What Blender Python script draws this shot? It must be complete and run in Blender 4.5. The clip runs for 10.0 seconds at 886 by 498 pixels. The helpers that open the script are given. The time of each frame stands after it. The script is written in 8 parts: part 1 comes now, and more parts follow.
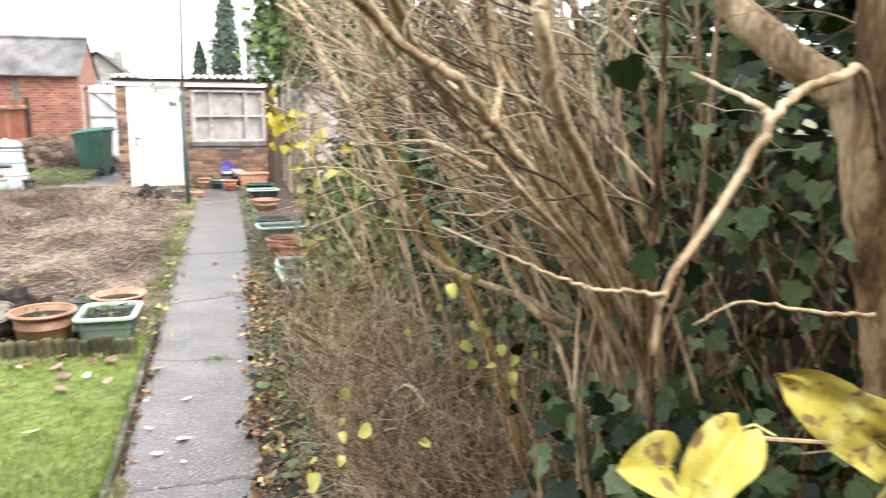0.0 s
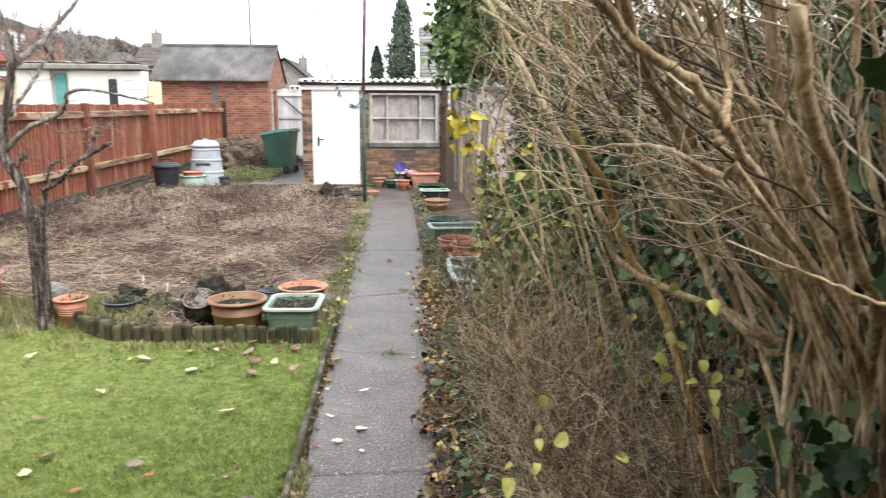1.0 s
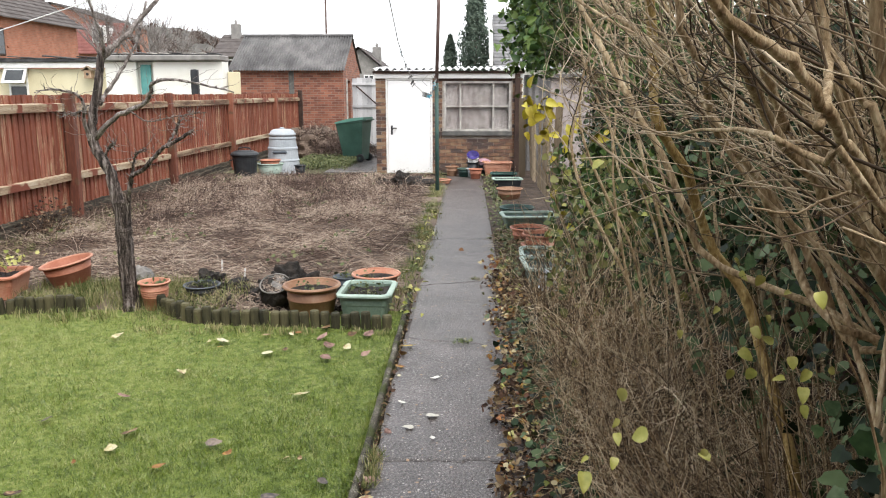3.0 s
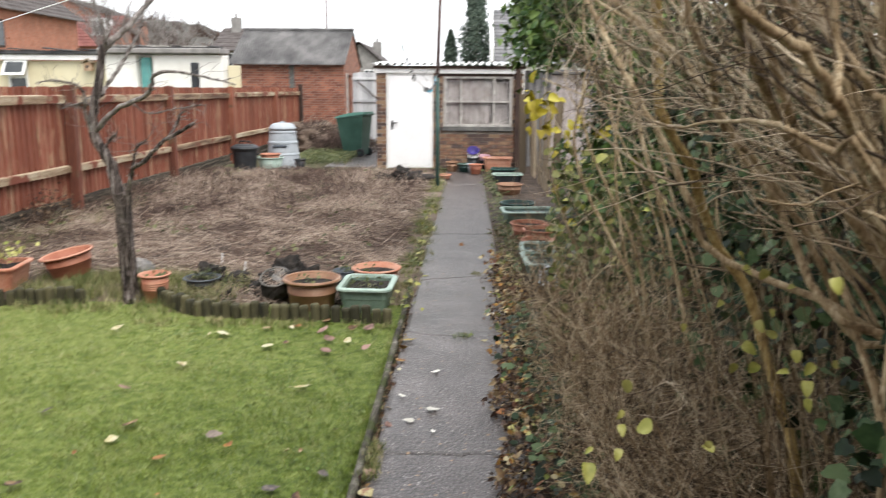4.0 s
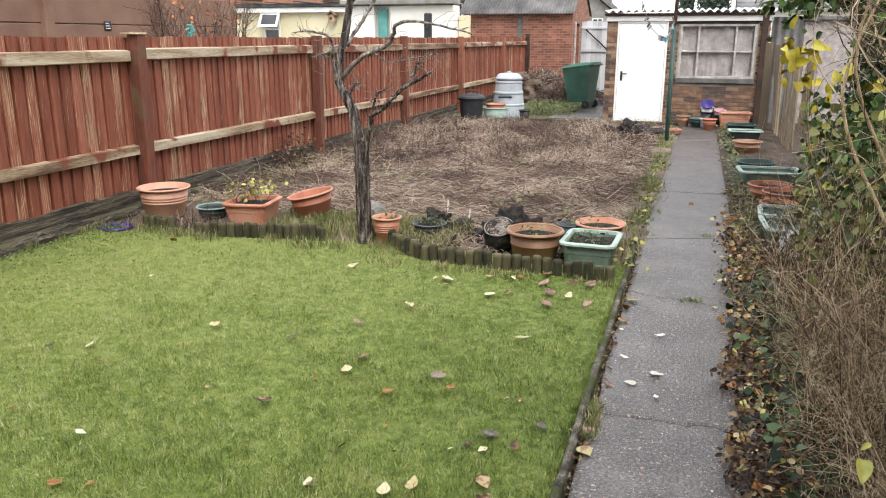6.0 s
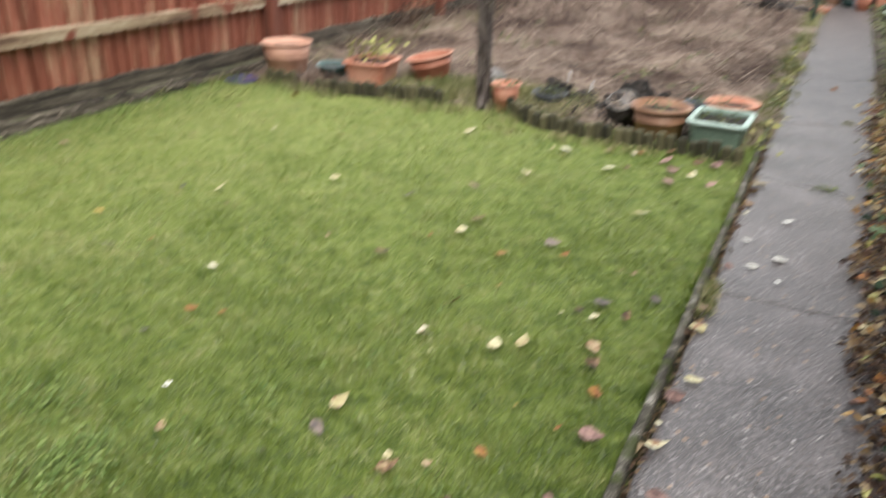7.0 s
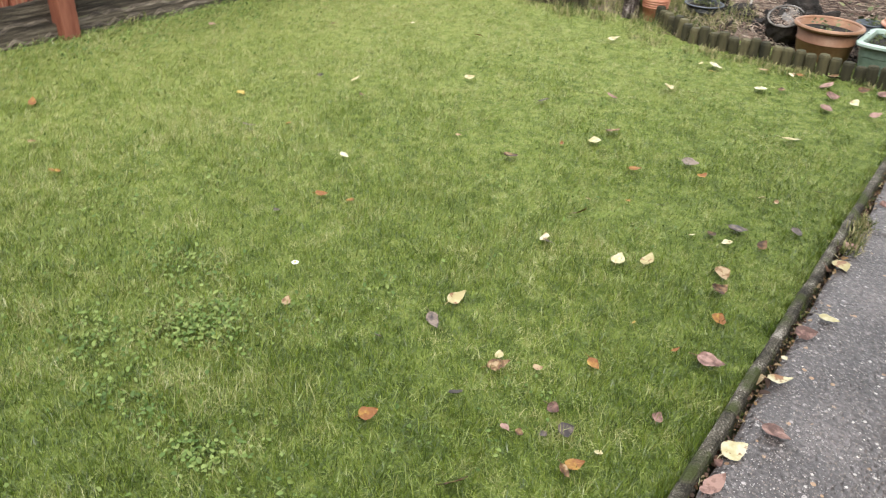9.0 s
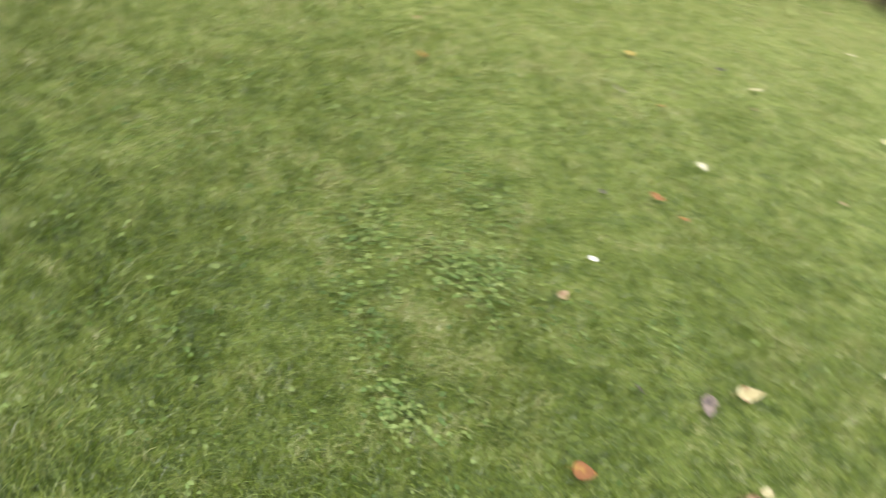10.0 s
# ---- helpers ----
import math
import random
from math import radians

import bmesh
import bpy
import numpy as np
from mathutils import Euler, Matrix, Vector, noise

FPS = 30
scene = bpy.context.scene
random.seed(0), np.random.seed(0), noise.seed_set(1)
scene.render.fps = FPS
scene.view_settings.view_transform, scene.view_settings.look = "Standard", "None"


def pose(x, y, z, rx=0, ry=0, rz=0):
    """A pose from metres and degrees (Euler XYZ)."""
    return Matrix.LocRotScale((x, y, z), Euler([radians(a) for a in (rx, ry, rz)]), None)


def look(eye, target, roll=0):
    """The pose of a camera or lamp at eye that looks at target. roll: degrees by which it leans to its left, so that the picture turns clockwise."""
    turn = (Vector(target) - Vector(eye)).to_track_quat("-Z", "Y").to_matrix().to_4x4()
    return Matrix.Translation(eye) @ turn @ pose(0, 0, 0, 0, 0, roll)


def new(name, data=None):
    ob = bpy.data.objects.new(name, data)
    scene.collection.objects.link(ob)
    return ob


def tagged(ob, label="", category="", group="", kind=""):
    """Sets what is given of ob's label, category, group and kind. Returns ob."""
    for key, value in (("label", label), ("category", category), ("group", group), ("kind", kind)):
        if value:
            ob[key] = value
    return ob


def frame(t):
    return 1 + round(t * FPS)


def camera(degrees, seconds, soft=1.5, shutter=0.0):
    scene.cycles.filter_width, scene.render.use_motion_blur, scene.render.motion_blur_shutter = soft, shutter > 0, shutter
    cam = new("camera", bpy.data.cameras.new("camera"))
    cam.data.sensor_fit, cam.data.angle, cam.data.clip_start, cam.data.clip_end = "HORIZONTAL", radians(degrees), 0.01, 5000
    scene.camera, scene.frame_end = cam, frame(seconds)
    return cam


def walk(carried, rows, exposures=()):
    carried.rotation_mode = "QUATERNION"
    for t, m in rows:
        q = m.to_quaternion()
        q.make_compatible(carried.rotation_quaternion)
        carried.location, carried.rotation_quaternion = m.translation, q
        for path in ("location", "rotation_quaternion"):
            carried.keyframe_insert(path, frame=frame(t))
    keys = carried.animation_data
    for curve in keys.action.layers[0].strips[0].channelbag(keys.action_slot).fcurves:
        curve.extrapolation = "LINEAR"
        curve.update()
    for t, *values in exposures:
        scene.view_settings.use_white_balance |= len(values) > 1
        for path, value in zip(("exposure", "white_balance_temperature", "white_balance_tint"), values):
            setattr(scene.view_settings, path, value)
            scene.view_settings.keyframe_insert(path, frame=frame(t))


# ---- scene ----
cam = camera(59.3, 10.0, soft=1.05, shutter=0.5)

PATH = [
    (0, (0.118, 0.234, 1.689), (0.65, 2.127, 1.323), 0.5),
    (0.5, (0.075, 0.248, 1.69), (0.377, 2.191, 1.325), 1.2),
    (1, (0.044, 0.269, 1.69), (0.166, 2.232, 1.326), 0.3),
    (1.5, (0.033, 0.279, 1.69), (0.028, 2.245, 1.325), -0.5),
    (2, (0.023, 0.29, 1.681), (-0.073, 2.249, 1.292), 0.4),
    (2.5, (0.034, 0.297, 1.683), (-0.052, 2.256, 1.29), 0.1),
    (3.8, (0.029, 0.277, 1.678), (0.004, 2.238, 1.287), 0.2),
    (4, (0.02, 0.288, 1.673), (-0.037, 2.246, 1.27), 0.4),
    (4.5, (-0.053, 0.289, 1.669), (-0.45, 2.182, 1.16), 1.5),
    (5, (-0.065, 0.319, 1.668), (-0.651, 2.159, 1.147), 0.2),
    (6.5, (-0.06, 0.328, 1.659), (-0.65, 2.164, 1.128), 0.0),
    (7, (-0.128, 0.296, 1.595), (-0.917, 1.938, 0.77), 1.6),
    (7.5, (-0.153, 0.289, 1.571), (-1.091, 1.744, 0.569), 0.3),
    (8, (-0.151, 0.287, 1.555), (-1.151, 1.671, 0.514), 0.1),
    (8.3, (-0.135, 0.281, 1.537), (-1.153, 1.668, 0.517), 0.1),
    (8.5, (-0.15, 0.286, 1.557), (-1.153, 1.686, 0.539), 0.4),
    (9, (-0.155, 0.297, 1.551), (-1.142, 1.693, 0.515), 2.7),
    (9.5, (-0.255, 0.378, 1.491), (-1.373, 1.589, 0.359), 10.8),
    (9.6, (-0.279, 0.397, 1.483), (-1.46, 1.549, 0.354), 12.0),
    (10, (-0.457, 0.507, 1.434), (-1.824, 1.312, 0.215), 17.4),
]
walk(cam, [(t, look(eye, aim, roll)) for t, eye, aim, roll in PATH],
     [(0.0, 2.03), (0.5, 1.64), (1.0, 1.37), (1.5, 1.15), (2.0, 1.05), (2.5, 1.02), (4.0, 1.0), (4.5, 1.05), (5.0, 1.1), (6.5, 1.1), (7.5, 1.2), (8.5, 1.24), (10.0, 1.32)])

# ---- world, sun, exposure ----
world = bpy.data.worlds.new("overcast_sky")
scene.world = world
world.use_nodes = True
wn, wl = world.node_tree.nodes, world.node_tree.links
sky = wn.new("ShaderNodeTexSky")
sky.sky_type = "NISHITA"
sky.sun_disc = False
sky.sun_elevation, sky.sun_rotation = radians(52), radians(146)
sky.air_density, sky.dust_density, sky.ozone_density = 1.0, 6.0, 1.0
grey = wn.new("ShaderNodeMix")
grey.data_type = "RGBA"
grey.inputs["Factor"].default_value = 0.86
wl.new(sky.outputs["Color"], grey.inputs["A"])
grey.inputs["B"].default_value = (11.5, 11.8, 12.2, 1)
wl.new(grey.outputs["Result"], wn["Background"].inputs["Color"])
wn["Background"].inputs["Strength"].default_value = 0.088

sun_data = bpy.data.lights.new("sun", "SUN")
sun_data.energy, sun_data.angle, sun_data.color = 1.4, radians(30), (1.0, 0.96, 0.9)
sun = new("sun", sun_data)
sun.matrix_world = look((6, -5, 14), (0, 4, 0))

# ---- helpers for building ----
rng = np.random.default_rng(7)


class Geo:
    """Vertices and faces of one mesh."""

    def __init__(self):
        self.v, self.f = [], []

    def add(self, verts, faces):
        n = len(self.v)
        self.v += [tuple(p) for p in verts]
        self.f += [tuple(i + n for i in f) for f in faces]
        return self

    def box(self, x0, x1, y0, y1, z0, z1, m=None, bevel=0.0):
        bm = bmesh.new()
        bmesh.ops.create_cube(bm, size=1)
        for v in bm.verts:
            v.co = Vector(((x0 + x1) / 2 + v.co.x * (x1 - x0), (y0 + y1) / 2 + v.co.y * (y1 - y0), (z0 + z1) / 2 + v.co.z * (z1 - z0)))
        if bevel:
            bmesh.ops.bevel(bm, geom=bm.edges[:], offset=bevel, segments=1, affect="EDGES")
        return self.bm(bm, m)

    def bm(self, bm, m=None):
        if m is not None:
            bm.transform(m)
        bm.verts.index_update()
        self.add([v.co[:] for v in bm.verts], [[v.index for v in f.verts] for f in bm.faces])
        bm.free()
        return self

    def tube(self, pts, radii, sides=6, cap=True):
        pts = [Vector(p) for p in pts]
        if isinstance(radii, (int, float)):
            radii = [radii] * len(pts)
        radii = [float(r) for r in radii]
        n, vs, fs = len(pts), [], []
        ref = Vector((0.3, 0.2, 0.93))
        for i, p in enumerate(pts):
            d = (pts[min(i + 1, n - 1)] - pts[max(i - 1, 0)]).normalized()
            a = d.cross(ref)
            a = a.normalized() if a.length > 1e-3 else d.cross(Vector((1, 0, 0))).normalized()
            b = d.cross(a)
            for k in range(sides):
                w = 2 * math.pi * k / sides
                vs.append(p + radii[i] * (math.cos(w) * a + math.sin(w) * b))
        for i in range(n - 1):
            for k in range(sides):
                j = (k + 1) % sides
                fs.append((i * sides + k, i * sides + j, (i + 1) * sides + j, (i + 1) * sides + k))
        if cap:
            fs.append(tuple(range(sides - 1, -1, -1)))
            fs.append(tuple((n - 1) * sides + k for k in range(sides)))
        return self.add(vs, fs)

    def lathe(self, prof, sides=28, m=None, squash=1.0):
        """Profile of (radius, z) turned about z; ends with radius 0 close."""
        vs, fs, rings = [], [], []
        for r, z in prof:
            if r < 1e-5:
                rings.append([len(vs)])
                vs.append(Vector((0, 0, z)))
            else:
                rings.append(list(range(len(vs), len(vs) + sides)))
                vs += [Vector((r * math.cos(2 * math.pi * k / sides), squash * r * math.sin(2 * math.pi * k / sides), z)) for k in range(sides)]
        for a, b in zip(rings, rings[1:]):
            for k in range(sides):
                j = (k + 1) % sides
                q = [a[k % len(a)], a[j % len(a)], b[j % len(b)], b[k % len(b)]]
                q = [x for i, x in enumerate(q) if x not in q[:i]]
                if len(q) > 2:
                    fs.append(q)
        if m is not None:
            vs = [m @ v for v in vs]
        return self.add(vs, fs)

    def frustum(self, w0, d0, w1, d1, z0, z1, m=None):
        """Rectangular tapered block, open shape for troughs."""
        vs = [Vector((sx * w / 2, sy * d / 2, z)) for w, d, z in ((w0, d0, z0), (w1, d1, z1)) for sx, sy in ((-1, -1), (1, -1), (1, 1), (-1, 1))]
        if m is not None:
            vs = [m @ v for v in vs]
        return self.add(vs, [(3, 2, 1, 0), (4, 5, 6, 7), (0, 1, 5, 4), (1, 2, 6, 5), (2, 3, 7, 6), (3, 0, 4, 7)])

    def mesh(self, name, smooth=False):
        me = bpy.data.meshes.new(name)
        me.from_pydata(self.v, [], self.f)
        if smooth:
            me.shade_smooth()
        return me


def part(name, geo, material, parent=None, label="", smooth=False, m=None):
    me = geo.mesh(name, smooth) if isinstance(geo, Geo) else geo
    if not me.materials:
        me.materials.append(material)
    ob = new(name, me)
    if m is not None:
        ob.matrix_basis = m
    if parent:
        ob.parent = parent
    if label:
        ob["label"] = label
    return ob


def thing(name, label, category, at=(0, 0, 0), group="", kind="", turn=0, tilt=(0, 0)):
    ob = new(name)
    ob.empty_display_size = 0.1
    ob.matrix_basis = pose(*at, tilt[0], tilt[1], turn)
    return tagged(ob, label, category, group, kind)


def array_mesh(name, verts, faces, material):
    """A mesh from arrays: verts (n, 3), faces (m, k)."""
    verts, faces = np.asarray(verts, np.float32), np.asarray(faces, np.int32)
    me = bpy.data.meshes.new(name)
    me.vertices.add(len(verts))
    me.vertices.foreach_set("co", verts.ravel())
    m, k = faces.shape
    me.loops.add(m * k)
    me.loops.foreach_set("vertex_index", faces.ravel())
    me.polygons.add(m)
    me.polygons.foreach_set("loop_start", np.arange(0, m * k, k, dtype=np.int32))
    me.update(calc_edges=True)
    me.materials.append(material)
    return me


def strands(paths, radii, sides=3):
    """Arrays for many tubes: paths (n, s, 3), radii (n, s)."""
    paths, radii = np.asarray(paths, float), np.asarray(radii, float)
    n, s, _ = paths.shape
    d = np.gradient(paths, axis=1)
    d /= np.linalg.norm(d, axis=2, keepdims=True) + 1e-9
    ref = np.array([0.31, 0.22, 0.925])
    a = np.cross(d, ref)
    a /= np.linalg.norm(a, axis=2, keepdims=True) + 1e-9
    b = np.cross(d, a)
    w = 2 * np.pi * np.arange(sides) / sides
    ring = np.cos(w)[:, None] * a[:, :, None] + np.sin(w)[:, None] * b[:, :, None]
    verts = (paths[:, :, None] + radii[:, :, None, None] * ring).reshape(-1, 3)
    i, j, k = np.meshgrid(np.arange(n), np.arange(s - 1), np.arange(sides), indexing="ij")
    base = i * s * sides + j * sides
    k2 = (k + 1) % sides
    faces = np.stack([base + k, base + k2, base + sides + k2, base + sides + k], -1).reshape(-1, 4)
    return verts, faces


def scatter_leaves(shape, faces, places, sizes, normals, spins):
    """Arrays for many copies of one leaf (points in its own x, y, z) turned to the given normals."""
    shape, places, normals = np.asarray(shape, float), np.asarray(places, float), np.asarray(normals, float)
    normals = normals / (np.linalg.norm(normals, axis=1, keepdims=True) + 1e-9)
    ref = np.where(np.abs(normals[:, 2:3]) > 0.9, [[1.0, 0, 0]], [[0, 0, 1.0]])
    u = np.cross(ref, normals)
    u /= np.linalg.norm(u, axis=1, keepdims=True) + 1e-9
    v = np.cross(normals, u)
    c, s = np.cos(spins)[:, None], np.sin(spins)[:, None]
    u, v = c * u + s * v, c * v - s * u
    out = shape[None, :, 0:1] * u[:, None] + shape[None, :, 1:2] * v[:, None] + shape[None, :, 2:3] * normals[:, None]
    verts = places[:, None] + out * np.asarray(sizes)[:, None, None]
    f = np.asarray(faces)
    faces = (f[None] + len(shape) * np.arange(len(places))[:, None, None]).reshape(-1, f.shape[1])
    return verts.reshape(-1, 3), faces


def bumpy(x, y, amp=0.02, size=0.6, seed=0.0):
    return amp * (noise.noise(Vector((x / size, y / size, seed))) + 0.4 * noise.noise(Vector((3.1 * x / size, 3.1 * y / size, seed + 4))))


def sheet(x0, x1, y0, y1, step, z, material, name, hollow=None):
    """A gridded piece of ground with the height z(x, y)."""
    nx, ny = max(1, round((x1 - x0) / step)), max(1, round((y1 - y0) / step))
    xs, ys = np.linspace(x0, x1, nx + 1), np.linspace(y0, y1, ny + 1)
    verts = [(x, y, z(x, y)) for y in ys for x in xs]
    i, j = np.meshgrid(np.arange(nx), np.arange(ny))
    a = (j * (nx + 1) + i).ravel()
    me = array_mesh(name, verts, np.stack([a, a + 1, a + nx + 2, a + nx + 1], 1), material)
    me.shade_smooth()
    return me


# ---- materials ----
def mk(name, cols, rough=0.8, scale=6.0, fine=60.0, bump=0.25, rand="", stretch=(1, 1, 1), metal=0.0, spec=0.35, spread=0.5, grain=0.4, stain=None, bump_scale=1.0, gain=1.0):
    """Colour from a ramp over two scales of noise, and a random part per object or per piece."""
    mat = bpy.data.materials.new(name)
    mat.use_nodes = True
    n, l = mat.node_tree.nodes, mat.node_tree.links
    p = n["Principled BSDF"]
    p.inputs["Roughness"].default_value, p.inputs["Metallic"].default_value = rough, metal
    p.inputs["Specular IOR Level"].default_value = spec
    geo = n.new("ShaderNodeNewGeometry")
    mp = n.new("ShaderNodeMapping")
    mp.inputs["Scale"].default_value = stretch
    l.new(geo.outputs["Position"], mp.inputs["Vector"])
    a, b = n.new("ShaderNodeTexNoise"), n.new("ShaderNodeTexNoise")
    a.inputs["Scale"].default_value, a.inputs["Detail"].default_value = scale, 5
    b.inputs["Scale"].default_value, b.inputs["Detail"].default_value = fine, 3
    for t in (a, b):
        l.new(mp.outputs["Vector"], t.inputs["Vector"])
    mix = n.new("ShaderNodeMath")
    mix.operation = "MULTIPLY_ADD"
    l.new(b.outputs["Fac"], mix.inputs[0])
    mix.inputs[1].default_value = grain
    sub = n.new("ShaderNodeMath")
    sub.operation = "MULTIPLY_ADD"
    l.new(a.outputs["Fac"], sub.inputs[0])
    sub.inputs[1].default_value, sub.inputs[2].default_value = gain, (1 - gain) / 2 - grain / 2
    l.new(sub.outputs[0], mix.inputs[2])
    fac = mix.outputs[0]
    if rand:
        if rand == "object":
            r = n.new("ShaderNodeObjectInfo").outputs["Random"]
        else:
            r = geo.outputs["Random Per Island"]
        m2 = n.new("ShaderNodeMath")
        m2.operation = "MULTIPLY_ADD"
        l.new(r, m2.inputs[0])
        m2.inputs[1].default_value = spread
        s2 = n.new("ShaderNodeMath")
        s2.operation = "SUBTRACT"
        l.new(fac, s2.inputs[0])
        s2.inputs[1].default_value = spread / 2
        l.new(s2.outputs[0], m2.inputs[2])
        fac = m2.outputs[0]
    ramp = n.new("ShaderNodeValToRGB")
    els = ramp.color_ramp.elements
    lo, hi = 0.25, 0.75
    while len(els) < len(cols):
        els.new(0.5)
    for i, c in enumerate(cols):
        els[i].position = lo + (hi - lo) * i / max(1, len(cols) - 1)
        els[i].color = (*c, 1)
    l.new(fac, ramp.inputs["Fac"])
    colour = ramp.outputs["Color"]
    if stain:
        sc, col, at, soft = stain[:4]
        t = n.new("ShaderNodeTexNoise")
        t.inputs["Scale"].default_value, t.inputs["Detail"].default_value = sc, 6
        l.new(mp.outputs["Vector"] if len(stain) > 4 else geo.outputs["Position"], t.inputs["Vector"])
        mr = n.new("ShaderNodeMapRange")
        mr.inputs["From Min"].default_value, mr.inputs["From Max"].default_value = at, at + soft
        l.new(t.outputs["Fac"], mr.inputs["Value"])
        mc = n.new("ShaderNodeMix")
        mc.data_type = "RGBA"
        l.new(mr.outputs[0], mc.inputs["Factor"])
        l.new(colour, mc.inputs["A"])
        mc.inputs["B"].default_value = (*col, 1)
        colour = mc.outputs["Result"]
    l.new(colour, p.inputs["Base Color"])
    if bump:
        bp = n.new("ShaderNodeBump")
        bp.inputs["Strength"].default_value, bp.inputs["Distance"].default_value = bump, 0.01 * bump_scale
        l.new(mix.outputs[0], bp.inputs["Height"])
        l.new(bp.outputs["Normal"], p.inputs["Normal"])
    return mat


def mossier_brighter_away(mat):
    """Paler, mossier lawn colour away from the house and towards the fence; partly painted-in light."""
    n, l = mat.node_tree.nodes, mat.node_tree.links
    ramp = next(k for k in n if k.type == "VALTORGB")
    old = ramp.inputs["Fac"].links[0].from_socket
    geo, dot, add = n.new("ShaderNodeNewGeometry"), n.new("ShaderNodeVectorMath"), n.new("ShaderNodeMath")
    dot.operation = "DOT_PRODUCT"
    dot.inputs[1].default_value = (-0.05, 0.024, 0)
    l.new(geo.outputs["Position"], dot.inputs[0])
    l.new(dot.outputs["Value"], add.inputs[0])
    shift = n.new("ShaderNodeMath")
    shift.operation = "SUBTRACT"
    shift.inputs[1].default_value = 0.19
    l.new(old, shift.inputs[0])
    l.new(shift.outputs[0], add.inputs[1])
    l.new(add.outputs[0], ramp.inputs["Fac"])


def grass_material():
    """Blades that differ singly, by tufts and by patches of lush and of mossy, strawy turf."""
    mat = mk("grass_blades", [(0.05, 0.086, 0.009), (0.11, 0.168, 0.018), (0.185, 0.245, 0.034), (0.23, 0.276, 0.072), (0.37, 0.365, 0.165)], 0.33, 8.0, 1.3, 0, "island", spread=0.5, grain=0.55, spec=0.6, gain=0.8)
    mossier_brighter_away(mat)
    return mat


M_GROUND = mk("rough_ground", [(0.06, 0.06, 0.03), (0.1, 0.1, 0.05), (0.14, 0.13, 0.07)], 0.95, 0.6, 9)
M_TURF = mk("lawn_soil_and_thatch", [(0.05, 0.075, 0.012), (0.115, 0.155, 0.03), (0.2, 0.23, 0.065)], 0.95, 22, 140, 0.8, grain=0.7, gain=1.2)
M_GRASS = grass_material()
mossier_brighter_away(M_TURF)
M_CLOVER = mk("clover", [(0.065, 0.12, 0.025), (0.12, 0.19, 0.042), (0.2, 0.265, 0.075)], 0.55, 3, 30, 0, "island", spread=0.7, spec=0.3)
M_LONGGRASS = mk("rank_grass", [(0.08, 0.11, 0.028), (0.17, 0.19, 0.065), (0.36, 0.32, 0.17)], 0.6, 3, 20, 0, "island", spread=0.7)
M_SOIL = mk("dark_soil", [(0.009, 0.008, 0.008), (0.022, 0.019, 0.017), (0.05, 0.042, 0.035)], 0.95, 14, 90, 0.9, bump_scale=2)
M_BEDSOIL = mk("dead_mat_soil", [(0.055, 0.041, 0.031), (0.128, 0.094, 0.072), (0.24, 0.185, 0.145)], 0.95, 3, 55, 0.9, bump_scale=2)
M_MULCH = mk("dark_leaf_mulch", [(0.018, 0.012, 0.009), (0.05, 0.034, 0.025), (0.11, 0.078, 0.055)], 0.9, 9, 70, 0.9, bump_scale=2)
M_DARKSTALK = mk("dark_dead_stalks", [(0.03, 0.018, 0.014), (0.075, 0.046, 0.036), (0.14, 0.095, 0.075)], 0.8, 3, 30, 0, "island", spread=0.7)
M_STRAW = mk("dead_stalks", [(0.05, 0.031, 0.025), (0.148, 0.097, 0.077), (0.28, 0.2, 0.158), (0.55, 0.45, 0.365)], 0.8, 0.9, 30, 0, "island", spread=0.7, grain=0.2, gain=1.7)
M_CURB = mk("mossy_concrete_edging", [(0.022, 0.02, 0.015), (0.062, 0.057, 0.043), (0.13, 0.117, 0.092), (0.38, 0.355, 0.31)], 0.9, 14, 160, 1.0, grain=1.0, gain=1.0, stain=(7, (0.05, 0.062, 0.018), 0.49, 0.1))
M_LOG = mk("green_stained_log_edging", [(0.022, 0.022, 0.013), (0.055, 0.051, 0.027), (0.105, 0.095, 0.05)], 0.9, 9, 60, 0.5, "object", stretch=(1, 1, 0.25), spread=0.4)
M_FENCE = mk("red_brown_fence_stain", [(0.145, 0.041, 0.023), (0.22, 0.068, 0.04), (0.32, 0.118, 0.076)], 0.75, 7, 70, 0.6, "object", stretch=(1, 1, 0.08), spread=0.25, grain=0.7)


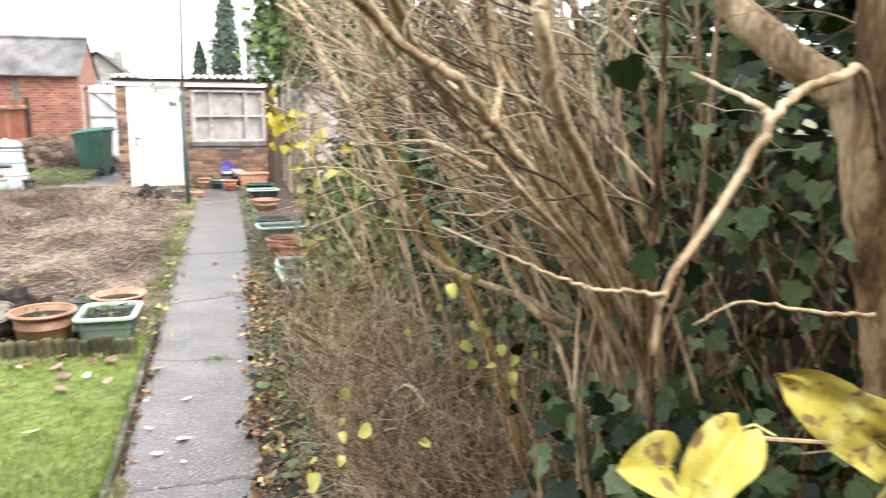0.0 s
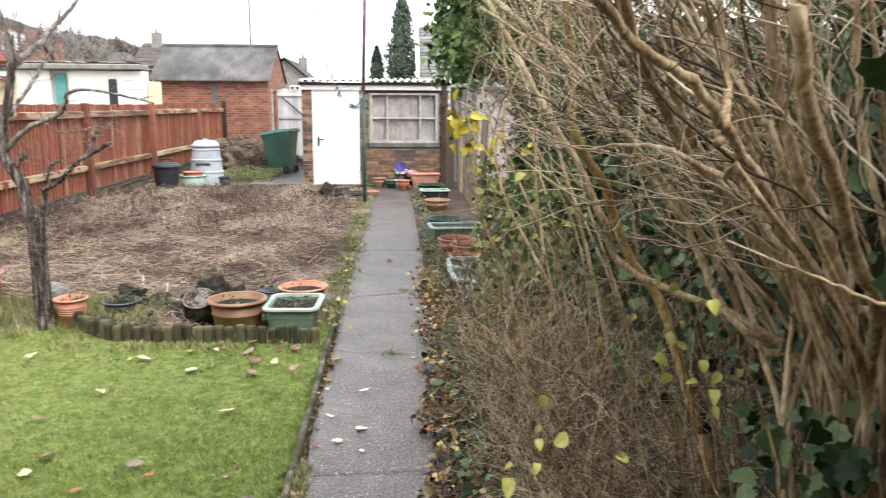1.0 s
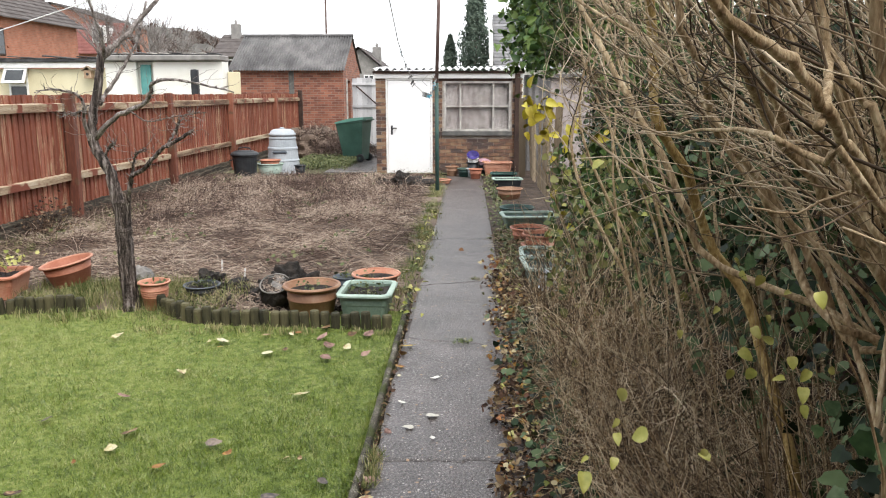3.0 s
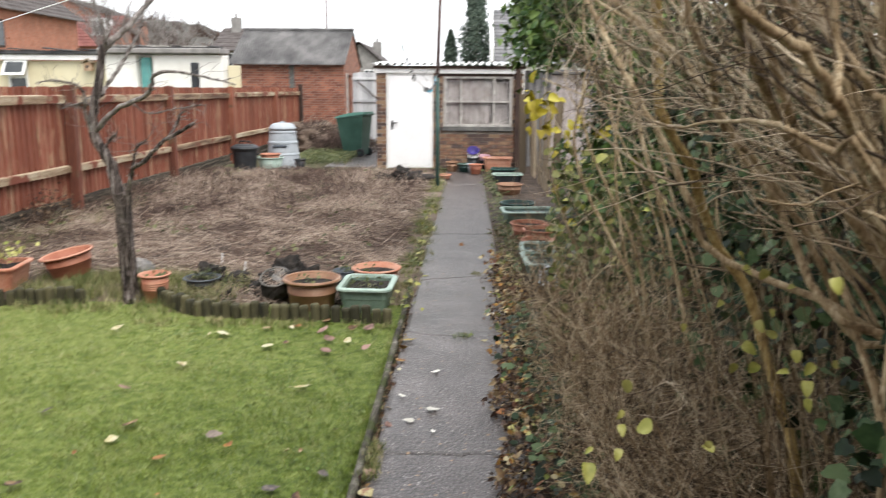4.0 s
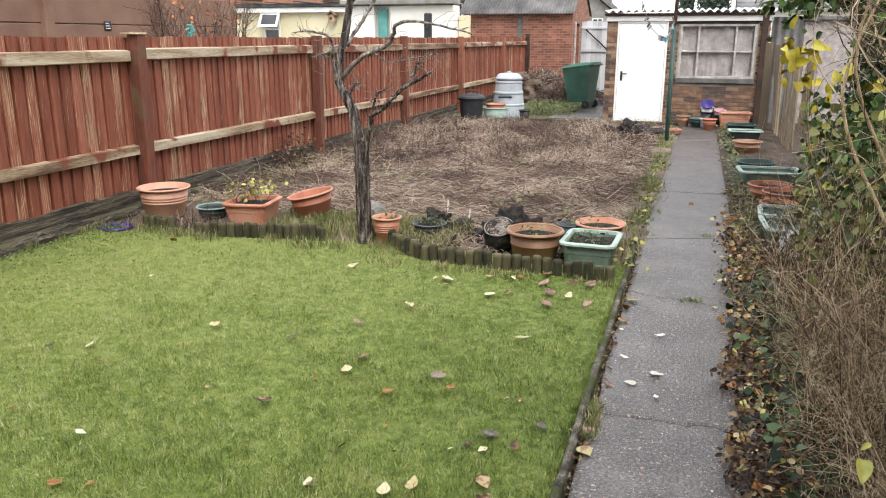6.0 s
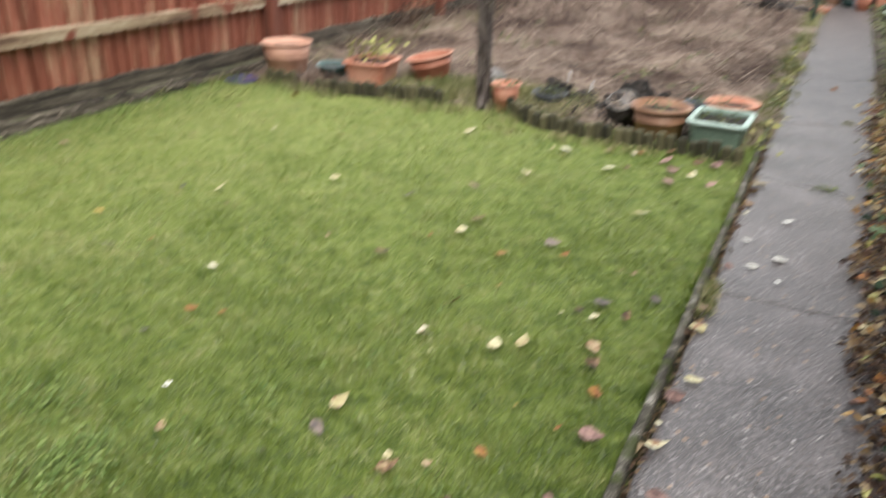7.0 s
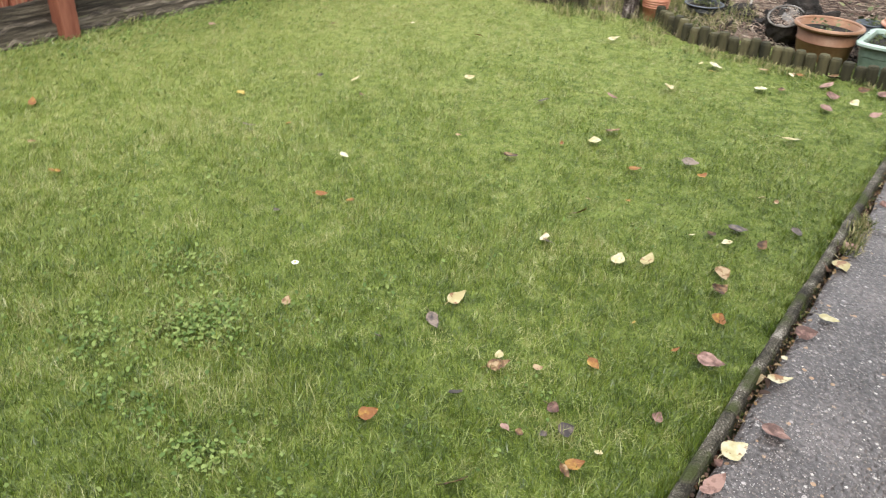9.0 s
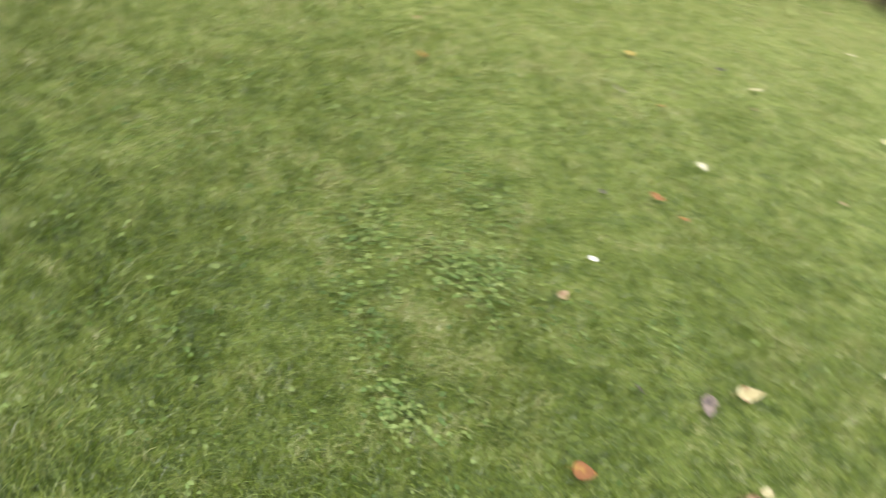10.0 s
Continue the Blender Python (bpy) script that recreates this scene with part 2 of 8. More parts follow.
def worn_streaks(mat, colour, at):
    """Long narrow streaks where stain has worn off, more on some boards than on others."""
    n, l = mat.node_tree.nodes, mat.node_tree.links
    p = n["Principled BSDF"]
    old = p.inputs["Base Color"].links[0].from_socket
    geo, info = n.new("ShaderNodeNewGeometry"), n.new("ShaderNodeObjectInfo")
    for sc, lift, col in ((90, 0.17, colour), (45, 0.1, tuple(0.6 * c for c in colour)), (110, 0.08, (0.05, 0.015, 0.01))):
        mp = n.new("ShaderNodeMapping")
        mp.inputs["Scale"].default_value = (1, 1, 0.035)
        l.new(geo.outputs["Position"], mp.inputs["Vector"])
        t = n.new("ShaderNodeTexNoise")
        t.inputs["Scale"].default_value, t.inputs["Detail"].default_value = sc, 4
        l.new(mp.outputs["Vector"], t.inputs["Vector"])
        a = n.new("ShaderNodeMath")
        a.operation = "MULTIPLY_ADD"
        cube = n.new("ShaderNodeMath")
        cube.operation = "POWER"
        cube.inputs[1].default_value = 3
        l.new(info.outputs["Random"], cube.inputs[0])
        l.new(cube.outputs[0], a.inputs[0])
        a.inputs[1].default_value = lift
        l.new(t.outputs["Fac"], a.inputs[2])
        mr = n.new("ShaderNodeMapRange")
        mr.inputs["From Min"].default_value, mr.inputs["From Max"].default_value = at, at + 0.1
        l.new(a.outputs[0], mr.inputs["Value"])
        mc = n.new("ShaderNodeMix")
        mc.data_type = "RGBA"
        l.new(mr.outputs[0], mc.inputs["Factor"])
        l.new(old, mc.inputs["A"])
        mc.inputs["B"].default_value = (*col, 1)
        old = mc.outputs["Result"]
    l.new(old, p.inputs["Base Color"])


worn_streaks(M_FENCE, (0.48, 0.34, 0.215), 0.645)
M_FPOST = mk("fence_post_stain", [(0.1, 0.036, 0.023), (0.18, 0.06, 0.037), (0.26, 0.1, 0.062)], 0.7, 5, 55, 0.6, "object", stretch=(1, 1, 0.12), spread=0.3, grain=0.7, stain=(3, (0.12, 0.075, 0.045), 0.58, 0.08))
M_RAIL = mk("weathered_rail", [(0.1, 0.055, 0.035), (0.24, 0.165, 0.105), (0.36, 0.28, 0.19), (0.48, 0.41, 0.31)], 0.8, 5, 60, 0.8, "object", stretch=(1, 0.2, 2.2), spread=0.25, gain=1.5, grain=0.6, stain=(2.6, (0.17, 0.05, 0.03), 0.56, 0.05))
M_GRAVELB = mk("rotten_gravel_board", [(0.012, 0.01, 0.008), (0.034, 0.028, 0.021), (0.075, 0.062, 0.046), (0.16, 0.138, 0.105)], 0.9, 16, 90, 0.6, "island", stretch=(1, 0.09, 2.2), gain=1.2, grain=0.9, spread=0.35)
M_PLANK = mk("old_grey_plank", [(0.1, 0.076, 0.05), (0.21, 0.165, 0.112), (0.34, 0.275, 0.195)], 0.85, 3, 45, 0.5, "object", stretch=(1, 1, 0.12), spread=0.4)
M_GATE = mk("pale_grey_gate_boards", [(0.3, 0.3, 0.31), (0.42, 0.42, 0.43), (0.52, 0.52, 0.53)], 0.8, 3, 40, 0.3, "object", stretch=(1, 1, 0.15))
M_BRICK = mk("mixed_red_brick", [(0.075, 0.055, 0.05), (0.14, 0.082, 0.06), (0.21, 0.115, 0.072), (0.27, 0.185, 0.12)], 0.9, 9, 80, 0.7, "object", spread=0.75, grain=0.6)
M_MORTAR = mk("lime_mortar", [(0.2, 0.175, 0.15), (0.31, 0.275, 0.24), (0.42, 0.38, 0.335)], 0.95, 8, 90, 0.6)
M_WHITEDOOR = mk("white_gloss_panel", [(0.76, 0.77, 0.78), (0.82, 0.82, 0.83), (0.86, 0.86, 0.86)], 0.3, 2, 30, 0.02)
M_WHITE = mk("white_paint", [(0.62, 0.62, 0.62), (0.74, 0.74, 0.73), (0.82, 0.82, 0.81)], 0.55, 3, 40, 0.1)
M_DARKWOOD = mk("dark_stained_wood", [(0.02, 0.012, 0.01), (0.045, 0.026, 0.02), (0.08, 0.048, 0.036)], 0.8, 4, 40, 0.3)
M_OLDWHITE = mk("weathered_white_paint", [(0.2, 0.19, 0.18), (0.38, 0.36, 0.34), (0.55, 0.53, 0.5)], 0.7, 8, 60, 0.3)
M_SILL = mk("mossy_stone_sill", [(0.06, 0.06, 0.06), (0.11, 0.11, 0.105), (0.18, 0.17, 0.16)], 0.9, 7, 60, 0.5)
M_NET = mk("grubby_net_curtain", [(0.25, 0.23, 0.23), (0.41, 0.38, 0.38), (0.56, 0.53, 0.53)], 0.9, 5, 45, 0.3, gain=1.0, grain=0.7)
M_CORR = mk("weathered_roof_sheet", [(0.055, 0.053, 0.054), (0.12, 0.117, 0.117), (0.21, 0.202, 0.2)], 0.85, 2.2, 30, 0.4, stretch=(1, 0.4, 1))
M_CORRW = mk("pale_roof_sheet", [(0.45, 0.46, 0.46), (0.6, 0.61, 0.61), (0.72, 0.72, 0.72)], 0.6, 4, 40, 0.2)
M_TERRA = mk("terracotta_plastic", [(0.316, 0.111, 0.0643), (0.421, 0.17, 0.105), (0.526, 0.281, 0.193)], 0.55, 5, 50, 0.1, "object", spread=0.4)
M_TAN = mk("tan_plastic", [(0.19, 0.095, 0.055), (0.26, 0.14, 0.082), (0.35, 0.215, 0.14)], 0.5, 5, 50, 0.1)
M_PALEPINK = mk("faded_pink_terracotta", [(0.454, 0.248, 0.184), (0.54, 0.302, 0.216), (0.605, 0.367, 0.27)], 0.55, 5, 50, 0.1)
M_SAGE = mk("sage_green_plastic", [(0.085, 0.125, 0.1), (0.125, 0.18, 0.145), (0.19, 0.255, 0.21)], 0.5, 5, 50, 0.1, "object", spread=0.3)
M_SAGERIM = mk("pale_sage_rim", [(0.24, 0.34, 0.29), (0.34, 0.44, 0.385), (0.46, 0.55, 0.49)], 0.5, 5, 50, 0.1)
M_DKGREEN = mk("dark_green_plastic", [(0.01, 0.034, 0.03), (0.016, 0.053, 0.045), (0.03, 0.08, 0.068)], 0.5, 5, 50, 0.1, "object", spread=0.3)
M_TEALRIM = mk("grey_blue_rim", [(0.14, 0.2, 0.21), (0.2, 0.28, 0.29), (0.28, 0.36, 0.37)], 0.5, 5, 50, 0.1)
M_SLATEP = mk("slate_grey_plastic", [(0.035, 0.045, 0.058), (0.06, 0.074, 0.09), (0.1, 0.115, 0.13)], 0.5, 5, 50, 0.1)
M_BLACKP = mk("black_plastic", [(0.01, 0.012, 0.014), (0.022, 0.024, 0.028), (0.04, 0.045, 0.05)], 0.5, 5, 50, 0.1)
M_BIN = mk("wheelie_bin_green", [(0.02, 0.058, 0.045), (0.032, 0.082, 0.064), (0.052, 0.112, 0.09)], 0.5, 3, 40, 0.05)
M_BINLID = mk("wheelie_bin_lid_green", [(0.04, 0.13, 0.1), (0.065, 0.18, 0.14), (0.1, 0.23, 0.185)], 0.5, 3, 40, 0.05)
M_GREYP = mk("pale_grey_plastic", [(0.26, 0.29, 0.32), (0.35, 0.385, 0.42), (0.44, 0.47, 0.5)], 0.5, 3, 30, 0.05)
M_BLUEP = mk("deep_blue_glaze", [(0.02, 0.014, 0.1), (0.04, 0.026, 0.18), (0.07, 0.05, 0.27)], 0.35, 5, 50, 0.05)
M_PINKP = mk("pink_grey_plastic", [(0.3, 0.17, 0.22), (0.4, 0.24, 0.29), (0.5, 0.33, 0.38)], 0.5, 5, 50, 0.05)
M_STONE = mk("grey_stone", [(0.1, 0.1, 0.1), (0.2, 0.19, 0.18), (0.32, 0.3, 0.28)], 0.9, 10, 70, 0.9, bump_scale=2)
M_METAL = mk("rusty_pole", [(0.08, 0.05, 0.045), (0.13, 0.085, 0.075), (0.2, 0.14, 0.13)], 0.6, 6, 60, 0.2, metal=0.3)
M_POLEGREEN = mk("green_painted_pole", [(0.015, 0.04, 0.035), (0.03, 0.07, 0.06), (0.05, 0.1, 0.085)], 0.5, 6, 60, 0.1)
M_ROPE = mk("grey_rope", [(0.25, 0.25, 0.25), (0.4, 0.4, 0.4), (0.5, 0.5, 0.5)], 0.8, 30, 200, 0.1)
M_PEG = mk("peg_plastic", [(0.05, 0.3, 0.5), (0.1, 0.5, 0.6), (0.35, 0.35, 0.36)], 0.5, 5, 50, 0, "object", spread=1.0)
M_PEGGREY = mk("old_grey_pegs", [(0.1, 0.1, 0.1), (0.2, 0.2, 0.2), (0.3, 0.3, 0.3)], 0.7, 5, 50, 0, "object")
M_BARK = mk("tree_bark", [(0.016, 0.012, 0.011), (0.065, 0.05, 0.044), (0.165, 0.132, 0.12), (0.38, 0.335, 0.315)], 0.8, 42, 190, 1.0, gain=1.5, stretch=(1, 1, 0.09), bump_scale=3, grain=0.8)
M_LIMB = mk("grey_limb_bark", [(0.034, 0.026, 0.022), (0.125, 0.104, 0.093), (0.29, 0.255, 0.238), (0.5, 0.46, 0.44)], 0.65, 30, 130, 1.0, stretch=(1, 1, 0.4), gain=1.0, bump_scale=2, grain=0.8)
M_STEM = mk("shrub_stem_bark", [(0.1, 0.064, 0.03), (0.23, 0.162, 0.088), (0.37, 0.28, 0.168), (0.54, 0.445, 0.3)], 0.75, 26, 140, 1.0, "island", gain=0.9, stretch=(1, 1, 0.25), spread=0.5, grain=0.7)
M_TRUNK = mk("brown_trunk_bark", [(0.03, 0.015, 0.007), (0.085, 0.046, 0.019), (0.155, 0.092, 0.042), (0.27, 0.19, 0.105)], 0.8, 16, 110, 1.0, gain=1.6, stretch=(1, 1, 0.35), grain=0.7)
M_OCHRE = mk("ochre_stem_bark", [(0.11, 0.067, 0.021), (0.235, 0.156, 0.053), (0.35, 0.25, 0.098), (0.48, 0.39, 0.205)], 0.75, 22, 120, 1.0, gain=1.0, stretch=(1, 1, 0.4), grain=0.7)
M_TWIG = mk("thin_twigs", [(0.04, 0.026, 0.015), (0.14, 0.098, 0.06), (0.29, 0.218, 0.142), (0.55, 0.46, 0.34)], 0.75, 3, 40, 0, "island", spread=0.8)
M_BROWNTWIG = mk("dead_brown_twigs", [(0.045, 0.028, 0.015), (0.155, 0.1, 0.054), (0.31, 0.215, 0.122), (0.56, 0.46, 0.32)], 0.8, 3, 40, 0, "island", spread=0.8)
M_IVY = mk("ivy_leaf", [(0.005, 0.013, 0.004), (0.014, 0.033, 0.01), (0.028, 0.056, 0.018), (0.08, 0.115, 0.05)], 0.42, 3, 60, 0, "island", spread=0.9, spec=0.17)
M_OLIVE = mk("olive_leaf", [(0.026, 0.038, 0.012), (0.08, 0.098, 0.03), (0.18, 0.185, 0.065)], 0.5, 3, 60, 0, "island", spread=0.8, spec=0.2)
M_LAUREL = mk("laurel_leaf", [(0.02, 0.048, 0.011), (0.055, 0.108, 0.023), (0.13, 0.19, 0.05)], 0.45, 3, 60, 0, "island", spread=0.8, spec=0.22)
M_YELLOW = mk("yellow_leaf", [(0.28, 0.22, 0.014), (0.4, 0.335, 0.026), (0.47, 0.42, 0.06)], 0.5, 20, 60, 0.1, "island", spread=0.6)
M_YELLOWOLIVE = mk("turning_leaf", [(0.16, 0.18, 0.03), (0.29, 0.29, 0.065), (0.43, 0.41, 0.15)], 0.5, 14, 90, 0.1, "island", spread=0.8)
M_NEARLEAF = mk("close_yellow_leaf", [(0.3, 0.24, 0.035), (0.37, 0.33, 0.065), (0.44, 0.42, 0.15)], 0.5, 30, 160, 0.2, gain=1.5, stain=(70, (0.16, 0.1, 0.05), 0.58, 0.06))
M_LITTER = mk("brown_leaf_litter", [(0.045, 0.026, 0.018), (0.11, 0.06, 0.038), (0.17, 0.11, 0.07), (0.24, 0.155, 0.065), (0.29, 0.22, 0.13)], 0.75, 5, 60, 0, "island", spread=0.9)
M_LITTERDARK = mk("dark_leaf_litter", [(0.02, 0.012, 0.009), (0.06, 0.034, 0.022), (0.12, 0.072, 0.045), (0.22, 0.15, 0.09)], 0.75, 5, 60, 0, "island", spread=0.9)
M_RUSTLITTER = mk("rust_leaf_litter", [(0.12, 0.045, 0.02), (0.3, 0.12, 0.04), (0.46, 0.28, 0.06), (0.54, 0.46, 0.27)], 0.6, 30, 120, 0.1, "island", spread=0.8)
M_CREAMLEAF = mk("cream_fallen_leaf", [(0.37, 0.32, 0.16), (0.47, 0.43, 0.26), (0.55, 0.52, 0.38)], 0.6, 30, 140, 0.2, "object", spread=0.4, gain=1.5, stain=(40, (0.24, 0.13, 0.07), 0.57, 0.06))
M_GOLDLEAF = mk("gold_fallen_leaf", [(0.2, 0.08, 0.025), (0.32, 0.18, 0.04), (0.42, 0.33, 0.09)], 0.6, 40, 150, 0.2, "object", spread=0.6, gain=1.6)
M_RUSTLEAF = mk("rust_fallen_leaf", [(0.045, 0.026, 0.016), (0.115, 0.062, 0.03), (0.21, 0.125, 0.06), (0.36, 0.27, 0.16)], 0.6, 45, 150, 0.2, "object", spread=0.5, gain=1.7)
M_MAUVELEAF = mk("mauve_fallen_leaf", [(0.045, 0.039, 0.04), (0.1, 0.08, 0.07), (0.21, 0.165, 0.135)], 0.6, 45, 150, 0.2, "object", spread=0.5, gain=1.7)
M_WHITELEAF = mk("bleached_fallen_leaf", [(0.5, 0.48, 0.42), (0.66, 0.64, 0.58), (0.78, 0.76, 0.71)], 0.6, 30, 140, 0.2, "object", spread=0.4)
M_TANLEAF = mk("tan_fallen_leaf", [(0.1, 0.055, 0.045), (0.2, 0.115, 0.095), (0.32, 0.2, 0.165)], 0.6, 45, 150, 0.2, "object", spread=0.5, gain=1.6)
# foliage colour lightened to include the haze of distance
M_CONIFER = mk("hazy_conifer_foliage", [(0.035, 0.055, 0.04), (0.075, 0.105, 0.08), (0.13, 0.17, 0.13)], 0.8, 2, 20, 0, "island", spread=0.7)
M_WEED = mk("weeds", [(0.045, 0.062, 0.02), (0.09, 0.112, 0.038), (0.16, 0.165, 0.07)], 0.6, 4, 40, 0, "island", spread=0.7)
M_CREAMWALL = mk("cream_render", [(0.52, 0.46, 0.3), (0.62, 0.56, 0.39), (0.68, 0.63, 0.46)], 0.85, 1.2, 30, 0.1)
M_WHITEWALL = mk("white_render", [(0.66, 0.65, 0.6), (0.75, 0.74, 0.7), (0.8, 0.79, 0.76)], 0.85, 1.5, 30, 0.1)
M_BROWNWALL = mk("brown_rendered_blocks", [(0.16, 0.09, 0.065), (0.21, 0.125, 0.09), (0.26, 0.16, 0.12)], 0.9, 1.6, 40, 0.3)
M_ROOFDARK = mk("dark_roof_tiles", [(0.05, 0.042, 0.04), (0.085, 0.072, 0.068), (0.13, 0.115, 0.11)], 0.85, 2, 30, 0.3)
M_ROOFRED = mk("red_roof_tiles", [(0.12, 0.04, 0.035), (0.18, 0.065, 0.055), (0.24, 0.1, 0.085)], 0.85, 2, 30, 0.3)
M_SLATE = mk("grey_slate", [(0.1, 0.1, 0.105), (0.17, 0.17, 0.175), (0.25, 0.25, 0.255)], 0.6, 2, 30, 0.3, "object", spread=0.5)
M_FELT = mk("roof_felt", [(0.02, 0.02, 0.022), (0.045, 0.045, 0.048), (0.12, 0.12, 0.12)], 0.8, 2, 20, 0.3)
M_GREYRENDER = mk("grey_pebbledash", [(0.16, 0.155, 0.15), (0.24, 0.23, 0.22), (0.34, 0.32, 0.31)], 0.95, 3, 90, 0.6)
M_PEBBLE = mk("pinkish_pebbledash", [(0.22, 0.19, 0.18), (0.34, 0.3, 0.29), (0.47, 0.43, 0.42)], 0.95, 9, 60, 0.8)
M_TEAL = mk("teal_paint", [(0.06, 0.22, 0.22), (0.1, 0.3, 0.29), (0.16, 0.38, 0.36)], 0.6, 3, 40, 0.1)
M_DARKGLASS = mk("dark_window_glass", [(0.02, 0.023, 0.026), (0.035, 0.04, 0.044), (0.06, 0.066, 0.07)], 0.08, 2, 10, 0, spec=0.6)
M_HILL = mk("wooded_hillside", [(0.05, 0.047, 0.042), (0.1, 0.094, 0.086), (0.17, 0.16, 0.148)], 0.95, 0.6, 3, 0.6)
M_WOODBOX = mk("bird_box_wood", [(0.25, 0.16, 0.1), (0.38, 0.26, 0.17), (0.48, 0.36, 0.26)], 0.8, 8, 60, 0.2)


def brick_material(name, a, b, mortar, scale=1.0):
    """Courses of brick for walls that stay far off."""
    mat = bpy.data.materials.new(name)
    mat.use_nodes = True
    n, l = mat.node_tree.nodes, mat.node_tree.links
    geo, comb, sep = n.new("ShaderNodeNewGeometry"), n.new("ShaderNodeCombineXYZ"), n.new("ShaderNodeSeparateXYZ")
    l.new(geo.outputs["Position"], sep.inputs[0])
    add = n.new("ShaderNodeMath")
    l.new(sep.outputs[0], add.inputs[0])
    l.new(sep.outputs[1], add.inputs[1])
    l.new(add.outputs[0], comb.inputs[0])
    l.new(sep.outputs[2], comb.inputs[1])
    t = n.new("ShaderNodeTexBrick")
    t.inputs["Scale"].default_value = scale
    t.inputs["Brick Width"].default_value, t.inputs["Row Height"].default_value = 0.225, 0.075
    t.inputs["Mortar Size"].default_value, t.inputs["Mortar Smooth"].default_value = 0.008, 0.3
    t.inputs["Color1"].default_value, t.inputs["Color2"].default_value, t.inputs["Mortar"].default_value = (*a, 1), (*b, 1), (*mortar, 1)
    l.new(comb.outputs[0], t.inputs["Vector"])
    big = n.new("ShaderNodeTexNoise")
    big.inputs["Scale"].default_value, big.inputs["Detail"].default_value = 2.6, 8
    l.new(geo.outputs["Position"], big.inputs["Vector"])
    mr = n.new("ShaderNodeMapRange")
    mr.inputs["To Min"].default_value, mr.inputs["To Max"].default_value = 0.55, 1.4
    l.new(big.outputs["Fac"], mr.inputs["Value"])
    hsv = n.new("ShaderNodeHueSaturation")
    l.new(mr.outputs[0], hsv.inputs["Value"])
    l.new(t.outputs["Color"], hsv.inputs["Color"])
    l.new(hsv.outputs["Color"], n["Principled BSDF"].inputs["Base Color"])
    n["Principled BSDF"].inputs["Roughness"].default_value = 0.9
    bp = n.new("ShaderNodeBump")
    bp.invert = True
    bp.inputs["Strength"].default_value, bp.inputs["Distance"].default_value = 0.5, 0.01
    l.new(t.outputs["Fac"], bp.inputs["Height"])
    l.new(bp.outputs["Normal"], n["Principled BSDF"].inputs["Normal"])
    return mat


M_GARBRICK = brick_material("garage_brickwork", (0.15, 0.054, 0.038), (0.31, 0.122, 0.076), (0.24, 0.172, 0.14))
M_ORBRICK = brick_material("orange_house_brickwork", (0.36, 0.135, 0.08), (0.44, 0.185, 0.115), (0.34, 0.2, 0.145))


def concrete_material():
    """Worn concrete with aggregate showing."""
    mat = mk("worn_concrete_path", [(0.022, 0.0175, 0.0165), (0.06, 0.05, 0.048), (0.15, 0.13, 0.126)], 0.36, 3, 60, 1.0, grain=1.1, spec=0.8, stain=(1.7, (0.085, 0.076, 0.076), 0.54, 0.2))
    n, l = mat.node_tree.nodes, mat.node_tree.links
    p = n["Principled BSDF"]
    old = p.inputs["Base Color"].links[0].from_socket
    geo = n.new("ShaderNodeNewGeometry")
    for scale, size, keep, col in ((24, 0.26, 0.92, (0.15, 0.132, 0.13)), (50, 0.32, 0.8, (0.17, 0.15, 0.148)), (29, 0.17, 0.94, (0.33, 0.22, 0.13)), (36, 0.21, 0.84, (0.3, 0.272, 0.265)), (22, 0.15, 0.88, (0.38, 0.35, 0.34)), (200, 0.4, 0.6, (0.035, 0.029, 0.028)), (170, 0.36, 0.66, (0.16, 0.138, 0.133)), (38, 0.22, 0.94, (0.3, 0.27, 0.265)), (58, 0.36, 0.66, (0.055, 0.046, 0.046)), (150, 0.32, 0.72, (0.36, 0.335, 0.32)), (130, 0.3, 0.78, (0.055, 0.05, 0.05)), (75, 0.24, 0.9, (0.42, 0.39, 0.36)), (42, 0.22, 0.96, (0.5, 0.47, 0.44)), (34, 0.26, 0.94, (0.36, 0.23, 0.13)), (48, 0.2, 0.95, (0.62, 0.58, 0.53)), (110, 0.3, 0.75, (0.2, 0.16, 0.13)), (90, 0.25, 0.8, (0.06, 0.055, 0.055))):
        v = n.new("ShaderNodeTexVoronoi")
        v.inputs["Scale"].default_value = scale
        l.new(geo.outputs["Position"], v.inputs["Vector"])
        near = n.new("ShaderNodeMath")
        near.operation = "LESS_THAN"
        l.new(v.outputs["Distance"], near.inputs[0])
        near.inputs[1].default_value = size
        sep = n.new("ShaderNodeSeparateColor")
        l.new(v.outputs["Color"], sep.inputs[0])
        few = n.new("ShaderNodeMath")
        few.operation = "GREATER_THAN"
        l.new(sep.outputs[0], few.inputs[0])
        few.inputs[1].default_value = keep
        both = n.new("ShaderNodeMath")
        both.operation = "MULTIPLY"
        l.new(near.outputs[0], both.inputs[0])
        l.new(few.outputs[0], both.inputs[1])
        mc = n.new("ShaderNodeMix")
        mc.data_type = "RGBA"
        l.new(both.outputs[0], mc.inputs["Factor"])
        l.new(old, mc.inputs["A"])
        mc.inputs["B"].default_value = (*col, 1)
        old = mc.outputs["Result"]
    l.new(old, p.inputs["Base Color"])
    return mat


M_PATH = concrete_material()

# ---- ground, lawn surface, beds ----
CURB_X = -0.44


def lawn_z(x, y):
    return -0.022 + bumpy(x, y, 0.01, 0.9, 2.0)


def bed_z(x, y):
    return -0.06 * max(0.0, min(1.0, (6.5 - y) / 0.35)) + bumpy(x, y, 0.045, 0.8, 9.0) + 0.05 * max(0.0, min(1.0, (y - 9) / 3)) * max(0.0, min(1.0, (15.5 - y) / 2))


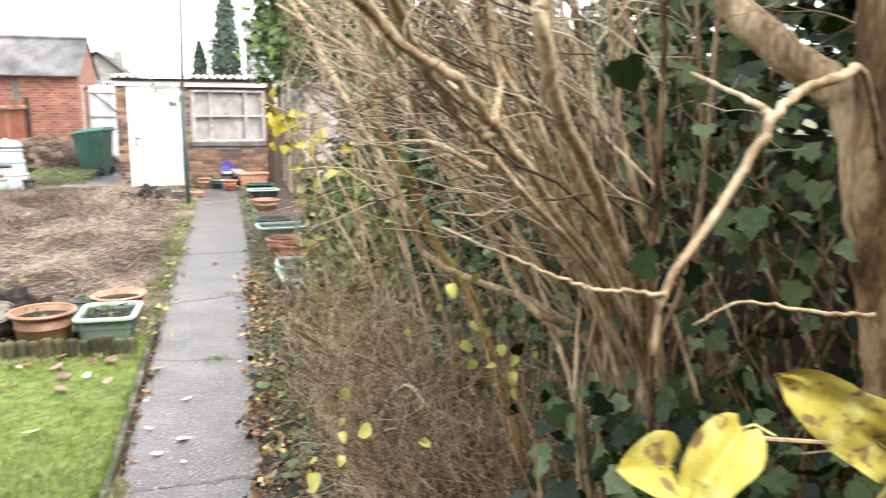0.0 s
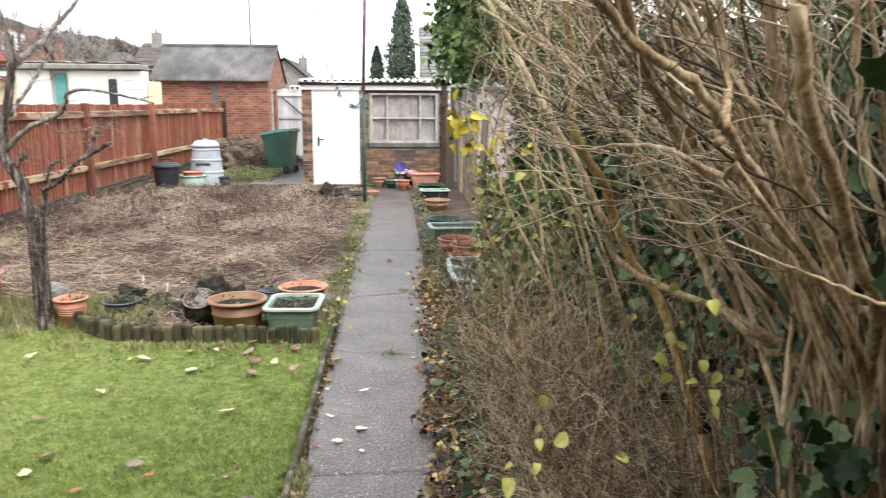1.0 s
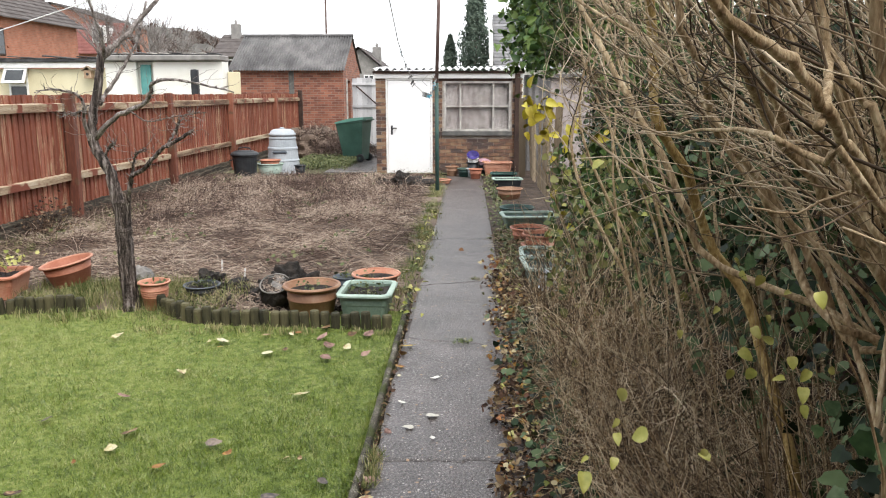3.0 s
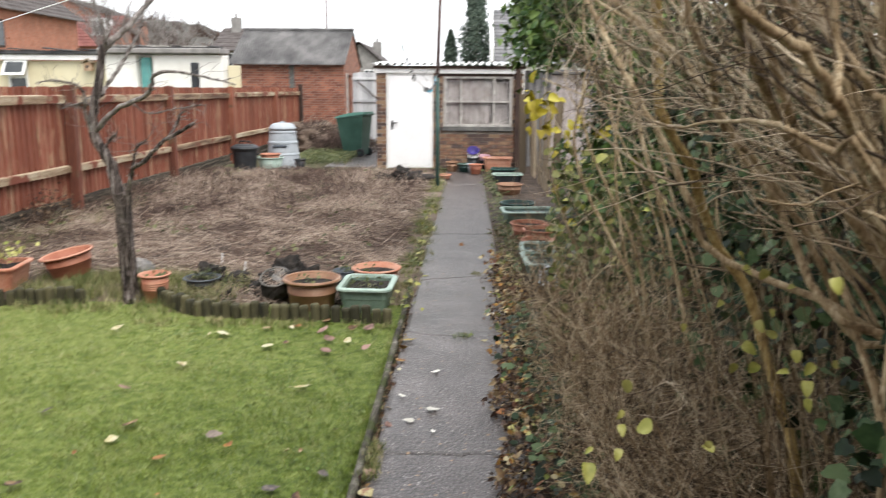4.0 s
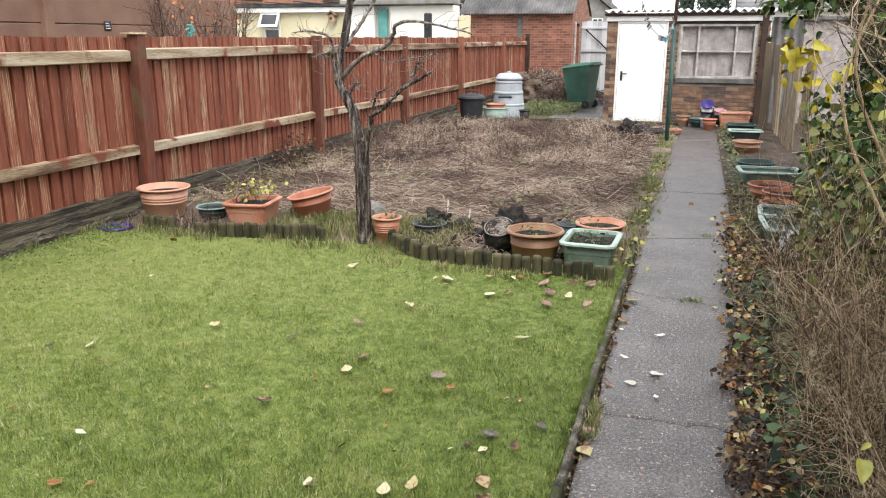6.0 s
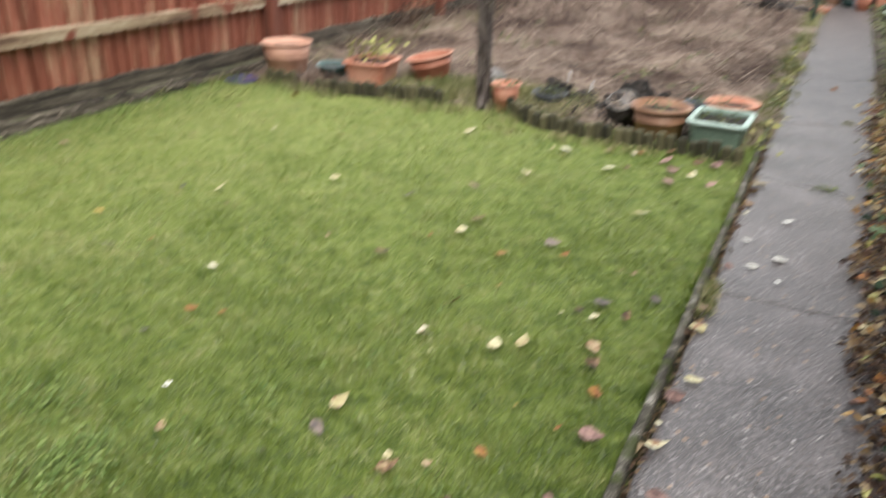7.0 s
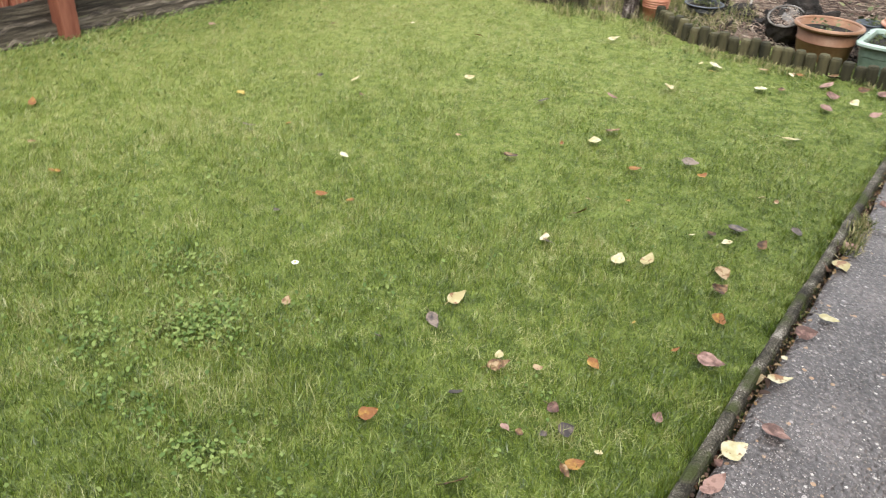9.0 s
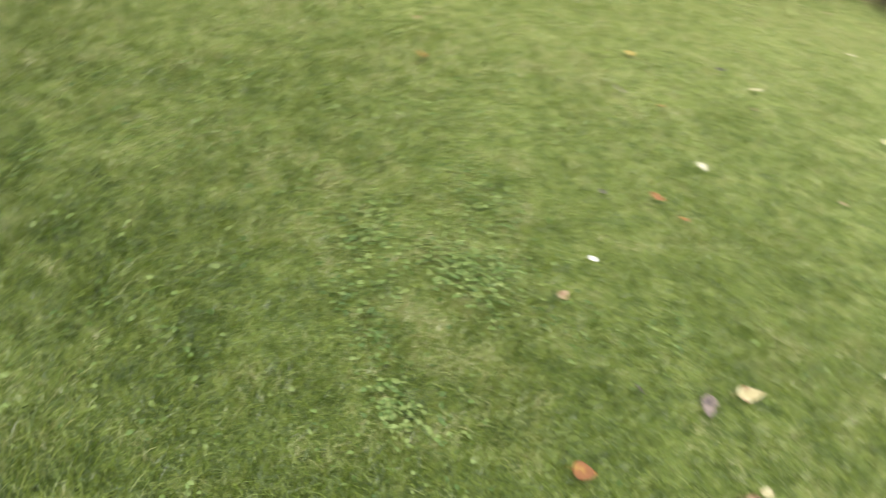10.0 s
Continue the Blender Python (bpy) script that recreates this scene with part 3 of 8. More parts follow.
def border_z(x, y):
    return 0.015 + 0.05 * max(0.0, min(1.0, (x - 0.4) / 0.6)) + bumpy(x, y, 0.02, 0.4, 5.0)


tagged(part("ground", sheet(-300, 300, -150, 450, 25, lambda x, y: -0.12, M_GROUND, "ground"), M_GROUND), "rough earth and grass ground of the gardens", "ground", kind="structure")
tagged(part("lawn_surface", sheet(-5.3, CURB_X - 0.02, -2.5, 6.25, 0.07, lawn_z, M_TURF, "lawn_surface"), M_TURF), "mossy turf under a short damp lawn", "lawn", kind="structure")
tagged(part("bed_ground", sheet(-5.3, -0.36, 5.85, 16.6, 0.09, bed_z, M_BEDSOIL, "bed_ground"), M_BEDSOIL), "brown soil of an overgrown vegetable bed", "soil", kind="structure")
tagged(part("border_ground", sheet(0.34, 3.2, -2.0, 17.0, 0.09, border_z, M_MULCH, "border_ground"), M_MULCH), "brown soil of the shrub border beside the path", "soil", kind="structure")
tagged(part("yard_ground", sheet(-5.3, -0.36, 16.6, 25.0, 0.2, lambda x, y: 0.03 + bumpy(x, y, 0.02, 0.9, 3.0), M_GROUND, "yard_ground"), M_GROUND), "earth and weeds beside the brick shed", "ground", kind="structure")

# ---- path of concrete slabs ----
path = thing("garden_path", "grey worn concrete garden path with cracks and pebbles", "path", kind="structure")
PATH_L, PATH_R = -0.4, 0.37
JOINTS = [-2.5, 0.9, 3.68, 5.44, 7.15, 9.25, 11.6, 14.1, 16.78]


def joint_y(i, x):
    """The wandering line of a crack across the path."""
    return JOINTS[i] + 0.05 * noise.noise(Vector((x * 3.0, i * 7.3, 0.5))) + 0.025 * noise.noise(Vector((x * 11.0, i * 7.3, 2.5))) + 0.012 * noise.noise(Vector((x * 34.0, i * 7.3, 4.5))) - (0.24 * x if i in (3,) else -0.35 * x if i == 4 else 0)


for i in range(len(JOINTS) - 1):
    nx, ny = 26, 22
    vs, fs = [], []
    for lower in (0, 1):
        for j in range(ny + 1):
            for k in range(nx + 1):
                x = PATH_L + (PATH_R - PATH_L) * k / nx
                y0, y1 = joint_y(i, x) + 0.003, joint_y(i + 1, x) - 0.003
                y = y0 + 0.012 * (j > 0) + (y1 - y0 - 0.024) * (min(max(j - 1, 0), ny - 2) / (ny - 2)) + 0.012 * (j == ny)
                edge = 0.02 * noise.noise(Vector((0.1, y * 5, i))) if k in (0, nx) else 0
                z = bumpy(x, y, 0.006, 0.5, 1.0) + (-0.006, -0.003, 0.0, 0.003, 0.004, 0.006, 0.004, 0.006)[i] - (0.009 if j in (0, ny) else 0) - (0.012 if k in (0, nx) else 0)
                vs.append((x + edge, y, z if not lower else -0.09))
    top = (nx + 1) * (ny + 1)
    for j in range(ny):
        for k in range(nx):
            a = j * (nx + 1) + k
            fs.append((a, a + 1, a + nx + 2, a + nx + 1))
    ring = [k for k in range(nx + 1)] + [j * (nx + 1) + nx for j in range(1, ny + 1)] + [ny * (nx + 1) + k for k in range(nx - 1, -1, -1)] + [j * (nx + 1) for j in range(ny - 1, 0, -1)]
    for a, b in zip(ring, ring[1:] + ring[:1]):
        fs.append((a, a + top, b + top, b))
    part("slab", Geo().add(vs, fs), M_PATH, path, smooth=False)
g = Geo().box(-3.0, -1.9, 16.7, 23, -0.05, 0.05, bevel=0.01)
tagged(part("side_path", g, M_PATH), "concrete strip beside the brick shed", "path", kind="structure")

# ---- concrete edging between lawn and path ----
edging = thing("lawn_edging", "mossy round-topped concrete edging strips along the lawn", "edging", kind="structure")
y = -2.4
while y < 6.0:
    ln, g = 0.912, Geo()
    prof = [(-0.021, -0.1), (-0.02, 0.012), (-0.012, 0.022), (0.0, 0.025), (0.01, 0.022), (0.016, 0.012), (0.019, -0.1)]
    steps = 30
    vs = []
    for s in range(steps + 1):
        yy = y + ln * s / steps
        o = 0.006 * noise.noise(Vector((yy * 4, 1, 1)))
        vs += [(CURB_X + px + o, yy, pz + 0.004 * noise.noise(Vector((yy * 9, px * 30, 3))) + 0.003 * noise.noise(Vector((yy * 40, px * 90, 3)))) for px, pz in prof]
    fs = [(s * 7 + k, s * 7 + k + 1, s * 7 + k + 8, s * 7 + k + 7) for s in range(steps) for k in range(6)] + [tuple(range(6, -1, -1)), tuple(range(steps * 7, steps * 7 + 7))]
    part("edging_strip", g.add(vs, fs), M_CURB, edging, smooth=False)
    y += 0.915

# ---- log edging round the bed ----
log_edge = thing("log_edging", "low green-stained half-log edging along the bed", "edging", kind="structure")
log_g = Geo().lathe([(0, -0.1), (0.037, -0.1), (0.037, 0.125), (0.03, 0.14), (0, 0.142)], 9)
log_mesh = log_g.mesh("log")
log_mesh.materials.append(M_LOG)
ROUTES = [[(-4.78, 6.1), (-4.42, 6.06)], [(-4.18, 6.02), (-3.6, 6.12), (-3.0, 6.2)], [(-2.42, 6.24), (-2.2, 6.05), (-2.03, 5.9), (-1.5, 5.83), (-0.51, 5.76)]]
for route in ROUTES:
    for (xa, ya), (xb, yb) in zip(route, route[1:]):
        n = max(1, round(math.hypot(xb - xa, yb - ya) / 0.077))
        for k in range(n):
            f = (k + 0.5) / n
            part("log", log_mesh, M_LOG, log_edge, m=pose(xa + (xb - xa) * f, ya + (yb - ya) * f, -0.035 + rng.uniform(-0.02, 0.012), rng.normal(0, 2.5), rng.normal(0, 2.5), rng.uniform(0, 360)))

# ---- red fence ----
FENCE_X = -5.3
fence = thing("garden_fence", "red-brown stained closeboard fence with bare weathered rails", "fence", (0.055, 0, 0), kind="structure")
POSTS = [-4.3, -0.65, 2.97, 6.68, 10.43, 13.95, 17.52, 21.6, 24.82]
for i, py in enumerate(POSTS):
    part("post", Geo().box(-0.06, 0.06, -0.06, 0.06, -0.3, 1.69 if py < 24 else 1.78, bevel=0.006), M_FPOST if py < 24 else M_DARKWOOD, fence, m=pose(-5.21, py, 0, rng.normal(0, 0.4), rng.normal(0, 0.4), rng.normal(0, 1)))
    if i in (3,):
        part("post_cap", Geo().frustum(0.17, 0.17, 0.15, 0.15, 1.692, 1.712), M_RAIL, fence, "weathered flat post cap", m=pose(-5.21, py, 0))
for ya, yb in zip(POSTS, POSTS[1:]):
    for z0, z1 in ((1.45, 1.565), (0.55, 0.655)):
        dz = rng.normal(0, 0.008)
        g = Geo()
        n = 12
        vs = []
        for s in range(n + 1):
            yy = ya + 0.061 + (yb - ya - 0.122) * s / n
            w = 0.004 * noise.noise(Vector((yy * 2, z0, 7)))
            vs += [(-5.284, yy, z0 + dz + w), (-5.222, yy, z0 + dz + 0.01 + w), (-5.222, yy, z1 + dz - 0.012 + w), (-5.284, yy, z1 + dz + w)]
        fs = [(s * 4 + k, s * 4 + (k + 1) % 4, s * 4 + 4 + (k + 1) % 4, s * 4 + 4 + k) for s in range(n) for k in range(4)] + [(3, 2, 1, 0), (n * 4, n * 4 + 1, n * 4 + 2, n * 4 + 3)]
        part("rail", g.add(vs, fs), M_RAIL, fence)
    for nm, lb, xa, xb, za, zb, rag in (("gravel_board", "rotten grey gravel board", -5.305, -5.262, 0.08, 0.228, 0.02), ("base_board", "dark damp base board", -5.26, -5.222, -0.1, 0.085, 0.05), ("base_board", "split weathered base board", -5.22, -5.195, -0.1, 0.03, 0.06)):
        vs, n = [], 60
        for s in range(n + 1):
            yy = ya + 0.062 + (yb - ya - 0.124) * s / n
            top = zb + rag * (noise.noise(Vector((yy * 2.5, xa * 40, 4))) + 0.6 * noise.noise(Vector((yy * 9, xa * 40, 8))) + 0.4 * (noise.noise(Vector((yy * 30, xa * 40, 2))) > 0.1) - 0.3)
            o = 0.012 * noise.noise(Vector((yy * 4, xa, 1)))
            vs += [(xa, yy, za), (xb + o, yy, za), (xb + o, yy, top - 0.01), (xb - 0.012 + o, yy, top), (xa, yy, top)]
        fs = [(s * 5 + k, s * 5 + (k + 1) % 5, s * 5 + 5 + (k + 1) % 5, s * 5 + 5 + k) for s in range(n) for k in range(5)] + [(4, 3, 2, 1, 0), tuple(n * 5 + k for k in range(5))]
        part(nm, Geo().add(vs, fs), M_GRAVELB, fence, lb)
prof = [(-0.012, 0.0635), (-0.01, 0.0635), (-0.01, 0.048), (0.021, 0.048), (0.025, 0.044), (0.013, -0.058), (0.009, -0.0615), (-0.012, -0.0615)]
prof = [(x, -y) for x, y in reversed(prof)]
board_mesh = Geo().add([(x, y, z) for z in (0, 1) for x, y in prof], [tuple(range(8)), tuple(range(15, 7, -1))] + [(k, k + 8, (k + 1) % 8 + 8, (k + 1) % 8) for k in range(8)]).mesh("board")
board_mesh.materials.append(M_FENCE)
y = -4.2
while y < 24.8:
    top = 1.668 + rng.normal(0, 0.004)
    ob = part("board", board_mesh, M_FENCE, fence, m=pose(FENCE_X + rng.normal(0, 0.0015), y, 0.215, rng.normal(0, 0.25), 0, rng.normal(0, 0.6)) @ Matrix.Diagonal((1, 1, top - 0.215, 1)))
    y += 0.124 + rng.normal(0, 0.002)

# ---- brick shed ----
SY = 16.8
SX0, SX1 = -1.875, 1.185
DOOR = (-1.665, -0.69, 0.0, 1.985)
WIN = (-0.46, 0.945, 0.9, 1.93)
shed = thing("brick_shed", "small red-brick garden shed with corrugated roof", "shed", kind="structure")
core = Geo()
yb = SY + 0.012
core.box(SX0 + 0.01, DOOR[0], yb, SY + 0.11, 0, 2.0).box(DOOR[1], WIN[0], yb, SY + 0.11, 0, 2.0).box(WIN[1], SX1 - 0.01, yb, SY + 0.11, 0, 2.0)
core.box(WIN[0], WIN[1], yb, SY + 0.11, 0, WIN[2] - 0.1).box(WIN[0], WIN[1], yb, SY + 0.11, WIN[3], 2.0)
core.box(SX0 + 0.01, SX0 + 0.12, SY + 0.11, SY + 2.7, 0, 2.0).box(SX1 - 0.12, SX1 - 0.01, SY + 0.11, SY + 2.7, 0, 2.0).box(SX0 + 0.12, SX1 - 0.12, SY + 2.6, SY + 2.7, 0, 2.0)
part("mortar_core", core, M_MORTAR, shed)
part("floor_slab", Geo().box(SX0 + 0.02, SX1 - 0.02, SY + 0.02, SY + 2.65, -0.08, 0.02), M_PATH, shed)
part("fascia", Geo().box(SX0 - 0.02, SX1 + 0.02, SY - 0.05, SY - 0.02, 1.985, 2.1, bevel=0.004), M_WHITE, shed, "white painted fascia board")
part("wall_plate", Geo().box(SX0 - 0.02, SX1 + 0.02, SY - 0.018, SY + 0.1, 2.002, 2.1), M_DARKWOOD, shed)
part("eaves_board", Geo().box(SX0 - 0.05, SX1 + 0.03, SY - 0.09, SY - 0.052, 2.085, 2.135, bevel=0.004), M_DARKWOOD, shed, "dark eaves board")


def corrugated(x0, x1, ya, za, yb_, zb, pitch, amp, thick=0.006, ny=6):
    """A sheet with waves across x that runs from (ya, za) to (yb, zb)."""
    n = max(8, round((x1 - x0) / pitch * 10))
    vs, fs = [], []
    for side in (0, 1):
        for j in range(ny + 1):
            for i in range(n + 1):
                x = x0 + (x1 - x0) * i / n
                f = j / ny
                vs.append((x, ya + (yb_ - ya) * f, za + (zb - za) * f + amp * math.sin(2 * math.pi * (x - x0) / pitch) - side * thick + 0.012 * noise.noise(Vector((x * 0.8, f * 2, 3)))))
    m = (n + 1) * (ny + 1)
    for j in range(ny):
        for i in range(n):
            a = j * (n + 1) + i
            fs += [(a, a + 1, a + n + 2, a + n + 1), (m + a + n + 1, m + a + n + 2, m + a + 1, m + a)]
    for i in range(n):
        fs += [(i, m + i, m + i + 1, i + 1), (m - n - 1 + i, m - n + i, 2 * m - n + i, 2 * m - n - 1 + i)]
    return Geo().add(vs, fs)


part("corrugated_roof", corrugated(SX0 - 0.08, SX1 + 0.08, SY - 0.16, 2.17, SY + 2.8, 2.3, 0.152, 0.026), M_CORRW, shed, "pale corrugated roof sheets", smooth=True)
door = part("door", Geo().box(DOOR[0] + 0.045, DOOR[1] - 0.045, SY - 0.012, SY + 0.03, 0.03, DOOR[3] - 0.045, bevel=0.004), M_WHITEDOOR, shed, "plain white flush door, closed")
g = Geo().box(DOOR[0], DOOR[0] + 0.04, SY - 0.02, SY + 0.06, 0, DOOR[3], bevel=0.003).box(DOOR[1] - 0.04, DOOR[1], SY - 0.02, SY + 0.06, 0, DOOR[3], bevel=0.003).box(DOOR[0] + 0.041, DOOR[1] - 0.041, SY - 0.02, SY + 0.06, DOOR[3] - 0.04, DOOR[3], bevel=0.003)
part("door_frame", g, M_WHITE, shed)
hx = DOOR[0] + 0.12
g = Geo().box(hx - 0.02, hx + 0.02, SY - 0.022, SY - 0.013, 0.83, 1.02, bevel=0.004).box(hx - 0.012, hx + 0.11, SY - 0.06, SY - 0.042, 0.955, 0.978, bevel=0.005).box(hx - 0.01, hx + 0.01, SY - 0.042, SY - 0.022, 0.957, 0.976)
part("door_handle", g, M_BLACKP, door, "black lever handle")
part("threshold", Geo().box(DOOR[0], DOOR[1], SY - 0.06, SY + 0.05, -0.02, 0.025, bevel=0.005), M_SILL, shed)

window = part("window_frame", Geo().box(WIN[0], WIN[0] + 0.045, SY + 0.005, SY + 0.065, WIN[2], WIN[3], bevel=0.004).box(WIN[1] - 0.045, WIN[1], SY + 0.005, SY + 0.065, WIN[2], WIN[3], bevel=0.004)
              .box(WIN[0] + 0.046, WIN[1] - 0.046, SY + 0.005, SY + 0.065, WIN[3] - 0.045, WIN[3], bevel=0.004).box(WIN[0] + 0.046, WIN[1] - 0.046, SY + 0.005, SY + 0.065, WIN[2], WIN[2] + 0.045, bevel=0.004), M_OLDWHITE, shed, "flaking white window frame")
ww, wh = WIN[1] - WIN[0], WIN[3] - WIN[2]
XS = [WIN[0] + 0.046, WIN[0] + 0.25 * ww, WIN[0] + 0.74 * ww, WIN[1] - 0.046]
ZM = WIN[2] + 0.5 * wh
for x in XS[1:3]:
    part("glazing_bar", Geo().box(x - 0.018, x + 0.018, SY + 0.008, SY + 0.058, WIN[2] + 0.046, WIN[3] - 0.046, bevel=0.003), M_OLDWHITE, window)
for a, b in zip(XS, XS[1:]):
    part("transom", Geo().box(a + (0.019 if a > WIN[0] + 0.1 else 0), b - (0.019 if b < WIN[1] - 0.1 else 0), SY + 0.01, SY + 0.056, ZM - 0.015, ZM + 0.015, bevel=0.003), M_OLDWHITE, window)
M_GLASS = bpy.data.materials.new("window_glass")
M_GLASS.use_nodes = True
gp = M_GLASS.node_tree.nodes["Principled BSDF"]
gp.inputs["Transmission Weight"].default_value, gp.inputs["Roughness"].default_value, gp.inputs["IOR"].default_value = 1.0, 0.03, 1.45
for a, b in zip(XS, XS[1:]):
    for z0, z1 in ((WIN[2] + 0.046, ZM - 0.016), (ZM + 0.016, WIN[3] - 0.046)):
        ob = part("pane", Geo().box(a + 0.002, b - 0.002, SY + 0.03, SY + 0.034, z0, z1), M_GLASS, window, "dusty glass pane")
        ob.visible_shadow = False
n = 60
vs = [(WIN[0] + 0.03 + (ww - 0.06) * i / n, SY + 0.075 + 0.003 * math.sin(i * 1.3) + 0.002 * math.sin(i * 0.47), z) for z in (WIN[2] + 0.01, WIN[3] - 0.01) for i in range(n + 1)]
part("net_curtain", Geo().add(vs, [(i, i + 1, n + 2 + i, n + 1 + i) for i in range(n)]), M_NET, shed, "grubby greyish net curtain", smooth=True)
part("window_sill", Geo().box(WIN[0] - 0.03, WIN[1] + 0.03, SY - 0.06, SY + 0.1, WIN[2] - 0.09, WIN[2] - 0.002, bevel=0.008), M_SILL, shed, "mossy dark stone sill")
part("lintel", Geo().box(WIN[0] - 0.1, WIN[1] + 0.02, SY - 0.008, SY + 0.01, WIN[3] + 0.004, 1.98, bevel=0.003), M_DARKWOOD, shed, "dark timber lintel")
# the drainpipe at the shed corner, simplified to a flat board
part("boxy_drainpipe", Geo().box(1.02, 1.13, SY - 0.075, SY - 0.015, 0, 2.08, bevel=0.006), M_DARKWOOD, shed, "dark brown drainpipe, built as a flat vertical board")

# ---- planks, gate and outbuilding beside the shed ----
plank_fence = thing("plank_fence", "old grey upright planks beside the shed", "fence", kind="structure")
for k in range(3, 12):
    yy = 16.5 - 0.36 * k
    h = 1.3 + rng.normal(0, 0.06)
    part("plank", Geo().box(-0.012, 0.012, -0.075, 0.075, -0.1, h, bevel=0.003), M_PLANK, plank_fence, m=pose(1.3 + rng.normal(0, 0.01), yy, 0, rng.normal(0, 1.2), rng.normal(0, 1.0), 90 * (k < 3) + rng.normal(0, 4)))
for k, (px, pw) in enumerate(((1.12, 0.065), (1.35, 0.065), (1.55, 0.06), (1.76, 0.07))):
    part("plank", Geo().box(-pw, pw, -0.012, 0.012, -0.1, 1.59 - 0.03 * k, bevel=0.003), M_PLANK, plank_fence, m=pose(px, 15.6 - 0.02 * k, 0, 0, rng.normal(0, 1.2), 0))
outb = thing("pebbledash_outbuilding", "low outbuilding with pinkish pebbledash walls", "outbuilding", kind="structure")
part("wall", Geo().box(1.78, 5.2, 17.0, 20.0, 0, 1.98, bevel=0.01), M_PEBBLE, outb)
part("roof", Geo().box(1.75, 5.3, 16.9, 20.1, 1.985, 2.08, bevel=0.02), M_CORR, outb)
vs = [(1.21 + 0.01 * i, yy + 0.02 * math.sin(0.43 * i), z) for yy, z in ((17.0, 0.0), (17.0, 2.06), (17.012, 2.06), (17.012, 0.0)) for i in range(57)]
fs = [(r * 57 + i, r * 57 + i + 1, (r + 1) % 4 * 57 + i + 1, (r + 1) % 4 * 57 + i) for r in range(4) for i in range(56)] + [(0, 57, 114, 171), (227, 170, 113, 56)]
tagged(part("corrugated_panel", Geo().add(vs, fs), M_CORR), "dark grey corrugated sheet beside the shed", "sheet", kind="structure")
gate = thing("side_gate", "pale grey boarded gate with diagonal brace", "gate", kind="structure")
for k in range(9):
    part("board", Geo().box(-0.065, 0.065, -0.01, 0.01, 0.02, 2.1 + rng.normal(0, 0.015), bevel=0.002), M_GATE, gate, m=pose(-3.05 + 0.135 * k, 22.0, 0.0))
for z in (0.25, 1.3, 1.9):
    part("ledge", Geo().box(-3.12, -1.92, 21.95, 21.988, z, z + 0.07, bevel=0.004), M_GATE, gate)
part("brace", Geo().tube([(-3.0, 21.94, 1.88), (-2.0, 21.94, 1.0)], 0.018, 4), M_DARKWOOD, gate)

# ---- brick garage ----
garage = thing("brick_garage", "red-brick garage with grey corrugated pitched roof", "garage", kind="structure")
GX0, GX1, GY, GE, GR = -7.37, -3.87, 25.3, 2.42, 3.58
g = Geo().box(GX0, GX1, GY, GY + 0.22, 0, GE).box(GX0, GX1, GY + 3.6, GY + 3.82, 0, GE).box(GX0, GX0 + 0.22, GY + 0.22, GY + 3.6, 0, GE)
part("wall", g, M_GARBRICK, garage)
g = Geo().box(GX1 - 0.22, GX1, GY + 0.22, GY + 0.6, 0, GE).box(GX1 - 0.22, GX1, GY + 1.5, GY + 3.6, 0, GE).box(GX1 - 0.22, GX1, GY + 0.6, GY + 1.5, 2.1, GE)
g.add([(GX1, GY, GE), (GX1, GY + 3.82, GE), (GX1, GY + 1.91, GR - 0.05), (GX1 - 0.22, GY, GE), (GX1 - 0.22, GY + 3.82, GE), (GX1 - 0.22, GY + 1.91, GR - 0.05)], [(0, 1, 2), (5, 4, 3), (0, 2, 5, 3), (2, 1, 4, 5)])
part("gable_wall", g, M_GARBRICK, garage)
part("garage_door", Geo().box(GX1 - 0.16, GX1 - 0.11, GY + 0.6, GY + 1.5, 0, 2.1), M_DARKWOOD, garage)
part("door_post", Geo().box(GX1 - 0.1, GX1 + 0.04, GY + 0.5, GY + 0.6, 0, 2.15, bevel=0.006), M_OLDWHITE, garage)
part("concrete_pier", Geo().box(-5.6, -5.44, GY - 0.03, GY + 0.02, 0, GE - 0.05, bevel=0.01), M_SILL, garage, "grey concrete pier")
part("roof_sheet", corrugated(GX0 - 0.12, GX1 + 0.06, GY - 0.22, GE - 0.03, GY + 1.93, GR, 0.088, 0.024, ny=8), M_CORR, garage, "weathered grey corrugated sheets", smooth=True)
part("roof_sheet", corrugated(GX0 - 0.12, GX1 + 0.06, GY + 4.0, GE - 0.03, GY + 1.91, GR - 0.012, 0.1, 0.018, ny=8), M_CORR, garage, smooth=True)
part("ridge", Geo().tube([(GX0 - 0.13, GY + 1.92, GR + 0.01), (GX1 + 0.07, GY + 1.92, GR + 0.01)], 0.05, 8), M_CORR, garage)

# ---- neighbouring buildings behind the red fence ----
ext = thing("cream_extension", "cream rendered flat-roofed extension with white fascia", "house", kind="structure")
part("wall", Geo().box(-20, -13.85, 24, 24.25, 0, 2.42).box(-13.25, -10.45, 24, 24.25, 0, 2.42).box(-13.85, -13.25, 24, 24.25, 0, 1.45).box(-20, -10.45, 24.25, 29, 0, 2.4), M_CREAMWALL, ext)
part("fascia", Geo().box(-20.1, -10.4, 23.86, 23.9, 2.44, 2.6, bevel=0.004), M_WHITE, ext)
part("roof", Geo().box(-20.1, -10.4, 23.8, 29.2, 2.6, 2.72, bevel=0.02), M_FELT, ext, "black felt roof")
for k in range(9):
    part("felt_lap", Geo().box(-0.5, 0.5, 0, 0.3, 0, 0.035, bevel=0.01), M_FELT, ext, m=pose(-19.5 + 1.05 * k, 23.77, 2.722, rng.normal(0, 1), 4 + rng.normal(0, 1.5), rng.normal(0, 1)))
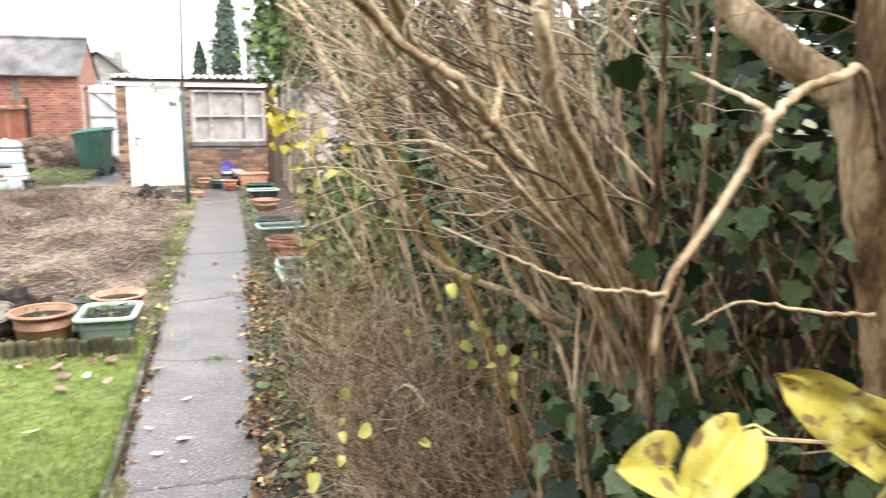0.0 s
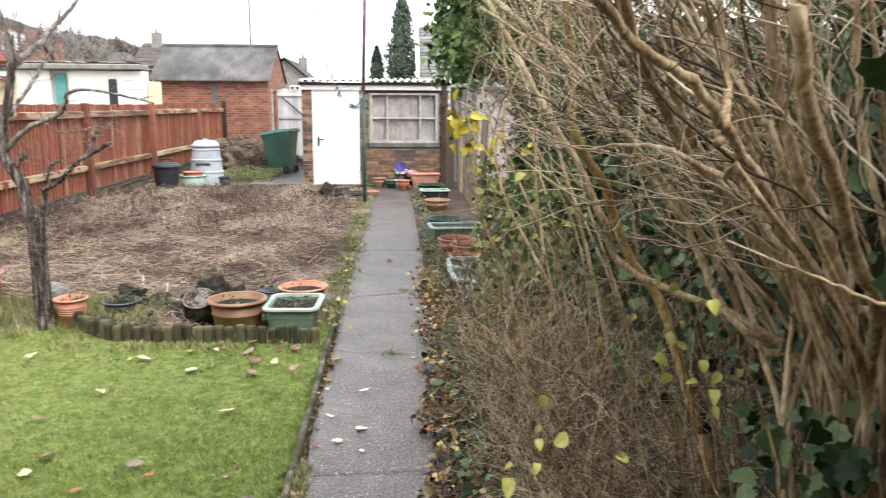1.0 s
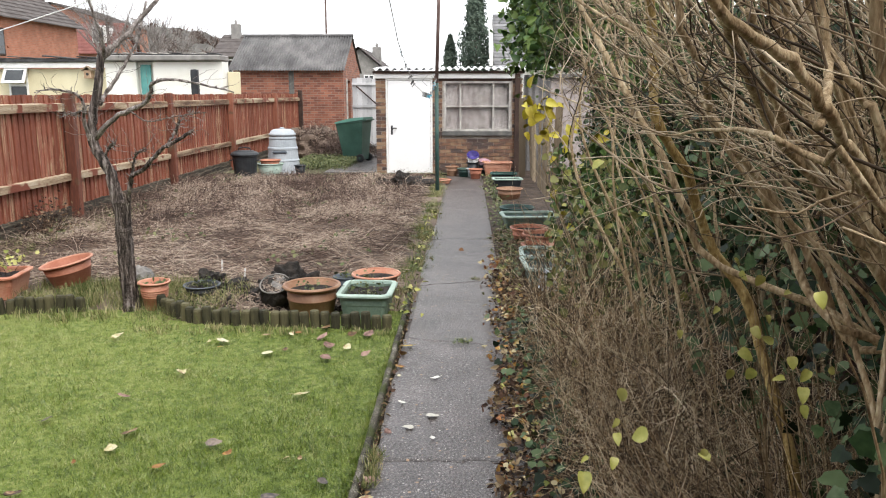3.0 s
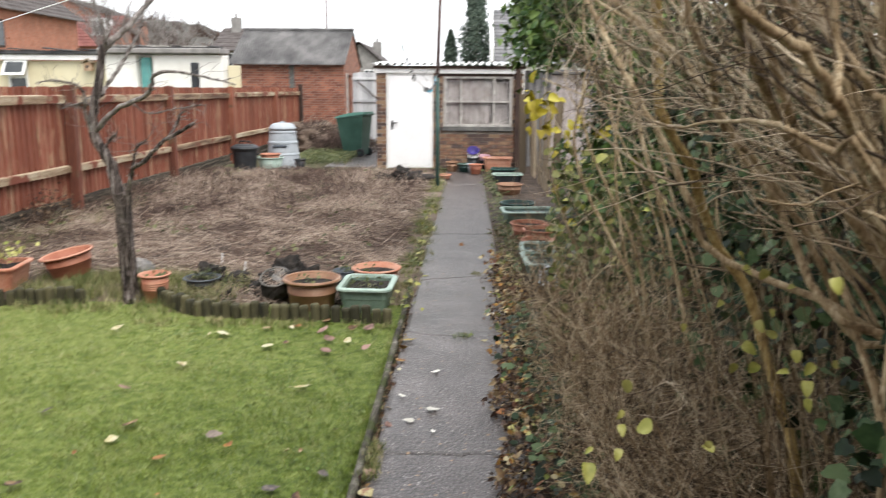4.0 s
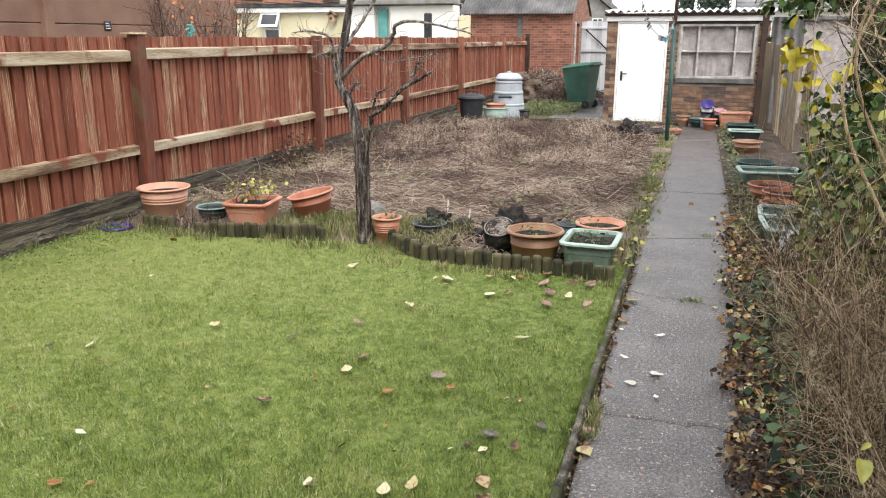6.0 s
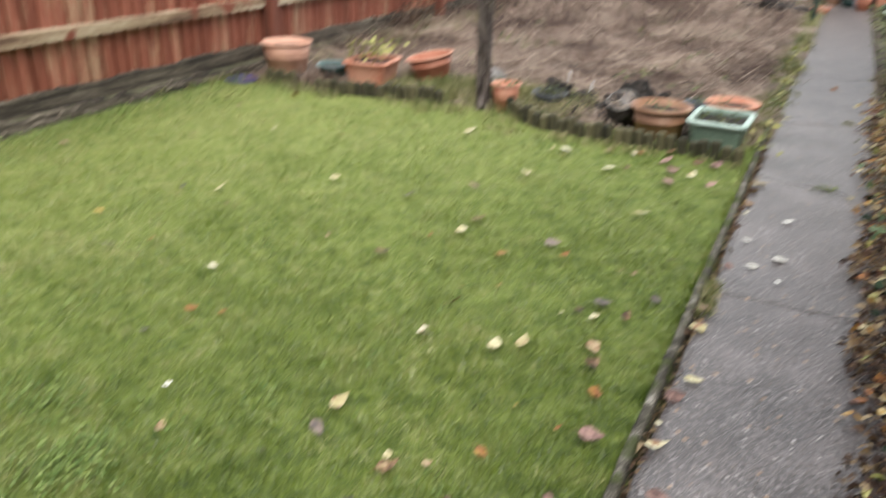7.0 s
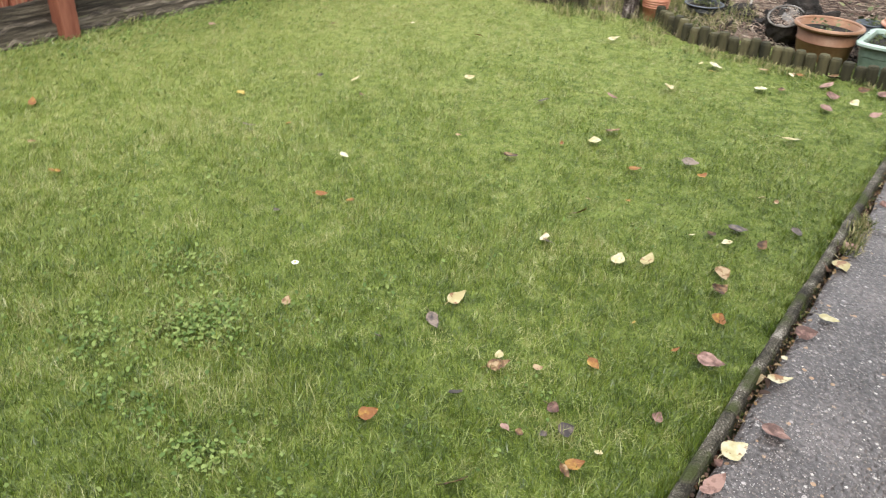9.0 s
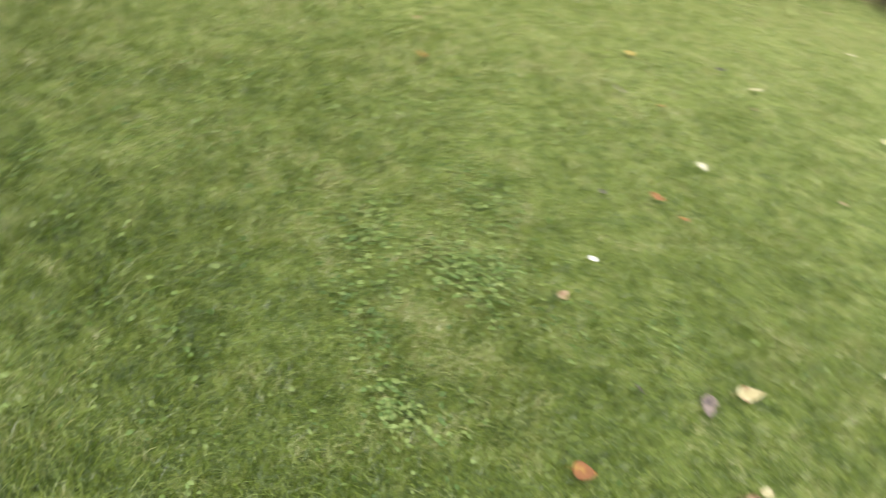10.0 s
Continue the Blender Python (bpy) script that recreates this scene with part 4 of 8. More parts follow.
win = part("window", Geo().box(-13.85, -13.79, 23.97, 24.05, 1.45, 2.42).box(-13.31, -13.25, 23.97, 24.05, 1.45, 2.42).box(-13.79, -13.31, 23.97, 24.05, 1.9, 1.97).box(-13.79, -13.31, 23.97, 24.05, 2.36, 2.42), M_WHITE, ext, "white window with its top light open")
part("pane", Geo().box(-13.79, -13.31, 24.0, 24.01, 1.45, 1.9), M_DARKGLASS, win)
part("top_light", Geo().box(-13.9, -13.82, -0.02, 0.02, -0.52, 0).box(-13.28, -13.2, -0.02, 0.02, -0.52, 0).box(-13.82, -13.28, -0.02, 0.02, -0.08, 0).box(-13.82, -13.28, -0.02, 0.02, -0.52, -0.44).add([(-13.82, 0.001, -0.44), (-13.28, 0.001, -0.44), (-13.28, 0.001, -0.08), (-13.82, 0.001, -0.08)], [(0, 1, 2, 3)]), M_WHITE, win, "open white top-hung light", m=pose(0, 23.93, 2.44, -30, 0, 0))
part("light_pane", Geo().box(-13.82, -13.28, -0.012, -0.004, -0.44, -0.08), M_DARKGLASS, win, m=pose(0, 23.93, 2.44, -30, 0, 0))
white = thing("white_outhouse", "white rendered outhouse with grey flat roof edge", "house", kind="structure")
part("wall", Geo().box(-10.4, -9.5, 23, 23.6, 0, 2.58).box(-9.0, -7.0, 23, 23.6, 0, 2.58).box(-9.5, -9.0, 23.2, 23.6, 0, 2.58), M_WHITEWALL, white)
part("roof", Geo().box(-10.55, -6.98, 22.8, 23.65, 2.6, 2.76, bevel=0.03), M_GREYRENDER, white)
part("flashing", Geo().box(-10.55, -6.98, 22.86, 23.1, 2.765, 2.79, bevel=0.01), M_FELT, white, "dark roof felt")
for k in range(10):
    part("felt_patch", Geo().box(-0.14, 0.14, 0, 0.2, 0, 0.03, bevel=0.008), M_OLDWHITE if k % 3 else M_FELT, white, m=pose(-10.3 + 0.34 * k, 22.85, 2.792, rng.normal(0, 3), rng.normal(0, 4), rng.normal(0, 8)))
part("door", Geo().box(-9.42, -9.12, 23.1, 23.15, 0, 2.5, bevel=0.004), M_TEAL, white, "teal painted door")
part("side_wall", Geo().box(-6.97, -6.62, 23.4, 23.5, 0, 2.3, bevel=0.01), M_CREAMWALL, white)
tagged(part("dark_post", Geo().box(-6.85, -6.68, 19.9, 20.07, 0, 2.27, bevel=0.02), M_BLACKP), "slim dark post standing behind the fence", "post", kind="structure")


def bird_box(x, y, z, s=1.0):
    b = thing("bird_box", "small wooden bird box with pitched roof", "bird box", (x, y, z))
    part("body", Geo().box(-0.13 * s, 0.13 * s, 0, 0.22 * s, -0.18 * s, 0.1 * s, bevel=0.005), M_WOODBOX, b)
    for sgn in (-1, 1):
        part("roof_board", Geo().box(-0.01, 0.24 * s, -0.05, 0.26 * s, -0.012, 0.012), M_PLANK, b, m=pose(0, 0, 0.23 * s, 0, 38, 0) if sgn > 0 else pose(0, 0, 0.23 * s, 0, 38, 180) @ pose(0, -0.21 * s, 0))
    # black disc painted in for the dark of the entrance hole
    part("entrance_dark_disc", Geo().lathe([(0, 0), (0.05 * s, 0), (0.05 * s, 0.01), (0, 0.01)], 12, pose(0, -0.002, -0.03, 90, 0, 0)), M_BLACKP, b)


bird_box(-11.3, 23.75, 2.28, 0.85)
bird_box(-8.235, 7.88, 1.7, 0.5)

brown = thing("block_wall", "brown rendered blockwork wall behind the fence", "wall", kind="structure")
for i in range(5):
    for j in range(5):
        y0 = 2.0 + 2.3 * i
        part("block_panel", Geo().box(-8.5, -8.3, y0 + 0.006, y0 + 2.294, 0.46 * j + 0.005, 0.46 * j + 0.455, bevel=0.008), M_BROWNWALL, brown)
    part("pier", Geo().box(-8.52, -8.22, 2.0 + 2.3 * i - 0.08, 2.0 + 2.3 * i + 0.08, 0, 2.32, bevel=0.01), M_BROWNWALL, brown)
part("backing", Geo().box(-8.46, -8.36, 2.0, 13.5, 0, 2.3), M_MORTAR, brown)
plate = tagged(part("wall_plaque", Geo().box(-8.296, -8.28, 9.97, 10.11, 1.76, 1.89, bevel=0.004), M_DARKGLASS), "small dark blue plaque with white marks", "plaque")
for k in range(3):
    part("mark", Geo().box(-8.279, -8.276, 9.99, 10.09 - 0.02 * k, 1.78 + 0.035 * k, 1.792 + 0.035 * k), M_WHITE, plate)


def house(name, label, x0, x1, y0, y1, eave, ridge, wall, roof, along="y", windows=(), chimney=None, rows=0):
    """A house with a ridge along x or y; windows are (side, a, b, z0, z1)."""
    h = thing(name, label, "house", kind="structure")
    part("wall", Geo().box(x0, x1, y0, y1, -0.1, eave), wall, h)
    o = 0.35
    if along == "y":
        xm = (x0 + x1) / 2
        A = [(x0 - o, y0 - o, eave - 0.15), (xm, y0 - o, ridge), (x1 + o, y0 - o, eave - 0.15)]
        B = [(p[0], y1 + o, p[2]) for p in A]
        gab = [(x0, y0, eave), (x1, y0, eave), (xm, y0, ridge - 0.15), (x0, y1, eave), (x1, y1, eave), (xm, y1, ridge - 0.15)]
    else:
        ym = (y0 + y1) / 2
        A = [(x0 - o, y0 - o, eave - 0.15), (x0 - o, ym, ridge), (x0 - o, y1 + o, eave - 0.15)]
        B = [(x1 + o, p[1], p[2]) for p in A]
        gab = [(x0, y0, eave), (x0, y1, eave), (x0, ym, ridge - 0.15), (x1, y0, eave), (x1, y1, eave), (x1, ym, ridge - 0.15)]
    part("gable", Geo().add(gab, [(0, 1, 2), (5, 4, 3), (0, 2, 5, 3), (2, 1, 4, 5)]), wall, h)
    for s in (0, 1):
        a0, a1, b0, b1 = Vector(A[s]), Vector(A[s + 1]), Vector(B[s]), Vector(B[s + 1])
        low, high = ((a0, a1), (b0, b1)) if s == 0 else ((a1, a0), (b1, b0))
        n = max(6, rows)
        for r in range(n):
            f0, f1 = r / n, min(1.0, (r + 1.15) / n)
            q = [low[0].lerp(low[1], f0) + Vector((0, 0, 0.06)), high[0].lerp(high[1], f0) + Vector((0, 0, 0.06)), high[0].lerp(high[1], f1) + Vector((0, 0, 0.015)), low[0].lerp(low[1], f1) + Vector((0, 0, 0.015))]
            t = [p - Vector((0, 0, 0.05)) for p in q]
            part("tile_course", Geo().add(q + t, [(0, 1, 2, 3), (7, 6, 5, 4), (0, 4, 5, 1), (2, 6, 7, 3), (1, 5, 6, 2), (3, 7, 4, 0)]), roof, h)
    for side, a, b, z0, z1 in windows:
        if side == "x":
            w = part("window", Geo().box(x1 - 0.02, x1 + 0.05, a, b, z0, z1, bevel=0.01), M_WHITE if wall is not M_ORBRICK else M_DARKWOOD, h)
            mid = (a + b) / 2
            for p, q in ((a + 0.08, mid - 0.04), (mid + 0.04, b - 0.08)):
                part("pane", Geo().box(x1 + 0.052, x1 + 0.058, p, q, z0 + 0.08, z1 - 0.08), M_DARKGLASS, w)
        else:
            w = part("window", Geo().box(a, b, y0 - 0.05, y0 + 0.02, z0, z1, bevel=0.01), M_WHITE, h)
            mid = (a + b) / 2
            for p, q in ((a + 0.08, mid - 0.04), (mid + 0.04, b - 0.08)):
                part("pane", Geo().box(p, q, y0 - 0.058, y0 - 0.052, z0 + 0.08, z1 - 0.08), M_DARKGLASS, w)
    if chimney:
        cx, cy, cz = chimney
        part("chimney", Geo().box(cx - 0.35, cx + 0.35, cy - 0.3, cy + 0.3, eave, cz, bevel=0.03).lathe([(0, cz), (0.12, cz), (0.1, cz + 0.3), (0, cz + 0.3)], 10, Matrix.Translation((cx, cy, 0))), M_GREYRENDER, h)
    return h


house("orange_brick_house", "orange-brick house with dark tiled roof and brown window", -29, -19.5, 28, 40, 4.95, 8.4, M_ORBRICK, M_ROOFDARK, "y", [("x", 31.2, 33.6, 3.25, 4.4), ("x", 37.0, 38.2, 1.2, 2.4)], rows=18)
house("red_roofed_house", "red tiled house with white windows", -36, -27.2, 60, 66, 4.75, 7.1, M_ORBRICK, M_ROOFRED, "x", [("y", -30.6, -29.4, 3.6, 4.6)], rows=10)
dorm = thing("dormer_window", "white dormer window on a red roof", "window", kind="structure")
part("frame", Geo().box(-28.4, -27.4, 60.4, 62.0, 5.45, 6.75, bevel=0.03), M_WHITE, dorm)
for x in (-28.28, -27.86):
    part("pane", Geo().box(x, x + 0.36, 60.37, 60.395, 5.5, 6.5), M_DARKGLASS, dorm)
house("grey_house", "grey rendered house with a chimney stack", -18.9, -12.5, 60, 67, 4.5, 6.25, M_GREYRENDER, M_ROOFDARK, "x", [("y", -18.4, -17.6, 3.2, 4.2), ("y", -15.6, -14.6, 3.2, 4.2)], (-18.1, 63.0, 7.0))
house("dark_roofed_house", "brick house with a broad dark tiled roof", -41.3, -31.2, 70, 78, 7.8, 9.5, M_ORBRICK, M_ROOFDARK, "y", rows=12)
house("far_grey_house", "distant grey terraced house with small windows", -10.5, -6.2, 62, 70, 3.3, 5.2, M_GREYRENDER, M_ROOFDARK, "y", [("y", -9.6, -8.8, 2.2, 3.1), ("y", -8.0, -7.2, 2.2, 3.1)], (-7.4, 66, 5.4), rows=8)
house("white_gabled_house", "white house with grey slate roof and white bargeboards", 1.7, 9.0, 40, 46, 3.0, 5.75, M_WHITEWALL, M_SLATE, "x", rows=16)
tagged(part("bargeboard", Geo().add([(1.12, 39.6, 3.0), (1.3, 39.6, 3.0), (1.3, 43, 5.9), (1.12, 43, 5.9), (1.12, 39.6, 3.7), (1.3, 39.6, 3.7), (1.3, 43, 6.1), (1.12, 43, 6.1)], [(0, 1, 2, 3), (7, 6, 5, 4), (0, 4, 5, 1), (1, 5, 6, 2), (2, 6, 7, 3), (3, 7, 4, 0)]), M_WHITE), "white bargeboard on a house gable", "bargeboard", kind="structure")
tagged(part("aerial_mast", Geo().tube([(-6.96, 40, 0), (-6.96, 40, 7.2)], 0.045, 6), M_METAL), "thin grey mast behind the garage", "mast", kind="structure")

# wooded hill in the distance
vs, fs = [], []
NX, NY = 260, 24
for j in range(NY + 1):
    for i in range(NX + 1):
        x, yy = -170 + 340 * i / NX, 95 + 90 * j / NY
        hgt = 0.4 + 4.4 * math.exp(-((x + 55) / 9) ** 2) + 8.4 * math.exp(-((x + 50) / 38) ** 2) + 3 * math.exp(-((x + 110) / 40) ** 2) + 1.5 * math.exp(-((x - 60) / 50) ** 2)
        f = min(1.0, j / 13)
        vs.append((x, yy, hgt * math.sin(f * math.pi / 2) + (1.2 * noise.noise(Vector((x * 0.35, yy * 0.35, 0))) + 1.3 * noise.noise(Vector((x * 1.1, yy * 1.1, 3)))) * min(1, j) - 0.3))
fs = [(j * (NX + 1) + i, j * (NX + 1) + i + 1, (j + 1) * (NX + 1) + i + 1, (j + 1) * (NX + 1) + i) for j in range(NY) for i in range(NX)]
tagged(part("backdrop", Geo().add(vs, fs), M_HILL, smooth=False), "distant wooded hillside in winter", "hill", kind="structure")
HILL = [p for p in vs if -95 < p[0] < 0 and p[1] < 150]

# unseen house, added to close the garden and block sky over the near lawn
unseen_home = thing("unseen_house", "unseen brick house added behind the lawn to dim the near garden", "house", kind="structure")
part("wall", Geo().box(-9, 9, -3.7, -3.4, -0.1, 5.2), M_GARBRICK, unseen_home)
part("roof", Geo().add([(-9.2, -3.1, 5.1), (9.2, -3.1, 5.1), (9.2, -7.8, 7.9), (-9.2, -7.8, 7.9), (-9.2, -3.1, 5.0), (9.2, -3.1, 5.0), (9.2, -7.8, 7.8), (-9.2, -7.8, 7.8)], [(0, 1, 2, 3), (7, 6, 5, 4), (0, 4, 5, 1), (1, 5, 6, 2), (2, 6, 7, 3), (3, 7, 4, 0)]), M_ROOFDARK, unseen_home)

# ---- pots, troughs, bins ----
def soil_disc(r, z, squash=1.0):
    g = Geo()
    vs, fs = [(0, 0, z + 0.01)], []
    for ring in (0.5, 1.0):
        for k in range(16):
            w = 2 * math.pi * k / 16
            vs.append((r * ring * math.cos(w), squash * r * ring * math.sin(w), z + rng.uniform(-0.012, 0.015) * (ring < 1) - 0.004))
    for k in range(16):
        j = (k + 1) % 16
        fs += [(0, 1 + k, 1 + j), (1 + k, 17 + k, 17 + j, 1 + j)]
    return g.add(vs, fs)


def sprouts(parent, n, r, z, h, mat=None, name="seedlings", depth=None):
    """A few weeds in a pot."""
    ps, rs = [], []
    for _ in range(n):
        x, y = rng.uniform(-r, r), rng.uniform(-(depth or r), depth or r)
        hh, dx, dy = h * rng.uniform(0.5, 1.2), rng.normal(0, 0.4), rng.normal(0, 0.4)
        ps.append([(x + dx * hh * f * f, y + dy * hh * f * f, z + hh * f) for f in (0, 0.5, 1)])
        rs.append([0.003, 0.003, 0.0008])
    v, f = strands(ps, rs, 3)
    tips = np.array([p[2] for p in ps])
    k = 3
    lp = np.repeat(tips, k, 0) + rng.normal(0, 0.02, (n * k, 3))
    v2, f2 = scatter_leaves(OVAL[0], OVAL[1], lp, rng.uniform(0.02, 0.045, n * k), rng.normal(0, 0.6, (n * k, 3)) + [0, 0, 1], rng.uniform(0, 6.28, n * k))
    tagged(part(name, array_mesh(name, v, f, mat or M_WEED), None, parent), kind="stuff")
    tagged(part("leaves", array_mesh("leaves", v2, f2, mat or M_WEED), None, parent), kind="stuff")


# leaf shapes: points (x across, y along, z lift) and faces
OVAL = ([(0, 0, 0), (0.28, 0.3, 0.06), (0.3, 0.6, 0.05), (0, 1, -0.06), (-0.3, 0.6, 0.05), (-0.28, 0.3, 0.06), (0, 0.45, -0.03)],
        [(0, 1, 6), (1, 2, 6), (2, 3, 6), (3, 4, 6), (4, 5, 6), (5, 0, 6)])
HEART = ([(0, 0.04, 0), (0.27, -0.05, 0.11), (0.41, 0.22, 0.2), (0.35, 0.55, 0.15), (0.16, 0.85, -0.02), (0, 1.05, -0.2), (-0.16, 0.85, -0.02), (-0.33, 0.55, 0.1), (-0.4, 0.22, 0.15), (-0.27, -0.05, 0.08), (0, 0.45, -0.02)],
         [(0, 1, 10), (1, 2, 10), (2, 3, 10), (3, 4, 10), (4, 5, 10), (5, 6, 10), (6, 7, 10), (7, 8, 10), (8, 9, 10), (9, 0, 10)])
IVYLEAF = ([(0, 0, 0), (0.28, -0.12, 0.03), (0.55, 0.1, -0.04), (0.43, 0.3, 0.03), (0.44, 0.6, -0.03), (0.27, 0.68, 0.03), (0, 1.0, -0.06), (-0.27, 0.68, 0.03), (-0.44, 0.6, -0.03), (-0.43, 0.3, 0.03), (-0.55, 0.1, -0.04), (-0.28, -0.12, 0.03), (0, 0.35, 0.0)],
           [(i, i + 1, 12) for i in range(11)] + [(11, 0, 12)])
STRAP = ([(0, 0, 0), (0.1, 0.25, 0.05), (0.13, 0.55, 0.05), (0.08, 0.82, -0.04), (0, 1.05, -0.16), (-0.08, 0.82, -0.04), (-0.13, 0.55, 0.05), (-0.1, 0.25, 0.05), (0, 0.3, 0.0), (0, 0.7, -0.03)],
         [(0, 1, 8), (1, 2, 9), (1, 9, 8), (2, 3, 9), (3, 4, 9), (4, 5, 9), (5, 6, 9), (6, 7, 8), (6, 8, 9), (7, 0, 8)])


def ovate(wide, fold, curl, n=7):
    """A rounded, pointed leaf with a crease and a drooping tip."""
    vs, fs = [], []
    for i in range(n + 1):
        f = i / n
        w = wide * max(0.015, math.sin(math.pi * (0.04 + 0.96 * f) ** 0.78)) ** 0.75
        vs += [(-w, f - 0.1 * (1 - f) * (w > 0.2), fold * w - curl * f * f), (0, f, -curl * f * f), (w, f - 0.1 * (1 - f) * (w > 0.2), 0.8 * fold * w - curl * f * f)]
    for i in range(n):
        for k in (0, 1):
            a = 3 * i + k
            fs += [(a, a + 1, a + 4), (a, a + 4, a + 3)]
    return vs, fs


LEAF_KINDS = (ovate(0.42, 0.25, 0.15), ovate(0.36, 0.55, 0.3), ovate(0.45, 0.12, -0.12), ovate(0.28, 0.8, 0.25))
POT_SIDES = 44


def round_pot(at, rt, rb, h, mat, label, rings=2, soil=True, tilt=(0, 0), plants=0, lip=0.02, rim_mat=None, group="", squash=1.0, soil_mat=None, turn=0):
    """A thin-walled pot with raised bands, a rolled rim and its soil sunk below the rim."""
    p = thing("plant_pot", label, "plant pot", at, group, turn=turn, tilt=tilt)
    roll = max(0.007, 0.55 * lip)
    top = h - 2 * roll
    prof = [(0, 0.0), (rb - 0.004, 0.0), (rb, 0.004)]
    for k in range(rings):
        f = 0.45 + 0.4 * (k + 1) / (rings + 1)
        r = rb + (rt - rb) * f
        prof += [(r - 0.001, top * f - 0.006), (r + 0.004, top * f - 0.003), (r + 0.004, top * f + 0.003), (r - 0.001, top * f + 0.006)]
    prof += [(rt, top + roll), (rt - 0.008, top + roll), (rt - 0.014, top * 0.8), (rt - 0.02, top * 0.79), (rb - 0.006, 0.02), (0, 0.02)]
    part("pot_body", Geo().lathe(prof, POT_SIDES, squash=squash), mat, p, smooth=True)
    c = rt + lip - roll
    ring = [(c + roll * math.cos(2 * math.pi * k / 8), h - roll + roll * math.sin(2 * math.pi * k / 8)) for k in range(9)]
    part("rim", Geo().lathe(ring, POT_SIDES, squash=squash), rim_mat or mat, p, smooth=True)
    if soil:
        part("soil", soil_disc(rt - 0.013, h - 0.2 * min(h, 0.3), squash), soil_mat or M_SOIL, p)
    if plants:
        sprouts(p, plants, (rt - 0.06) * 0.75, h - 0.21 * min(h, 0.3), 0.045)
    return p


def trough(at, w, d, h, mat, rim_mat, label, turn=0, soil=True, plants=0, tilt=(0, 0), soil_mat=None, group=""):
    p = thing("planter_trough", label, "planter", at, group, turn=turn, tilt=tilt)
    k, t = 0.86, 0.012
    bm = bmesh.new()
    ro = [(w * k / 2, d * k / 2, 0), (w * 0.95 / 2, d * 0.95 / 2, h * 0.55), (w * 0.97 / 2, d * 0.97 / 2, h * 0.57), (w / 2, d / 2, h * 0.9), (w / 2 - t, d / 2 - t, h * 0.9), (w * k / 2 - t, d * k / 2 - t, t)]
    rings = []
    for a, b, z in ro:
        c = min(0.035, a * 0.3)
        loop = []
        for sx, sy in ((1, 1), (-1, 1), (-1, -1), (1, -1)):
            for f in ((1, 0), (0.7, 0.7), (0, 1)) if sx * sy > 0 else ((0, 1), (0.7, 0.7), (1, 0)):
                loop.append(bm.verts.new((sx * (a - c + c * f[0]), sy * (b - c + c * f[1]), z)))
        rings.append(loop)
    for ra, rb_ in zip(rings, rings[1:]):
        for i in range(12):
            bm.faces.new((ra[i], ra[(i + 1) % 12], rb_[(i + 1) % 12], rb_[i]))
    bm.faces.new(rings[0][::-1])
    bm.faces.new(rings[-1])
    part("trough_body", Geo().bm(bm), mat, p)
    g = Geo()
    e = 0.028
    bm = bmesh.new()
    prof = [(0.0, h * 0.88), (e, h * 0.9), (e, h * 0.97), (e * 0.6, h), (-e * 0.4, h), (-e * 0.6, h * 0.88)]
    rings = []
    for o, z in prof:
        a, b, c = w / 2 + o, d / 2 + o, 0.04 + max(0, o)
        loop = []
        for sx, sy in ((1, 1), (-1, 1), (-1, -1), (1, -1)):
            for f in ((1, 0), (0.7, 0.7), (0, 1)) if sx * sy > 0 else ((0, 1), (0.7, 0.7), (1, 0)):
                loop.append(bm.verts.new((sx * (a - c + c * f[0]), sy * (b - c + c * f[1]), z)))
        rings.append(loop)
    for ra, rb_ in zip(rings, rings[1:] + rings[:1]):
        for i in range(12):
            bm.faces.new((ra[i], ra[(i + 1) % 12], rb_[(i + 1) % 12], rb_[i]))
    part("rim", Geo().bm(bm), rim_mat, p)
    if soil:
        nx, ny = 8, 6
        vs = [(-w / 2 * 0.9 + w * 0.9 * i / nx, -d / 2 * 0.9 + d * 0.9 * j / ny, h * 0.78 + rng.uniform(-0.01, 0.014)) for j in range(ny + 1) for i in range(nx + 1)]
        part("soil", Geo().add(vs, [(j * (nx + 1) + i, j * (nx + 1) + i + 1, (j + 1) * (nx + 1) + i + 1, (j + 1) * (nx + 1) + i) for j in range(ny) for i in range(nx)]), soil_mat or M_SOIL, p)
    if plants:
        sprouts(p, plants, w * 0.38, h * 0.76, 0.05, depth=d * 0.38)
    return p


G1, G2 = "pots along the bed edge", "pots along the path border"
round_pot((-4.78, 6.42, 0.03), 0.224, 0.175, 0.28, M_PALEPINK, "large faded pink ribbed plastic plant pot with soil", 3, group=G1)
round_pot((-4.36, 6.57, 0.0), 0.142, 0.11, 0.12, M_DKGREEN, "shallow pot with grey-blue rim among grass", 1, lip=0.016, rim_mat=M_TEALRIM, group=G1)
yellow_trough = trough((-3.94, 6.6, 0.0), 0.39, 0.44, 0.2, M_TERRA, M_TERRA, "terracotta plastic trough with yellowing plant", 8, group=G1)
sprouts(yellow_trough, 14, 0.16, 0.13, 0.2, M_DARKSTALK, "plant_stems", 0.16)
round_pot((-3.42, 6.84, 0.05), 0.205, 0.15, 0.21, M_TERRA, "tilted empty terracotta bowl in long grass", 1, False, (4, -11), group=G1)
round_pot((-2.47, 6.29, -0.03), 0.112, 0.082, 0.24, M_TERRA, "small terracotta pot with seedlings beside the tree", 4, plants=8, lip=0.016, group=G1)
round_pot((-2.2, 6.62, -0.02), 0.143, 0.105, 0.125, M_BLACKP, "black plastic pot with weeds and a dark grey rim", 1, plants=14, lip=0.012, rim_mat=M_SLATEP, group=G1)
